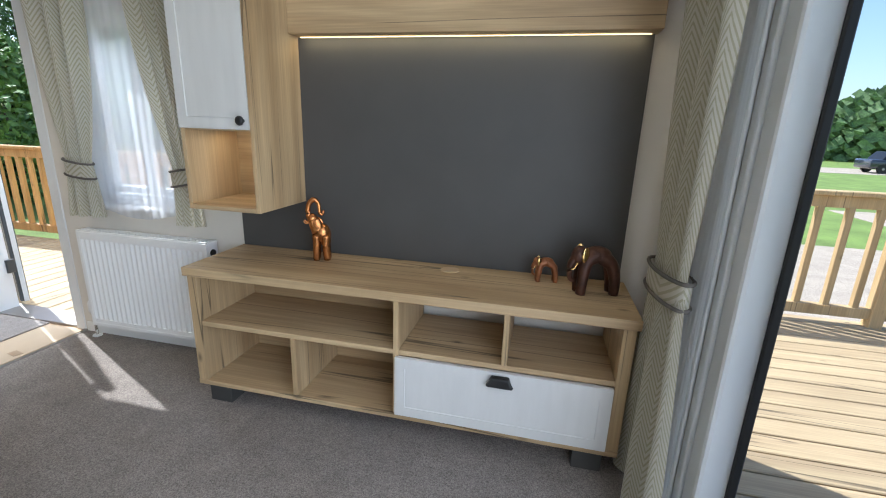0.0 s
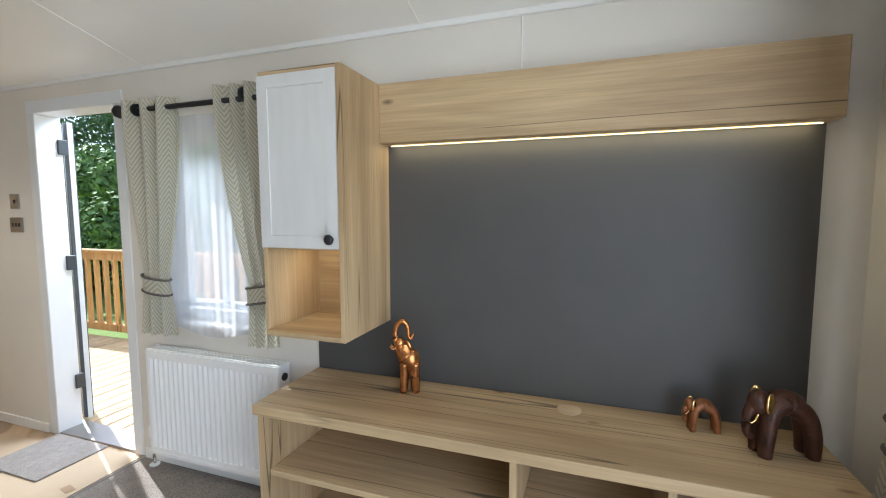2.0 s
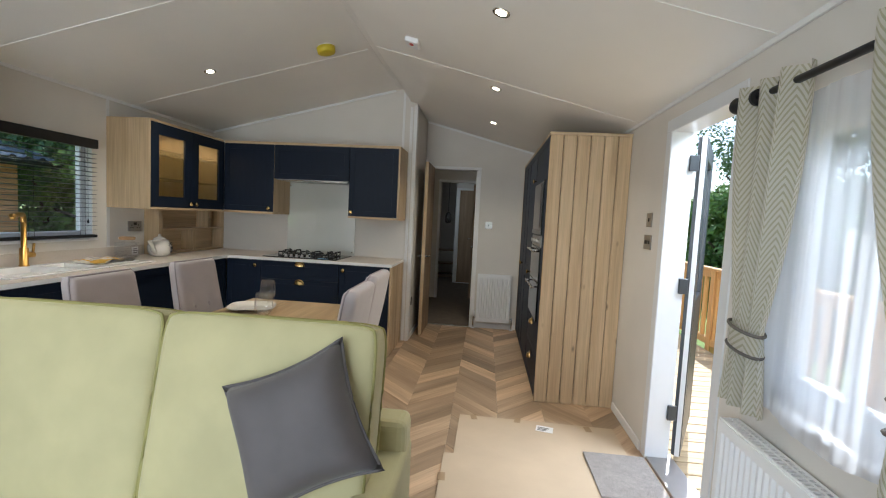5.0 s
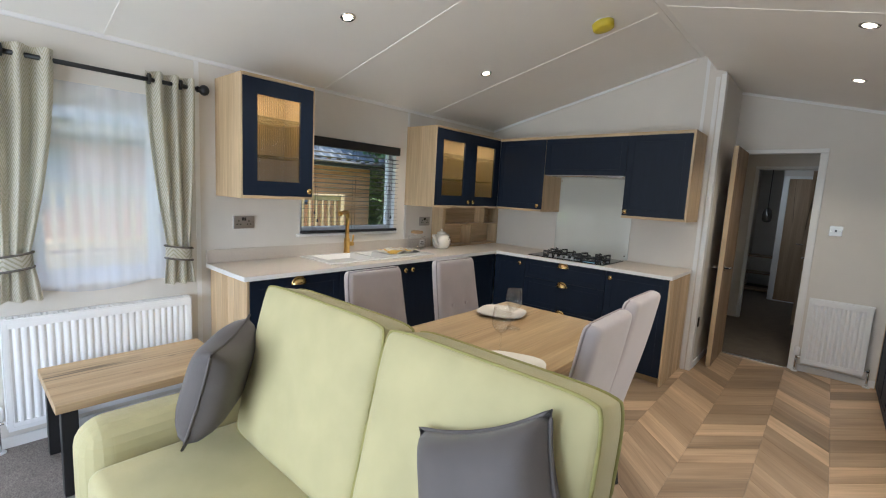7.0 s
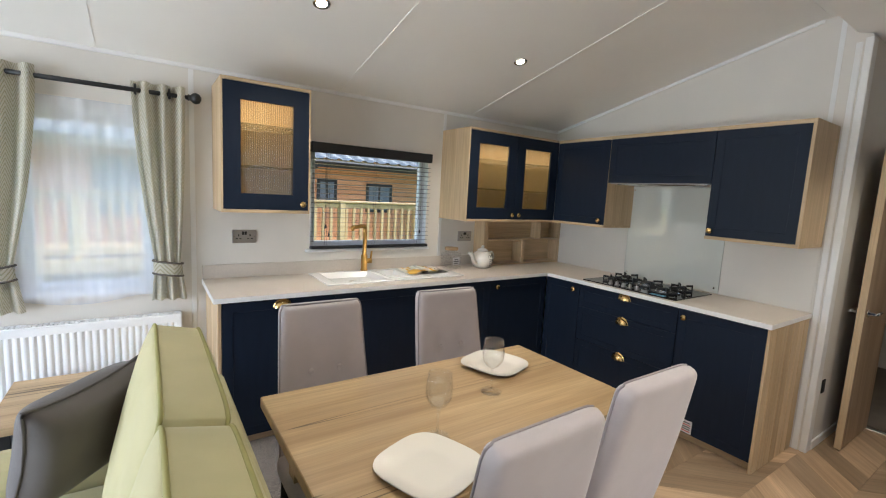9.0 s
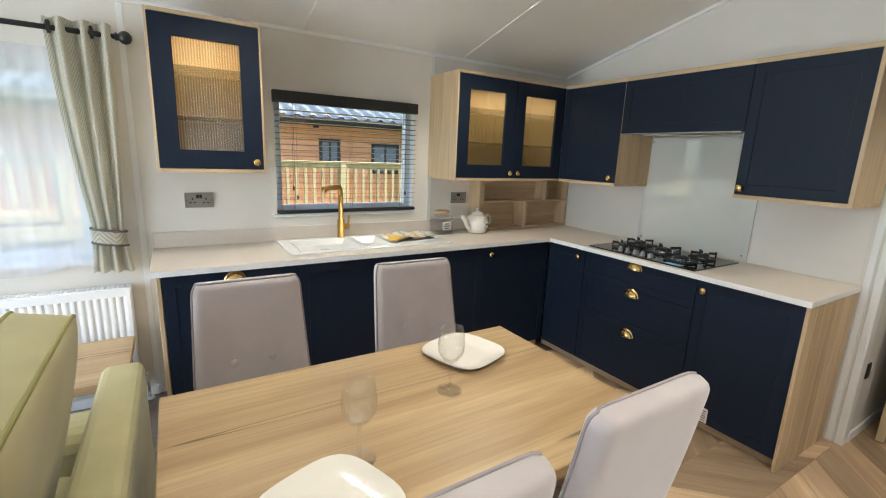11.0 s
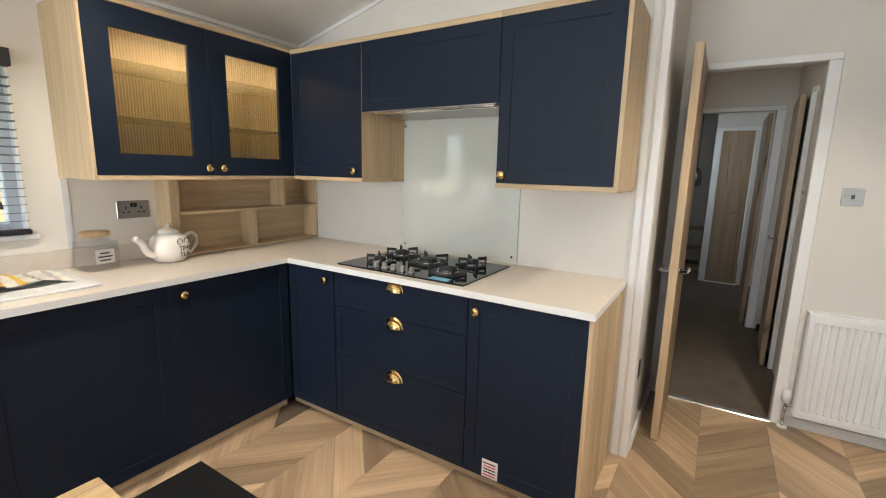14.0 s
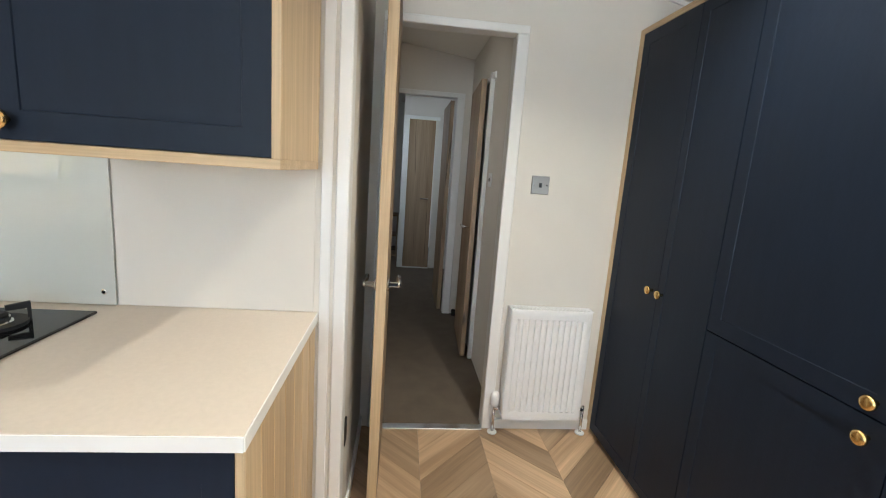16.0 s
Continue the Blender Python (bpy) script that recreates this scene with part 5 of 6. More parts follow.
tpt.scale = (1.18, 1.18, 1.18)
jr.scale = (1.15, 1.15, 1.15)

# niche rack in the corner
nk = thing("spice_rack", (-4.28, -2.38, 0.9), "open pale oak rack with small shelves", "rack")
NX0, NX1, NY = -4.785, -3.80, -2.31
part("back_panel", box(NX0, NX1, S + 0.001, S + 0.012, 0.902, 1.318, 0), pale_oak[0], nk)
for x in (NX0, NX1 - 0.05):
    part("side_panel", box(x, x + (0.05 if x > -4 else 0.02), S + 0.012, NY, 0.902, 1.318), pale_oak[2], nk)
part("shelf", box(NX0 + 0.02, NX1 - 0.05, S + 0.012, NY, 1.125, 1.14), pale_oak[0], nk)
part("base", box(NX0 + 0.02, NX1 - 0.05, S + 0.012, NY, 0.902, 0.918), pale_oak[0], nk)
part("divider", box(-4.30, -4.265, S + 0.012, NY, 0.918, 1.125), pale_oak[2], nk)
part("divider", box(-4.52, -4.50, S + 0.012, NY, 1.14, 1.318), pale_oak[2], nk)

# hob, splashback, hood
sb = single("splashback", box(K + 0.005, K + 0.012, -1.56, -0.79, 0.902, 1.70, 0.001), splash_glass, "pale green glass splashback behind the hob", "splashback")
for y in (-1.53, -0.82):
    for z in (0.94, 1.64):
        single("glass_screw", lathe([(0.008, 0), (0.008, 0.002), (0.005, 0.004)], (K + 0.012, y, z), 12, pose(0, 0, 0, 0, 90, 0)), chrome, "small chrome fixing of the splashback", "screw", group="splashback fixings")
hb = thing("gas_hob", (-4.46, -1.17, 0.9), "black glass gas hob with cast iron pan supports", "hob")
part("glass_top", box(-4.71, -4.215, -1.545, -0.797, 0.9, 0.908, 0.002), black_gloss, hb)
for x, y, r in ((-4.58, -1.40, 0.045), (-4.36, -1.38, 0.035), (-4.50, -1.17, 0.055), (-4.58, -0.95, 0.038), (-4.37, -0.97, 0.048)):
    bn = part("burner", lathe([(r * 1.25, 0.908), (r * 1.25, 0.916), (r, 0.918), (r, 0.928)], (x, y, 0), 22), chrome, hb, smooth=False)
    part("burner_cap", lathe([(r * 0.9, 0.929), (r * 0.9, 0.935), (r * 0.7, 0.938)], (x, y, 0), 22), cast_iron, bn)
    ps = lathe([(r * 1.75, 0.909), (r * 1.85, 0.909), (r * 1.85, 0.917), (r * 1.75, 0.917)], (x, y, 0), 24)
    for k in range(4):
        a = math.pi / 4 + k * math.pi / 2
        arm = prism_x([(r * 0.75, 0.940), (r * 1.75, 0.940), (r * 1.75, 0.908), (r * 1.95, 0.908), (r * 1.95, 0.956), (r * 0.75, 0.952)], -0.0045, 0.0045)
        arm.transform(Matrix.Rotation(radians(-90), 4, "Z"))
        part("support_arm", turned(arm, pose(x, y, 0, 0, 0, math.degrees(a))), cast_iron, bn)
    part("pan_support", ps, cast_iron, bn)
for k in range(5):
    part("control_knob", lathe([(0.017, 0.908), (0.017, 0.914), (0.013, 0.916), (0.012, 0.932), (0.010, 0.934)], (-4.27, -1.33 + k * 0.055, 0), 16), steel, hb, smooth=False)
part("blue_sticker", box(-4.27, -4.225, -0.99, -0.89, 0.9082, 0.9088, 0), blue_label, hb, "pale blue printed sticker")
hood = thing("extractor_hood", (-4.6, -1.15, 1.66), "slim steel extractor hood under the navy panel", "extractor")
part("hood_body", box(K + 0.02, -4.41, -1.52, -0.775, 1.672, 1.70, 0.002), steel, hood)
part("visor", box(-4.43, -4.40, -1.45, -0.775, 1.662, 1.674, 0.003), chrome, hood)

# wall cabinets
HX, SYF, ZT = -4.405, -2.075, 2.02


u = thing("wall_cabinet", (-4.6, -0.51, 1.32), "navy framed wall cabinet with oak carcass", "cabinet", "wall cabinets")
part("carcass", box(K + 0.006, HX - 0.021, -0.757, -0.262, 1.338, ZT, 0.001), pale_oak[2], u)
part("bottom", box(K + 0.006, HX + 0.002, -0.759, -0.244, 1.318, 1.338, 0.001), pale_oak[1], u)
part("side_panel", box(K + 0.006, HX + 0.002, -0.262, -0.244, 1.338, 2.045, 0.001), pale_oak[2], u)
part("top", box(K + 0.006, HX + 0.002, -0.757, -0.262, ZT, 2.045, 0.001), pale_oak[1], u)
d = door_front(u, "door", -0.756, -0.263, 1.34, ZT - 0.001, "k", HX)
knob_on(d, -0.725, 1.375, "k", HX)
u = thing("hood_cabinet", (-4.6, -1.15, 1.7), "wide navy framed flap above the hob", "cabinet", "wall cabinets")
part("carcass", box(K + 0.006, HX - 0.021, -1.535, -0.76, 1.70, ZT, 0.001), pale_oak[1], u)
part("top", box(K + 0.006, HX + 0.002, -1.54, -0.757, ZT, 2.045, 0.001), pale_oak[1], u)
door_front(u, "flap", -1.538, -0.759, 1.68, ZT - 0.001, "k", HX)
u = thing("wall_cabinet", (-4.6, -1.8, 1.32), "navy framed corner wall cabinet with oak side", "cabinet", "wall cabinets")
part("carcass", box(K + 0.006, HX - 0.021, SYF, -1.558, 1.338, ZT, 0.001), pale_oak[2], u)
part("side_panel", box(K + 0.006, HX - 0.003, -1.558, -1.542, 1.338, ZT, 0.001), pale_oak[2], u)
part("bottom", box(K + 0.006, HX + 0.002, SYF, -1.541, 1.318, 1.338, 0.001), pale_oak[1], u)
part("top", box(K + 0.006, HX + 0.002, SYF, -1.54, ZT, 2.045, 0.001), pale_oak[1], u)
d = door_front(u, "door", SYF + 0.002, -1.543, 1.34, ZT - 0.001, "k", HX)
knob_on(d, -1.585, 1.375, "k", HX)


def glazed(parent, x0, x1, z0, z1, rail=0.092):
    """Navy frame with reeded glass on the south wall, front at SYF."""
    f = SYF
    b = ring_frame(x0, x1, f - 0.02, f, z0, z1, rail)
    d = part("door", b, navy, parent, "navy door frame with reeded glass")
    part("pane", box(x0 + rail - 0.006, x1 - rail + 0.006, f - 0.014, f - 0.010, z0 + rail - 0.006, z1 - rail + 0.006, 0), reeded_glass, d, "ribbed glass pane")
    return d


def glazed_cabinet(x0, x1, z0, z1, doors, knobs, label):
    u = thing("glazed_cabinet", ((x0 + x1) / 2, -2.27, z0), label, "cabinet", "wall cabinets")
    for a in (x0, x1 - 0.018):
        part("side_panel", box(a, a + 0.018, S + 0.001, SYF - 0.002 if len(doors) == 1 else SYF - 0.002, z0, z1, 0.001), pale_oak[2], u)
    part("bottom", box(x0 + 0.018, x1 - 0.018, S + 0.001, SYF + 0.001, z0, z0 + 0.018, 0.001), pale_oak[0], u)
    part("top", box(x0 + 0.018, x1 - 0.018, S + 0.001, SYF + 0.001, z1 - 0.018, z1, 0.001), pale_oak[0], u)
    part("back_panel", box(x0 + 0.018, x1 - 0.018, S + 0.001, S + 0.008, z0 + 0.018, z1 - 0.018, 0), pale_oak[2], u)
    for f in (0.36, 0.68):
        z = z0 + (z1 - z0) * f
        part("glass_shelf", box(x0 + 0.02, x1 - 0.02, S + 0.012, SYF - 0.04, z, z + 0.006, 0), shelf_glass, u)
    for (a, c), k in zip(doors, knobs):
        knob_on(glazed(u, a, c, z0 + 0.02, z1 - 0.02), k, z0 + 0.058, "s", SYF)
    return u


glazed_cabinet(-2.182, -1.685, 1.352, 2.10, [(-2.172, -1.695)], [-2.135], "lit navy wall cabinet with ribbed glass door")
glazed_cabinet(-4.40, -3.405, 1.318, 2.045, [(-3.91, -3.415), (-4.405, -3.913)], [-3.875, -3.95], "lit navy wall cabinet with two ribbed glass doors")

# blind
bl = thing("venetian_blind", (-2.79, S, 1.75), "dark slatted blind lowered over the kitchen window", "blind")
part("pelmet", box(-3.285, -2.295, S + 0.002, S + 0.05, 1.765, 1.835, 0.003), black, bl)
for k in range(19):
    z = 1.10 + k * 0.0345
    part("slat", turned(box(-0.485, 0.485, -0.02, 0.02, -0.001, 0.001, 0), pose(-2.79, S + 0.024, z, 5, 0, 0)), black_slat, bl)
part("bottom_rail", box(-3.28, -2.30, S + 0.004, S + 0.044, 1.078, 1.098, 0.004), black, bl)
for x in (-3.17, -2.79, -2.41):
    part("ladder_cord", joined(tube([(x, S + 0.045, 1.09), (x, S + 0.045, 1.77)], 0.0011, 5), tube([(x, S + 0.004, 1.09), (x, S + 0.004, 1.77)], 0.0011, 5)), black, bl)
for x, z in ((-2.40, 1.26), (-2.425, 1.20), (-3.19, 1.22)):
    c = part("pull_cord", tube([(x, S + 0.05, z), (x, S + 0.05, 1.77)], 0.001, 5), black, bl)
    part("tassel", lathe([(0.003, z), (0.007, z - 0.015), (0.007, z - 0.03)], (x, S + 0.05, 0), 10), black, c)


# sockets and switches
def plate(name, w, h, m, label, category, slots, rockers, material=steel):
    s = local_thing(name, label, category)
    part("face_plate", box(-w / 2, w / 2, -0.007, 0, -h / 2, h / 2, 0.002), material, s)
    for x, z, a, c in slots:
        part("slot", box(x - a / 2, x + a / 2, -0.0085, -0.006, z - c / 2, z + c / 2, 0.0005), black, s)
    for x, z in rockers:
        part("rocker", box(x - 0.007, x + 0.007, -0.0105, -0.006, z - 0.011, z + 0.011, 0.001), black, s)
    for x in (-w / 2 + 0.012, w / 2 - 0.012):
        part("screw", lathe([(0.004, 0), (0.003, 0.0015)], seg=10, m=pose(x, -0.007, 0, 90)), chrome, s)
    s.matrix_basis = m
    return s


SOCK = [(s * 0.035 + dx, dz, a, c) for s in (-1, 1) for dx, dz, a, c in ((0, 0.008, 0.006, 0.014), (-0.011, -0.014, 0.012, 0.006), (0.011, -0.014, 0.012, 0.006))]
plate("socket", 0.15, 0.088, pose(-1.868, S, 1.172, 0, 0, 180), "steel double power socket with black inserts", "socket", SOCK, [(-0.008, 0.022), (0.008, 0.022)])
plate("socket", 0.15, 0.088, pose(-3.69, S, 1.158, 0, 0, 180), "steel double power socket with black inserts", "socket", SOCK, [(-0.008, 0.022), (0.008, 0.022)])
plate("light_switch", 0.088, 0.088, pose(D, 0.66, 1.302, 0, 0, 90), "square steel light switch with black rocker", "switch", [], [(0, 0)])
plate("light_switch", 0.088, 0.088, pose(-2.98, N, 1.42), "square steel light switch by the entrance", "switch", [], [(0, 0)])
plate("light_switch", 0.12, 0.09, pose(-2.98, N, 1.28), "steel triple light switch by the entrance", "switch", [], [(-0.03, 0), (0, 0), (0.03, 0)])
plate("light_switch", 0.088, 0.088, pose(-6.36, HW, 1.30), "small white switch plate in the hallway", "switch", [], [(0, 0)], white_plastic)
plate("socket", 0.05, 0.088, pose(-4.93, PY, 0.42, 0, 0, 180), "slim black outlet low on the return wall", "socket", [(0, 0, 0.03, 0.05)], [], black)

# tall units
TY, TX1 = 1.065, -3.44
tall = thing("tall_end_panel", (-3.45, 1.36, 0), "grooved oak end panel of the tall units", "panel")
part("cap", box(TX1 - 0.022, TX1 + 0.003, TY - 0.004, N, 2.02, 2.04, 0.001), pale_oak[1], tall)
for k in range(6):
    y0 = TY + k * 0.0975
    part("plank", box(TX1 - 0.02, TX1, y0 + 0.002, y0 + 0.0955, 0.0, 2.02, 0.004), plank_oak, tall)
u = thing("larder_cabinet", (-5.2, 1.36, 0), "tall navy larder with two framed doors", "cabinet", "tall units")
part("carcass", box(-5.585, -4.872, TY + 0.021, N, 0.02, 2.02, 0), navy, u)
part("end_strip", box(-5.62, -5.586, TY - 0.002, N, 0.0, 2.045, 0.001), pale_oak[2], u)
part("cornice", box(-5.586, -4.87, TY - 0.002, N, 2.02, 2.045, 0.001), pale_oak[0], u)
knob_on(door_front(u, "door", -5.584, -5.181, 0.03, 2.018, "t", TY), -5.215, 0.905, "t", TY)
knob_on(door_front(u, "door", -5.179, -4.873, 0.03, 2.018, "t", TY, rail=0.06), -5.142, 0.905, "t", TY)
u = thing("fridge_cabinet", (-4.57, 1.36, 0), "tall navy fridge housing with split doors", "cabinet", "tall units")
part("carcass", box(-4.87, -4.27, TY + 0.021, N, 0.02, 2.02, 0), navy, u)
part("cornice", box(-4.87, -4.27, TY - 0.002, N, 2.02, 2.045, 0.001), pale_oak[0], u)
knob_on(door_front(u, "door", -4.869, -4.271, 0.864, 2.018, "t", TY), -4.32, 0.90, "t", TY)
knob_on(door_front(u, "door", -4.869, -4.271, 0.03, 0.860, "t", TY), -4.32, 0.815, "t", TY)
u = thing("oven_cabinet", (-3.86, 1.36, 0), "tall navy oven housing with drawers", "cabinet", "tall units")
part("carcass", box(-4.27, TX1 - 0.021, TY + 0.021, N, 0.02, 2.02, 0), navy, u)
part("cornice", box(-4.27, TX1 - 0.021, TY - 0.002, N, 2.02, 2.04, 0.001), pale_oak[0], u)
knob_on(door_front(u, "door", -4.269, TX1 - 0.022, 1.70, 2.018, "t", TY), -4.2, 1.74, "t", TY)
for z0, z1 in ((0.03, 0.29), (0.293, 0.585)):
    cup_on(door_front(u, "drawer", -4.269, TX1 - 0.022, z0, z1, "t", TY, rail=0.06), -3.86, z1 - 0.07, "t", TY)
for x0, x1 in ((-4.269, -4.16), (-3.56, TX1 - 0.022)):
    part("filler", box(x0, x1, TY, TY + 0.02, 0.587, 1.698, 0.001), navy, u)
ov = thing("microwave", (-3.86, 1.1, 1.27), "built-in black glass microwave with steel trim", "microwave")
part("front", box(-4.158, -3.562, TY - 0.012, TY + 0.02, 1.27, 1.695, 0.004), black_gloss, ov)
part("trim", box(-4.158, -3.562, TY - 0.016, TY - 0.011, 1.27, 1.31, 0.002), steel, ov)
part("control_strip", box(-3.70, -3.565, TY - 0.014, TY - 0.011, 1.33, 1.68, 0.001), black, ov)
ov = thing("double_oven", (-3.86, 1.1, 0.59), "built-in black glass double oven with bar handles", "oven")
part("front", box(-4.158, -3.562, TY - 0.012, TY + 0.02, 0.59, 0.885, 0.004), black_gloss, ov)
part("front", box(-4.158, -3.562, TY - 0.012, TY + 0.02, 0.89, 1.17, 0.004), black_gloss, ov)
part("control_panel", box(-4.158, -3.562, TY - 0.010, TY + 0.02, 1.175, 1.265, 0.003), steel, ov)
for x in (-4.05, -3.86, -3.67):
    part("dial", lathe([(0.018, 0), (0.016, 0.02)], (x, TY - 0.010, 1.22), 14, UP_TO_MINUS_Y), steel, ov)
for z in (0.855, 1.14):
    part("bar_handle", joined(tube([(-4.10, TY - 0.05, z), (-3.62, TY - 0.05, z)], 0.009, 10), tube([(-4.08, TY - 0.05, z), (-4.08, TY - 0.01, z)], 0.007), tube([(-3.64, TY - 0.05, z), (-3.64, TY - 0.01, z)], 0.007)), chrome, ov, smooth=True)


# ---- dining ----
tbl = thing("dining_table", (-2.3, -0.52, 0), "knotty oak dining table with dark cracks", "table")
part("tabletop", box(-2.94, -1.66, -0.93, -0.14, 0.715, 0.755, 0.003), table_oak, tbl)
for x in (-2.86, -1.82):
    for y in (-0.86, -0.25):
        part("leg", box(x, x + 0.075, y, y + 0.075, 0.002, 0.715, 0.003), oak[2], tbl)
for y in (-0.84, -0.22):
    part("apron", box(-2.80, -1.80, y, y + 0.02, 0.63, 0.715), oak[0], tbl)

ch = local_thing("dining_chair", "mauve-grey upholstered dining chair with buttoned back", "chair", "chairs round the table")


def chair_back(u, v, side):
    """Leaning padded back: side -1 behind, +1 the buttoned front, local +y is forward."""
    u, v = 0.5 - 0.5 * math.cos(math.pi * u), 0.5 - 0.5 * math.cos(math.pi * v)
    w = (0.40 - 0.055 * v) * (1 - 0.07 * max(0.0, (v - 0.94) / 0.06) ** 2)
    a = 2 * u - 1
    edge = (max(0.0, 1 - abs(a) ** 18) * max(0.0, 1 - abs(2 * v - 1) ** 44)) ** 0.5
    lean = -0.20 - 0.13 * v ** 1.3 - 0.02 * math.sin(math.pi * v)
    puff = 0.0
    if side > 0:
        for bx in (-0.33, 0.33):
            puff -= 0.013 * math.exp(-((a - bx) ** 2 * 45 + (v - 0.56) ** 2 * 110))
    return Vector((a * w / 2, lean + side * 0.035 * edge + puff * edge, 0.42 + v * 0.62))


b = bmesh.new()
for side in (1, -1):
    q = sheet(lambda u, v: chair_back(u, v, side), 30, 36)
    joined(b, q)
bmesh.ops.remove_doubles(b, verts=b.verts[:], dist=2e-4)
bmesh.ops.recalc_face_normals(b, faces=b.faces[:])
bk = part("backrest", b, chair_cloth, ch, smooth=True)
for bx in (-0.33, 0.33):
    p = chair_back(math.acos(-bx) / math.pi, math.acos(1 - 2 * 0.56) / math.pi, 1)
    part("button", ball(p + Vector((0, 0.003, 0)), 0.013, 0.006, 0.013, 12), chair_cloth, bk, smooth=True)
rim = [chair_back(0.04, v / 20, 1) + Vector((-0.001, 0.004, 0)) for v in range(0, 19)] + [chair_back(0.04 + 0.92 * u / 10, 0.97, 1) + Vector((0, 0.004, 0.001)) for u in range(0, 11)] + [chair_back(0.96, 0.97 * (1 - v / 20), 1) + Vector((0.001, 0.004, 0)) for v in range(1, 21)]
part("piping", tube(rim, 0.0035, 6), chair_seam, bk, smooth=True)
part("seat", box(-0.21, 0.21, -0.21, 0.22, 0.39, 0.475, 0.028, 4), chair_cloth, ch, smooth=True)
part("seat_frame", box(-0.19, 0.19, -0.19, 0.20, 0.36, 0.392, 0.004), black, ch)
for x in (-0.17, 0.17):
    part("leg", tube([(x, 0.18, 0.37), (x * 1.02, 0.19, 0.004)], 0.02, 4, [0.026, 0.017]), black, ch)
    part("leg", tube([(x, -0.18, 0.37), (x * 1.02, -0.24, 0.004)], 0.02, 4, [0.026, 0.017]), black, ch)
ch.matrix_basis = pose(-1.94, -0.785, 0.0, 0, 0, 0)
copy_thing(ch, pose(-2.585, -0.80, 0.0, 0, 0, -2))
copy_thing(ch, pose(-2.535, -0.288, 0.0, 0, 0, 180))
copy_thing(ch, pose(-2.035, -0.25, 0.0, 0, 0, 181))


def plate_thing(x, y, yaw):
    p = local_thing("dinner_plate", "cream square dinner plate with rounded corners", "plate", "plates on the table")

    def fn(u, v):
        a, r = 2 * math.pi * u, v
        c, s_ = math.cos(a), math.sin(a)
        k = (abs(c) ** 3.4 + abs(s_) ** 3.4) ** (-1 / 3.4)
        zz = 0.004 + 0.017 * max(0, r - 0.55) ** 1.4 / 0.327
        return Vector((0.135 * k * c * r, 0.135 * k * s_ * r, zz))
    b = sheet(fn, 48, 12)
    joined(b, sheet(lambda u, v: fn(1 - u, v) - Vector((0, 0, 0.004)), 48, 12))
    part("dish", b, ceramic, p, smooth=True)
    p.matrix_basis = pose(x, y, 0.7555, 0, 0, yaw)
    return p


plate_thing(-2.63, -0.763, 18)
plate_thing(-1.97, -0.272, 20)


def wine_glass(x, y):
    g = local_thing("wine_glass", "empty clear stemmed wine glass", "glass", "wine glasses")
    part("foot", lathe([(0.036, 0), (0.036, 0.002), (0.012, 0.005), (0.005, 0.012)], seg=24), clear_glass, g, smooth=True)
    part("stem", lathe([(0.0045, 0.012), (0.0038, 0.05), (0.0045, 0.085)], seg=12), clear_glass, g, smooth=True)
    b = bmesh.new()
    prof = [(0.006, 0.085), (0.022, 0.094), (0.036, 0.115), (0.0385, 0.14), (0.036, 0.165), (0.0325, 0.188), (0.031, 0.188), (0.0345, 0.164), (0.037, 0.14), (0.0345, 0.116), (0.02, 0.097), (0.003, 0.091)]
    part("bowl", lathe(prof, seg=26), clear_glass, g, smooth=True)
    g.matrix_basis = pose(x, y, 0.7555) @ Matrix.Scale(1.13, 4)
    return g


wine_glass(-2.447, -0.57)
wine_glass(-2.08, -0.40)

# ---- sofa ----
so = thing("sofa", (-1.17, -0.5, 0), "lime green velvet two-seat sofa with piped cushions", "sofa")
part("back_frame", box(-1.60, -1.47, -1.385, 0.41, 0.06, 0.695, 0.03, 3), lime, so, smooth=False)
part("base", box(-1.47, -0.80, -1.16, 0.30, 0.06, 0.30, 0.02, 2), lime, so)
for y0, y1 in ((-1.38, -1.155), (0.295, 0.415)):
    part("arm", box(-1.60, -0.74, y0, y1, 0.06, 0.57 if y0 < 0 else 0.60, 0.095 if y0 < 0 else 0.025, 5), lime, so, smooth=False)
for y0, y1 in ((-1.15, -0.33), (-0.325, 0.29)):
    part("seat_cushion", box(-1.42, -0.75, y0, y1, 0.29, 0.46, 0.045, 4), lime, so, smooth=True)


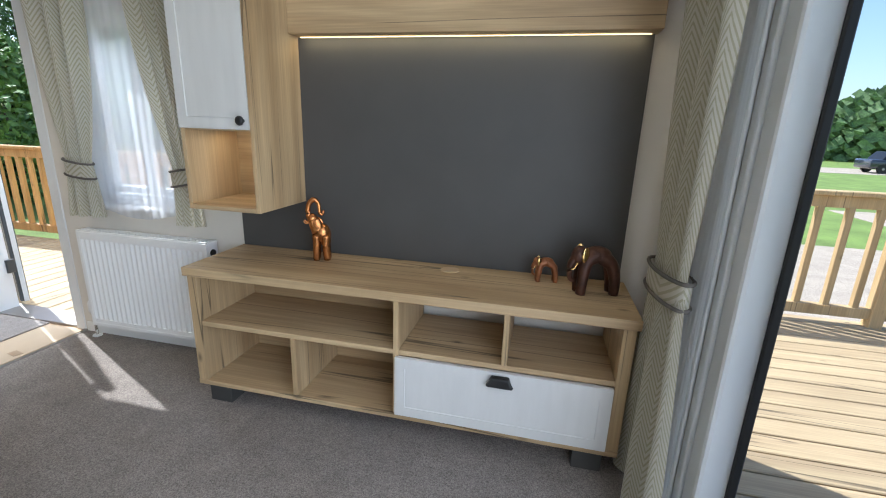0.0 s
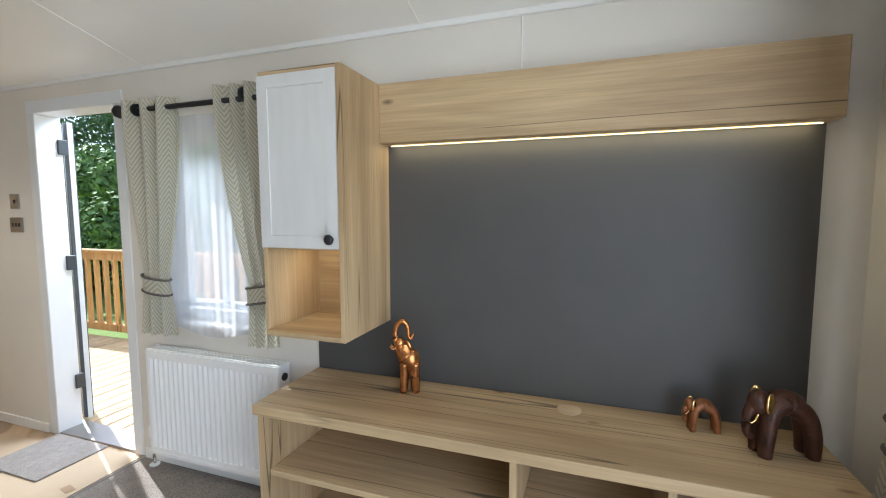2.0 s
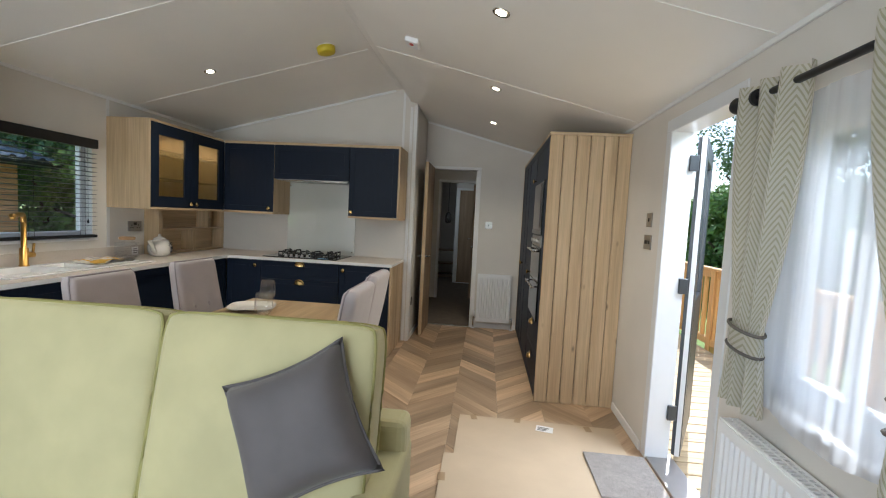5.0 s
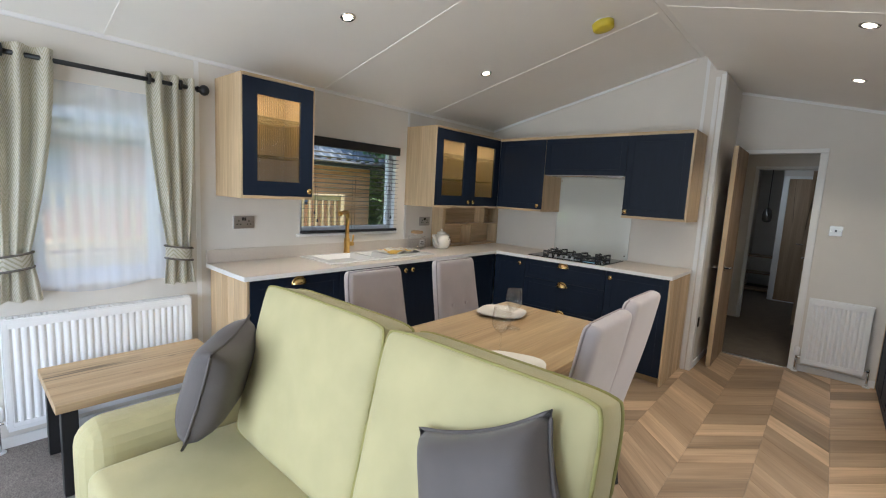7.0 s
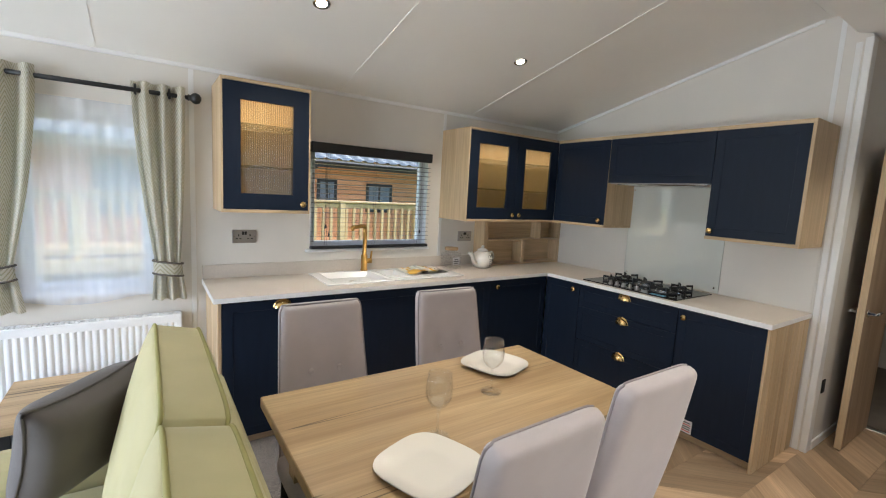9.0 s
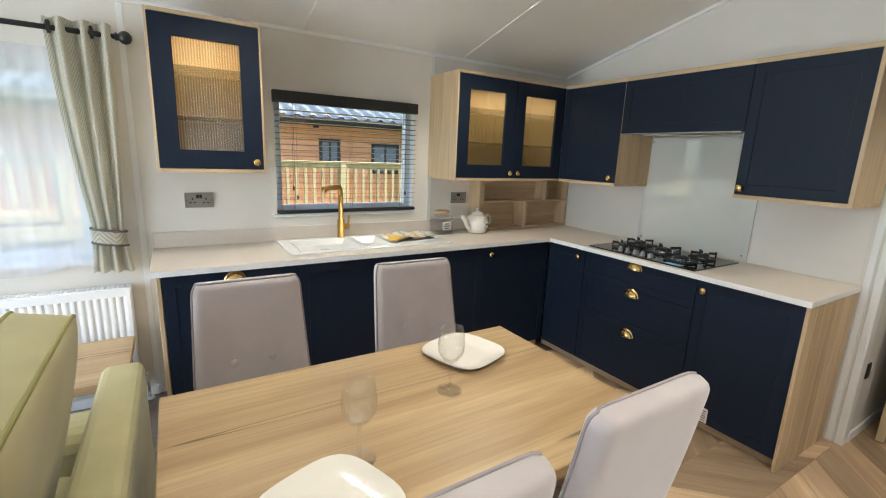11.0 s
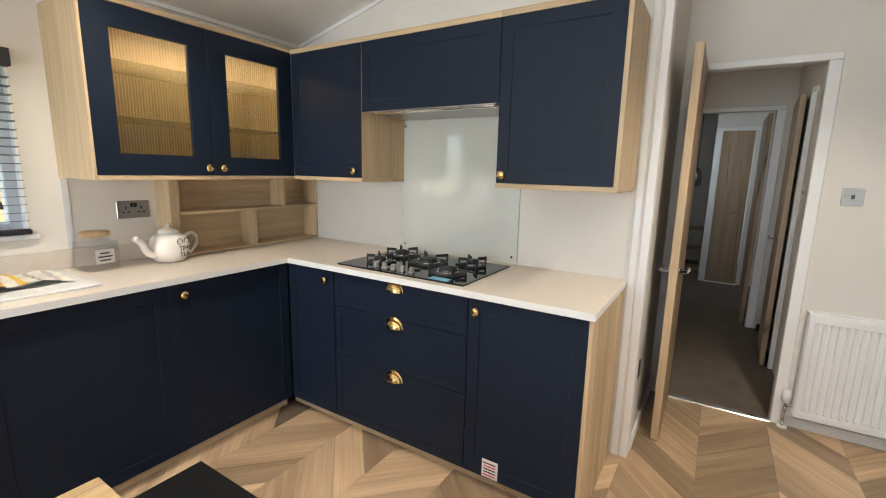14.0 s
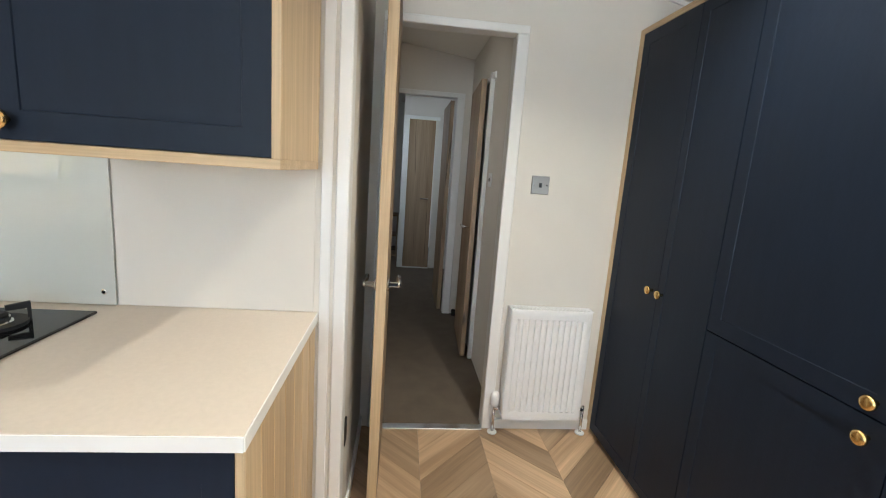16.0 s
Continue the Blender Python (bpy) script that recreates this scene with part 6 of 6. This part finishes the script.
def box_cushion(w, h, t, puff, n=20):
    """Upright box cushion in the xz plane: two puffed faces and a flat border between the seams."""
    b_ = bmesh.new()

    def spot(u, v):
        r = 0.12
        k = 1 - r * 0.35 * (abs(u) ** 8) * (abs(v) ** 8)
        return u * k * w / 2, v * k * h / 2
    rims = []
    for side in (1, -1):
        g = []
        for i_ in range(n + 1):
            row = []
            for j_ in range(n + 1):
                u, v = math.sin(math.pi / 2 * (2 * i_ / n - 1)), math.sin(math.pi / 2 * (2 * j_ / n - 1))
                x_, z_ = spot(u, v)
                d_ = (max(0.0, 1 - u ** 4) * max(0.0, 1 - v ** 4)) ** 0.5
                row.append(b_.verts.new((x_, side * (t / 2 + puff * d_ + 0.004 * d_ * math.sin(7 * u + 3 * v)), z_)))
            g.append(row)
        for i_ in range(n):
            for j_ in range(n):
                q_ = (g[i_][j_], g[i_ + 1][j_], g[i_ + 1][j_ + 1], g[i_][j_ + 1])
                b_.faces.new(q_ if side < 0 else q_[::-1])
        rims.append([g[k][0] for k in range(n)] + [g[n][k] for k in range(n)] + [g[n - k][n] for k in range(n)] + [g[0][n - k] for k in range(n)])
    a_, c_ = rims
    for k in range(len(a_)):
        m_ = (k + 1) % len(a_)
        b_.faces.new((a_[k], a_[m_], c_[m_], c_[k]))
    bmesh.ops.recalc_face_normals(b_, faces=b_.faces[:])
    seams = [[tuple(v_.co) for v_ in r_] + [tuple(r_[0].co)] for r_ in rims]
    return b_, seams


for y0, y1 in ((-1.065, -0.328), (-0.322, 0.335)):
    c, seams = box_cushion(y1 - y0, 0.60, 0.13, 0.038)
    m = Matrix.Translation((-1.346, (y0 + y1) / 2, 0.735)) @ Matrix.Rotation(radians(-13), 4, "Y") @ pose(0, 0, 0, 0, 0, 90)
    bc = part("back_cushion", turned(c, m), lime, so, smooth=True)
    for sm in seams:
        part("piping", turned(tube(sm, 0.0055, 6), m), lime_piping, bc, smooth=True)
for x in (-1.55, -0.86):
    for y in (-1.32, 0.34):
        part("foot", lathe([(0.025, 0.003), (0.03, 0.06)], (x, y, 0), 12), black, so)


def scatter(place, label, w=0.37):
    c = local_thing("scatter_cushion", label, "cushion", "grey scatter cushions")
    part("cover", pillow(w, w, 0.18, 0.13, 18), grey_velvet, c, smooth=True)
    part("piping", pillow_rim(w + 0.004, w + 0.004, 0.13, 0.005, 18), grey_piping, c, smooth=True)
    c.matrix_basis = place
    return c


scatter(Matrix.Translation((-1.21, 0.165, 0.79)) @ pose(0, 0, 0, 0, 0, 88) @ pose(0, 0, 0, -20, 0, 0) @ pose(0, 0, 0, 0, -27, 0), "taupe-grey velvet cushion tipped on a corner of the sofa", 0.355)
scatter(Matrix.Translation((-1.14, -1.03, 0.715)) @ pose(0, 0, 0, 0, 0, 48) @ pose(0, 0, 0, -17, 0, 0) @ pose(0, 0, 0, 0, 4, 0), "grey velvet cushion leaning at the sofa arm")

cf = thing("side_table", (-1.25, -2.0, 0), "low oak side table in front of radiator", "table")
part("tabletop", box(-1.50, -0.75, -2.30, -1.76, 0.41, 0.45, 0.002), oak[0], cf)
for x in (-1.48, -0.83):
    for y in (-2.28, -1.84):
        part("leg", box(x, x + 0.06, y, y + 0.06, 0.003, 0.41, 0.002), black, cf)

# ---- floor covers by the entrance ----
cb = thing("cardboard_sheet", (-2.5, 1.05, 0), "brown cardboard sheets taped over the entrance floor", "cardboard")
part("sheet", box(-2.56, -2.01, 0.46, 1.62, 0.008, 0.013, 0.001), cardboard, cb)
part("sheet", turned(box(-3.09, -2.565, 0.47, 1.50, 0.003, 0.008, 0.001), pose(0, 0.02, 0, 0, 0, -0.6)), cardboard, cb)
for x, y, a in ((-3.06, 0.62, 10), (-3.07, 0.92, -8), (-2.32, 0.47, 3), (-2.06, 0.95, 8), (-2.07, 1.3, -12), (-3.03, 1.38, 5), (-2.05, 0.55, 30)):
    part("tape", turned(box(-0.035, 0.035, -0.02, 0.02, 0.0, 0.0012, 0), pose(x, y, 0.0135 if x > -2.55 else 0.0088, 0, 0, a)), tape, cb, "strip of brown parcel tape")
lbx = part("shipping_label", turned(box(-0.055, 0.055, -0.04, 0.04, 0, 0.001, 0), pose(-2.975, 1.09, 0.0088, 0, 0, 78)), paper, cb, "white printed label")
for k in range(3):
    part("print_bar", turned(box(-0.045, 0.01 + 0.01 * k, -0.028 + k * 0.018, -0.018 + k * 0.018, 0.001, 0.0016, 0), pose(-2.975, 1.09, 0.0088, 0, 0, 78)), ink, lbx)
dm = thing("doormat", (-2.49, 1.49, 0.013), "grey looped pile doormat lying on cardboard", "doormat")
part("mat_body", box(-2.71, -2.28, 1.28, 1.63, 0.0135, 0.024, 0.003), mat_grey, dm)


# ---- ceiling fittings ----
def downlight(x, y, south):
    z, a = (zs(y), 13.5) if south else (zn(y), -14.7)
    d = local_thing("downlight", "round chrome recessed ceiling spotlight, lit", "ceiling light", "ceiling spotlights")
    part("bezel", lathe([(0.028, -0.002), (0.042, -0.006), (0.044, 0.0), (0.028, 0.004)], seg=24), chrome, d, smooth=True)
    part("lens", lathe([(0.027, -0.006), (0.027, -0.003)], seg=20), lamp_face, d, "glowing warm lens")
    d.matrix_basis = pose(x, y, z - 0.002, a, 0, 0)


for x in (-2.26, -3.46, -4.61):
    downlight(x, 0.645, False)
for x in (-2.07, -3.40):
    downlight(x, -1.57, True)
sd = local_thing("smoke_alarm", "smoke alarm under a yellow dust cover", "smoke alarm")
part("base", lathe([(0.06, -0.012), (0.06, 0.0)], seg=26), white_plastic, sd)
part("dust_cover", lathe([(0.05, -0.055), (0.066, -0.05), (0.07, -0.012), (0.066, -0.010)], seg=26), yellow_plastic, sd, "yellow plastic cover", smooth=True)
sd.matrix_basis = pose(-3.45, -0.67, zs(-0.67), 13.5)
ca = local_thing("ceiling_alarm", "white rectangular alarm with red test button", "alarm")
part("case", box(-0.06, 0.06, -0.045, 0.045, -0.032, 0.0, 0.008, 2), white_plastic, ca)
part("test_button", lathe([(0.014, -0.036), (0.014, -0.03)], (0.02, 0, 0), 14), red_plastic, ca)
ca.matrix_basis = pose(-2.97, 0.10, zn(0.10), -14.7)


# ---- outdoors ----
DZ, GZ = -0.06, -0.72
b = bmesh.new()
bmesh.ops.create_grid(b, x_segments=8, y_segments=8, size=600)
b.transform(Matrix.Translation((0, 0, GZ)))
structure("ground", b, grass, "mown grass ground", "ground")
b = box(9, 16, -30, 12, GZ - 0.05, GZ + 0.012, 0)
box(9, 24, 12, 15, GZ - 0.05, GZ + 0.012, 0, bm=b)
structure("path", b, gravel, "pale gravel drive", "path")
structure("path", box(0.9, 14, 3.6, 9.5, GZ - 0.05, GZ + 0.010, 0), gravel, "pale gravel strip beside the deck", "path")
structure("path", box(2, 70, 34, 41, GZ - 0.05, GZ + 0.012, 0), gravel, "far gravel drive", "path")


def railing(name, x0, x1, y, z0, z1, step, wood_m, label, posts):
    f = thing(name, (x0, y, z0), label, "railing")
    part("top_rail", box(x0, x1, y - 0.05, y + 0.05, z1 - 0.035, z1, 0.006), wood_m, f)
    part("upper_rail", box(x0, x1, y - 0.02, y + 0.02, z1 - 0.12, z1 - 0.036, 0.004), wood_m, f)
    part("bottom_rail", box(x0, x1, y - 0.03, y + 0.03, z0 + 0.06, z0 + 0.14, 0.004), wood_m, f)
    first = None
    n = int((x1 - x0) / step)
    for k in range(n):
        if first is None:
            first = part("baluster", box(-0.022, 0.022, y - 0.022, y + 0.022, z0 + 0.1, z1 - 0.11, 0.003), wood_m, f)
            me = first.data
            me.transform(Matrix.Translation((x0, 0, 0)))
            o = first
        else:
            o = new("baluster", first.data)
            o.parent = f
        o.location.x = k * step + step / 2
    for x in posts:
        part("post", box(x - 0.045, x + 0.045, y - 0.045, y + 0.045, GZ, z1 - 0.036, 0.005), wood_m, f)
    return f


railing("deck_railing", -8.0, 0.9, 3.4, DZ, 0.93, 0.15, rail_wood, "orange-stained timber deck railing", (-7.9, -5.6, -3.4, -1.2, 0.85))
railing("deck_railing", 0.96, 5.2, 3.4, DZ, 0.93, 0.19, rail_pale, "pale timber deck railing", (1.02, 3.1, 5.1))


def tree_mesh(seed, h, r, n, low):
    rnd = random.Random(seed)
    b_ = bmesh.new()
    blobs = []
    for k in range(26):
        z = low + (h - low) * rnd.random()
        rr = r * (0.35 + 0.75 * math.sin(math.pi * min(0.97, (z - low) / (h - low) * 0.8 + 0.16)))
        a = rnd.uniform(0, 2 * math.pi)
        d = rr * rnd.uniform(0.3, 0.9)
        blobs.append((Vector((d * math.cos(a), d * math.sin(a), z)), rnd.uniform(0.22, 0.42) * r))
    verts, faces = [], []
    for k in range(n):
        c, br = rnd.choice(blobs)
        v = Vector((rnd.gauss(0, 1), rnd.gauss(0, 1), rnd.gauss(0, 1))).normalized() * br * rnd.uniform(0.6, 1.12)
        p = c + v
        nrm = (v.normalized() + Vector((rnd.gauss(0, 0.5), rnd.gauss(0, 0.5), rnd.gauss(0, 0.5) + 0.3))).normalized()
        q = nrm.to_track_quat("Z", "Y")
        s_, tw_ = rnd.uniform(0.05, 0.13), rnd.uniform(0, 6.28)
        i0 = len(verts)
        for dx, dy, dz in ((-1, 0, 0), (0, -0.5, 0.15), (1, 0, 0), (0, 0.5, 0.15)):
            w_ = Vector((dx * math.cos(tw_) - dy * math.sin(tw_), dx * math.sin(tw_) + dy * math.cos(tw_), dz)) * s_
            verts.append(p + q @ w_)
        faces.append((i0, i0 + 1, i0 + 2, i0 + 3))
    me = bpy.data.meshes.new("crown")
    me.from_pydata([tuple(v) for v in verts], [], faces)
    return me


def tree(name, label, seed, h, r, n, low, material):
    t_ = local_thing(name, label, "tree" if name == "tree" else "bush", "hedgerow")
    trunk = tube(arc([(0, 0, 0), (0.06, 0.02, h * 0.3), (-0.04, 0.05, h * 0.65)], 5), 0.1, 9, None)
    for k, (a, z0) in enumerate(((0.3, 0.25), (2.2, 0.33), (4.1, 0.4), (5.3, 0.5))):
        joined(trunk, tube(arc([(0, 0, h * z0), (0.4 * r * math.cos(a), 0.4 * r * math.sin(a), h * (z0 + 0.14)), (0.75 * r * math.cos(a), 0.75 * r * math.sin(a), h * (z0 + 0.22))], 4), 0.035, 6))
    part("trunk", trunk, bark, t_, smooth=True)
    me = tree_mesh(seed, h, r, n, low)
    me.materials.append(material)
    c = new("crown", me)
    c.parent = t_
    return t_


tree_a = tree("tree", "tall dark green broadleaf tree in the hedgerow", 3, 8.0, 2.6, 9000, 1.2, leaf_dark)
bush_a = tree("bush", "bright green leafy hedge bush", 5, 3.4, 1.7, 8000, 0.2, leaf)
tree_a.matrix_basis = pose(-9.0, 10.5, GZ)
bush_a.matrix_basis = pose(-6.0, 7.6, GZ)
rnd = random.Random(11)
for k in range(8):
    copy_thing(bush_a, pose(-16 + k * 2.0 + rnd.uniform(-0.4, 0.4), 7.6 + rnd.uniform(-0.3, 0.7) + (0.9 if k > 9 else 0), GZ - rnd.uniform(0, 0.5), 0, 0, rnd.uniform(0, 360)))
for k in range(7):
    copy_thing(tree_a, pose(-20 + k * 2.9 + rnd.uniform(-0.5, 0.5), 11.3 + rnd.uniform(-0.5, 1.5), GZ, 0, 0, rnd.uniform(0, 360)))
for x, y in ((-9.6, -8.5), (-11.5, -6.5), (-12.5, -10.0), (-10.5, -11.5), (-14.0, -8.0)):
    copy_thing(bush_a, pose(x + 0.8, y + 1.5, GZ, 0, 0, rnd.uniform(0, 360)))
    copy_thing(tree_a, pose(x - 1.0, y - 0.5, GZ, 0, 0, rnd.uniform(0, 360)))
# wood beyond the drive, past counting
verts, faces = [], []
for k in range(26000):
    a = rnd.uniform(-0.35, 1.5)
    d = 62 + rnd.random() * 10
    hgt = 6.0 + 1.8 * math.sin(a * 9) + 1.0 * math.sin(a * 31 + 1)
    z = GZ + hgt * rnd.random() ** 0.7
    p = Vector((d * math.cos(a), d * math.sin(a), z))
    s_ = rnd.uniform(0.25, 0.7)
    i0 = len(verts)
    for u_, v_ in ((-1, -0.3), (0, -1), (1, 0.2), (0.1, 1)):
        w_ = Vector((-math.sin(a) * u_ + rnd.gauss(0, 0.3), math.cos(a) * u_ + rnd.gauss(0, 0.3), v_)) * s_
        verts.append(tuple(p + w_))
    faces.append((i0, i0 + 1, i0 + 2, i0 + 3))
me = bpy.data.meshes.new("far_wood")
me.from_pydata(verts, [], faces)
me.materials.append(leaf_dark)
tagged(new("far_wood", me), "dense dark green wood beyond the drive", "woodland", kind="stuff")
car = thing("parked_car", (24.0, 36.4, GZ), "dark blue hatchback parked on the far drive", "car")
hull = box(22.0, 26.2, 35.5, 37.3, GZ + 0.3, GZ + 0.95, 0.15, 3)
part("body", hull, car_paint, car, smooth=True)
cab = box(22.7, 25.4, 35.6, 37.2, GZ + 0.93, GZ + 1.48, 0.02)
for v in cab.verts:
    if v.co.z > GZ + 1.3:
        v.co.x = 24.05 + (v.co.x - 24.05) * 0.72
        v.co.y = 36.4 + (v.co.y - 36.4) * 0.85
part("cabin", cab, black_gloss, car)
for x in (22.8, 25.4):
    for y in (35.55, 37.15):
        w_ = part("wheel", lathe([(0.2, 0), (0.32, 0.0), (0.32, 0.18), (0.2, 0.18)], (x, y + 0.09, GZ + 0.32), 20, UP_TO_MINUS_Y), black, car)
        part("rim", lathe([(0.19, 0.02), (0.19, 0.16), (0.05, 0.185)], (x, y + 0.09, GZ + 0.32), 16, UP_TO_MINUS_Y), steel, w_)

# neighbouring lodge
lg = thing("timber_lodge", (-1.5, -10, GZ), "orange timber-clad lodge with grey tiled roof", "house")
LX0, LX1, LY, LT = -7.6, 5.0, -8.2, 2.08
part("wall", joined(box(LX0, LX1, LY - 4, LY - 0.03, GZ + 0.3, LT, 0)), mat("lodge_dark", (0.30, 0.13, 0.05), 0.8), lg)
cl = part("cladding_board", box(LX0, LX1, LY - 0.03, LY, GZ + 0.30, GZ + 0.435, 0.006), cladding, lg)
for k in range(1, 18):
    o = new("cladding_board", cl.data)
    o.parent = lg
    o.location.z = k * 0.142
rf = bmesh.new()


def roof_fn(u, v):
    return Vector((LX0 - 0.4 + (LX1 - LX0 + 0.8) * u, LY + 0.45 - 2.9 * v, LT - 0.05 + 0.95 * v + 0.03 * math.sin(u * 12.7 / 0.25 * 2 * math.pi) + 0.05 * (1 - (v * 8) % 1.0)))


part("roof", sheet(roof_fn, 420, 40), roof_tile, lg)
part("fascia", box(LX0 - 0.4, LX1 + 0.4, LY + 0.40, LY + 0.43, LT - 0.16, LT - 0.02, 0.004), grey_frame, lg)
part("gutter", tube([(LX0 - 0.4, LY + 0.48, LT - 0.06), (LX1 + 0.4, LY + 0.48, LT - 0.06)], 0.05, 8), gasket, lg)
for x, w_, z0, z1 in ((-4.42, 0.42, 1.22, 1.70), (-5.60, 0.62, 1.04, 1.66), (-1.2, 1.1, 0.9, 1.85), (1.6, 1.2, 0.5, 1.85)):
    wd = part("window", joined(box(x - w_ / 2, x + w_ / 2, LY - 0.01, LY + 0.03, z0, z0 + 0.06), box(x - w_ / 2, x + w_ / 2, LY - 0.01, LY + 0.03, z1 - 0.06, z1), box(x - w_ / 2, x - w_ / 2 + 0.06, LY - 0.01, LY + 0.03, z0, z1), box(x + w_ / 2 - 0.06, x + w_ / 2, LY - 0.01, LY + 0.03, z0, z1), box(x - 0.02, x + 0.02, LY - 0.01, LY + 0.03, z0, z1)), grey_frame, lg)
    part("pane", box(x - w_ / 2 + 0.05, x + w_ / 2 - 0.05, LY, LY + 0.012, z0 + 0.05, z1 - 0.05, 0), mat("lodge_pane", (0.22, 0.27, 0.33), 0.05), wd)
part("wall_lamp", box(-4.2, -4.1, LY, LY + 0.08, 1.9, 1.97, 0.01), black, lg)
railing("lodge_railing", -5.6, 5.0, -6.5, 0.45, 1.32, 0.135, rail_pale, "pale timber railing of the lodge deck", (-5.55, -4.1, -2.4, -0.6, 1.2, 3.0, 4.9))
single("lodge_deck", box(-5.7, 5.0, -8.17, -6.4, 0.28, 0.45, 0.004), rail_pale, "timber deck in front of the lodge", "deck", "structure")
single("lodge_skirt", box(-5.7, 5.0, -6.52, -6.45, GZ, 0.28, 0.004), rail_pale, "timber skirt boards below the lodge deck", "skirt", "structure")

# ---- planks of deck and floor ----
dk = thing("deck", (-2, 2.6, DZ), "pale weathered timber decking boards", "deck", kind="structure")
first = part("deck_board", box(-0.066, 0.066, N + T + 0.10, 3.36, DZ - 0.028, DZ, 0.004), deck_wood, dk)
first.data.transform(Matrix.Translation((ORG[dk].x, 0, 0)))
for k in range(60):
    o = first if k == 0 else new("deck_board", first.data)
    o.parent = dk
    o.location.x = -7.9 - ORG[dk].x + k * 0.142
first2 = None
for k in range(45):
    y = -2.9 + k * 0.142
    if first2 is None:
        first2 = part("deck_board", box(E_ + 0.16, 5.15, y, y + 0.132, DZ - 0.028, DZ, 0.004), deck_wood_x, dk)
    else:
        o = new("deck_board", first2.data)
        o.parent = dk
        o.location.y = k * 0.142

pf = thing("plank_floor", (-3.8, -0.2, 0), "chevron laid oak-effect floor planks", "floor", kind="structure")
CW, SL, PW = 0.324, 1.03, 0.205
COLS = [0.138 + CW * k for k in range(-7, 6)]


def chevron_mesh(sgn):
    b_ = bmesh.new()
    g_ = 0.0012
    lo = [(-PW / 2 + g_, -CW / 2 + 0.0006), (PW / 2 - g_, -CW / 2 + 0.0006), (PW / 2 - g_, CW / 2 - 0.0006), (-PW / 2 + g_, CW / 2 - 0.0006)]
    pts = [(x + sgn * SL * y, y) for x, y in lo]
    top = [b_.verts.new((x, y, 0.0)) for x, y in pts]
    bot = [b_.verts.new((x, y, -0.010)) for x, y in pts]
    b_.faces.new(top)
    for k in range(4):
        b_.faces.new((top[k], bot[k], bot[(k + 1) % 4], top[(k + 1) % 4]))
    bmesh.ops.recalc_face_normals(b_, faces=b_.faces[:])
    # turn so that local x runs along the plank
    ang = math.atan2(1.0, sgn * SL)
    b_.transform(Matrix.Rotation(-ang, 4, "Z"))
    return mesh_of("plank", b_, floor_oak), ang


chev = {s_: chevron_mesh(s_) for s_ in (1, -1)}
for k, y0 in enumerate(COLS[:-1]):
    s_ = -1 if (k % 2 == 1) else 1
    yc = y0 + CW / 2
    if yc - CW / 2 > N or yc < -2.1:
        continue
    for j in range(20):
        xc = -5.69 + j * PW
        if (yc < -1.75 and xc < -4.2) or (xc < -4.95 and yc < -0.3):
            continue
        me, ang = chev[s_]
        o = new("plank", me)
        o.parent = pf
        o.matrix_basis = Matrix.Translation((xc + 3.8, yc + 0.2, 0)) @ Matrix.Rotation(ang, 4, "Z")
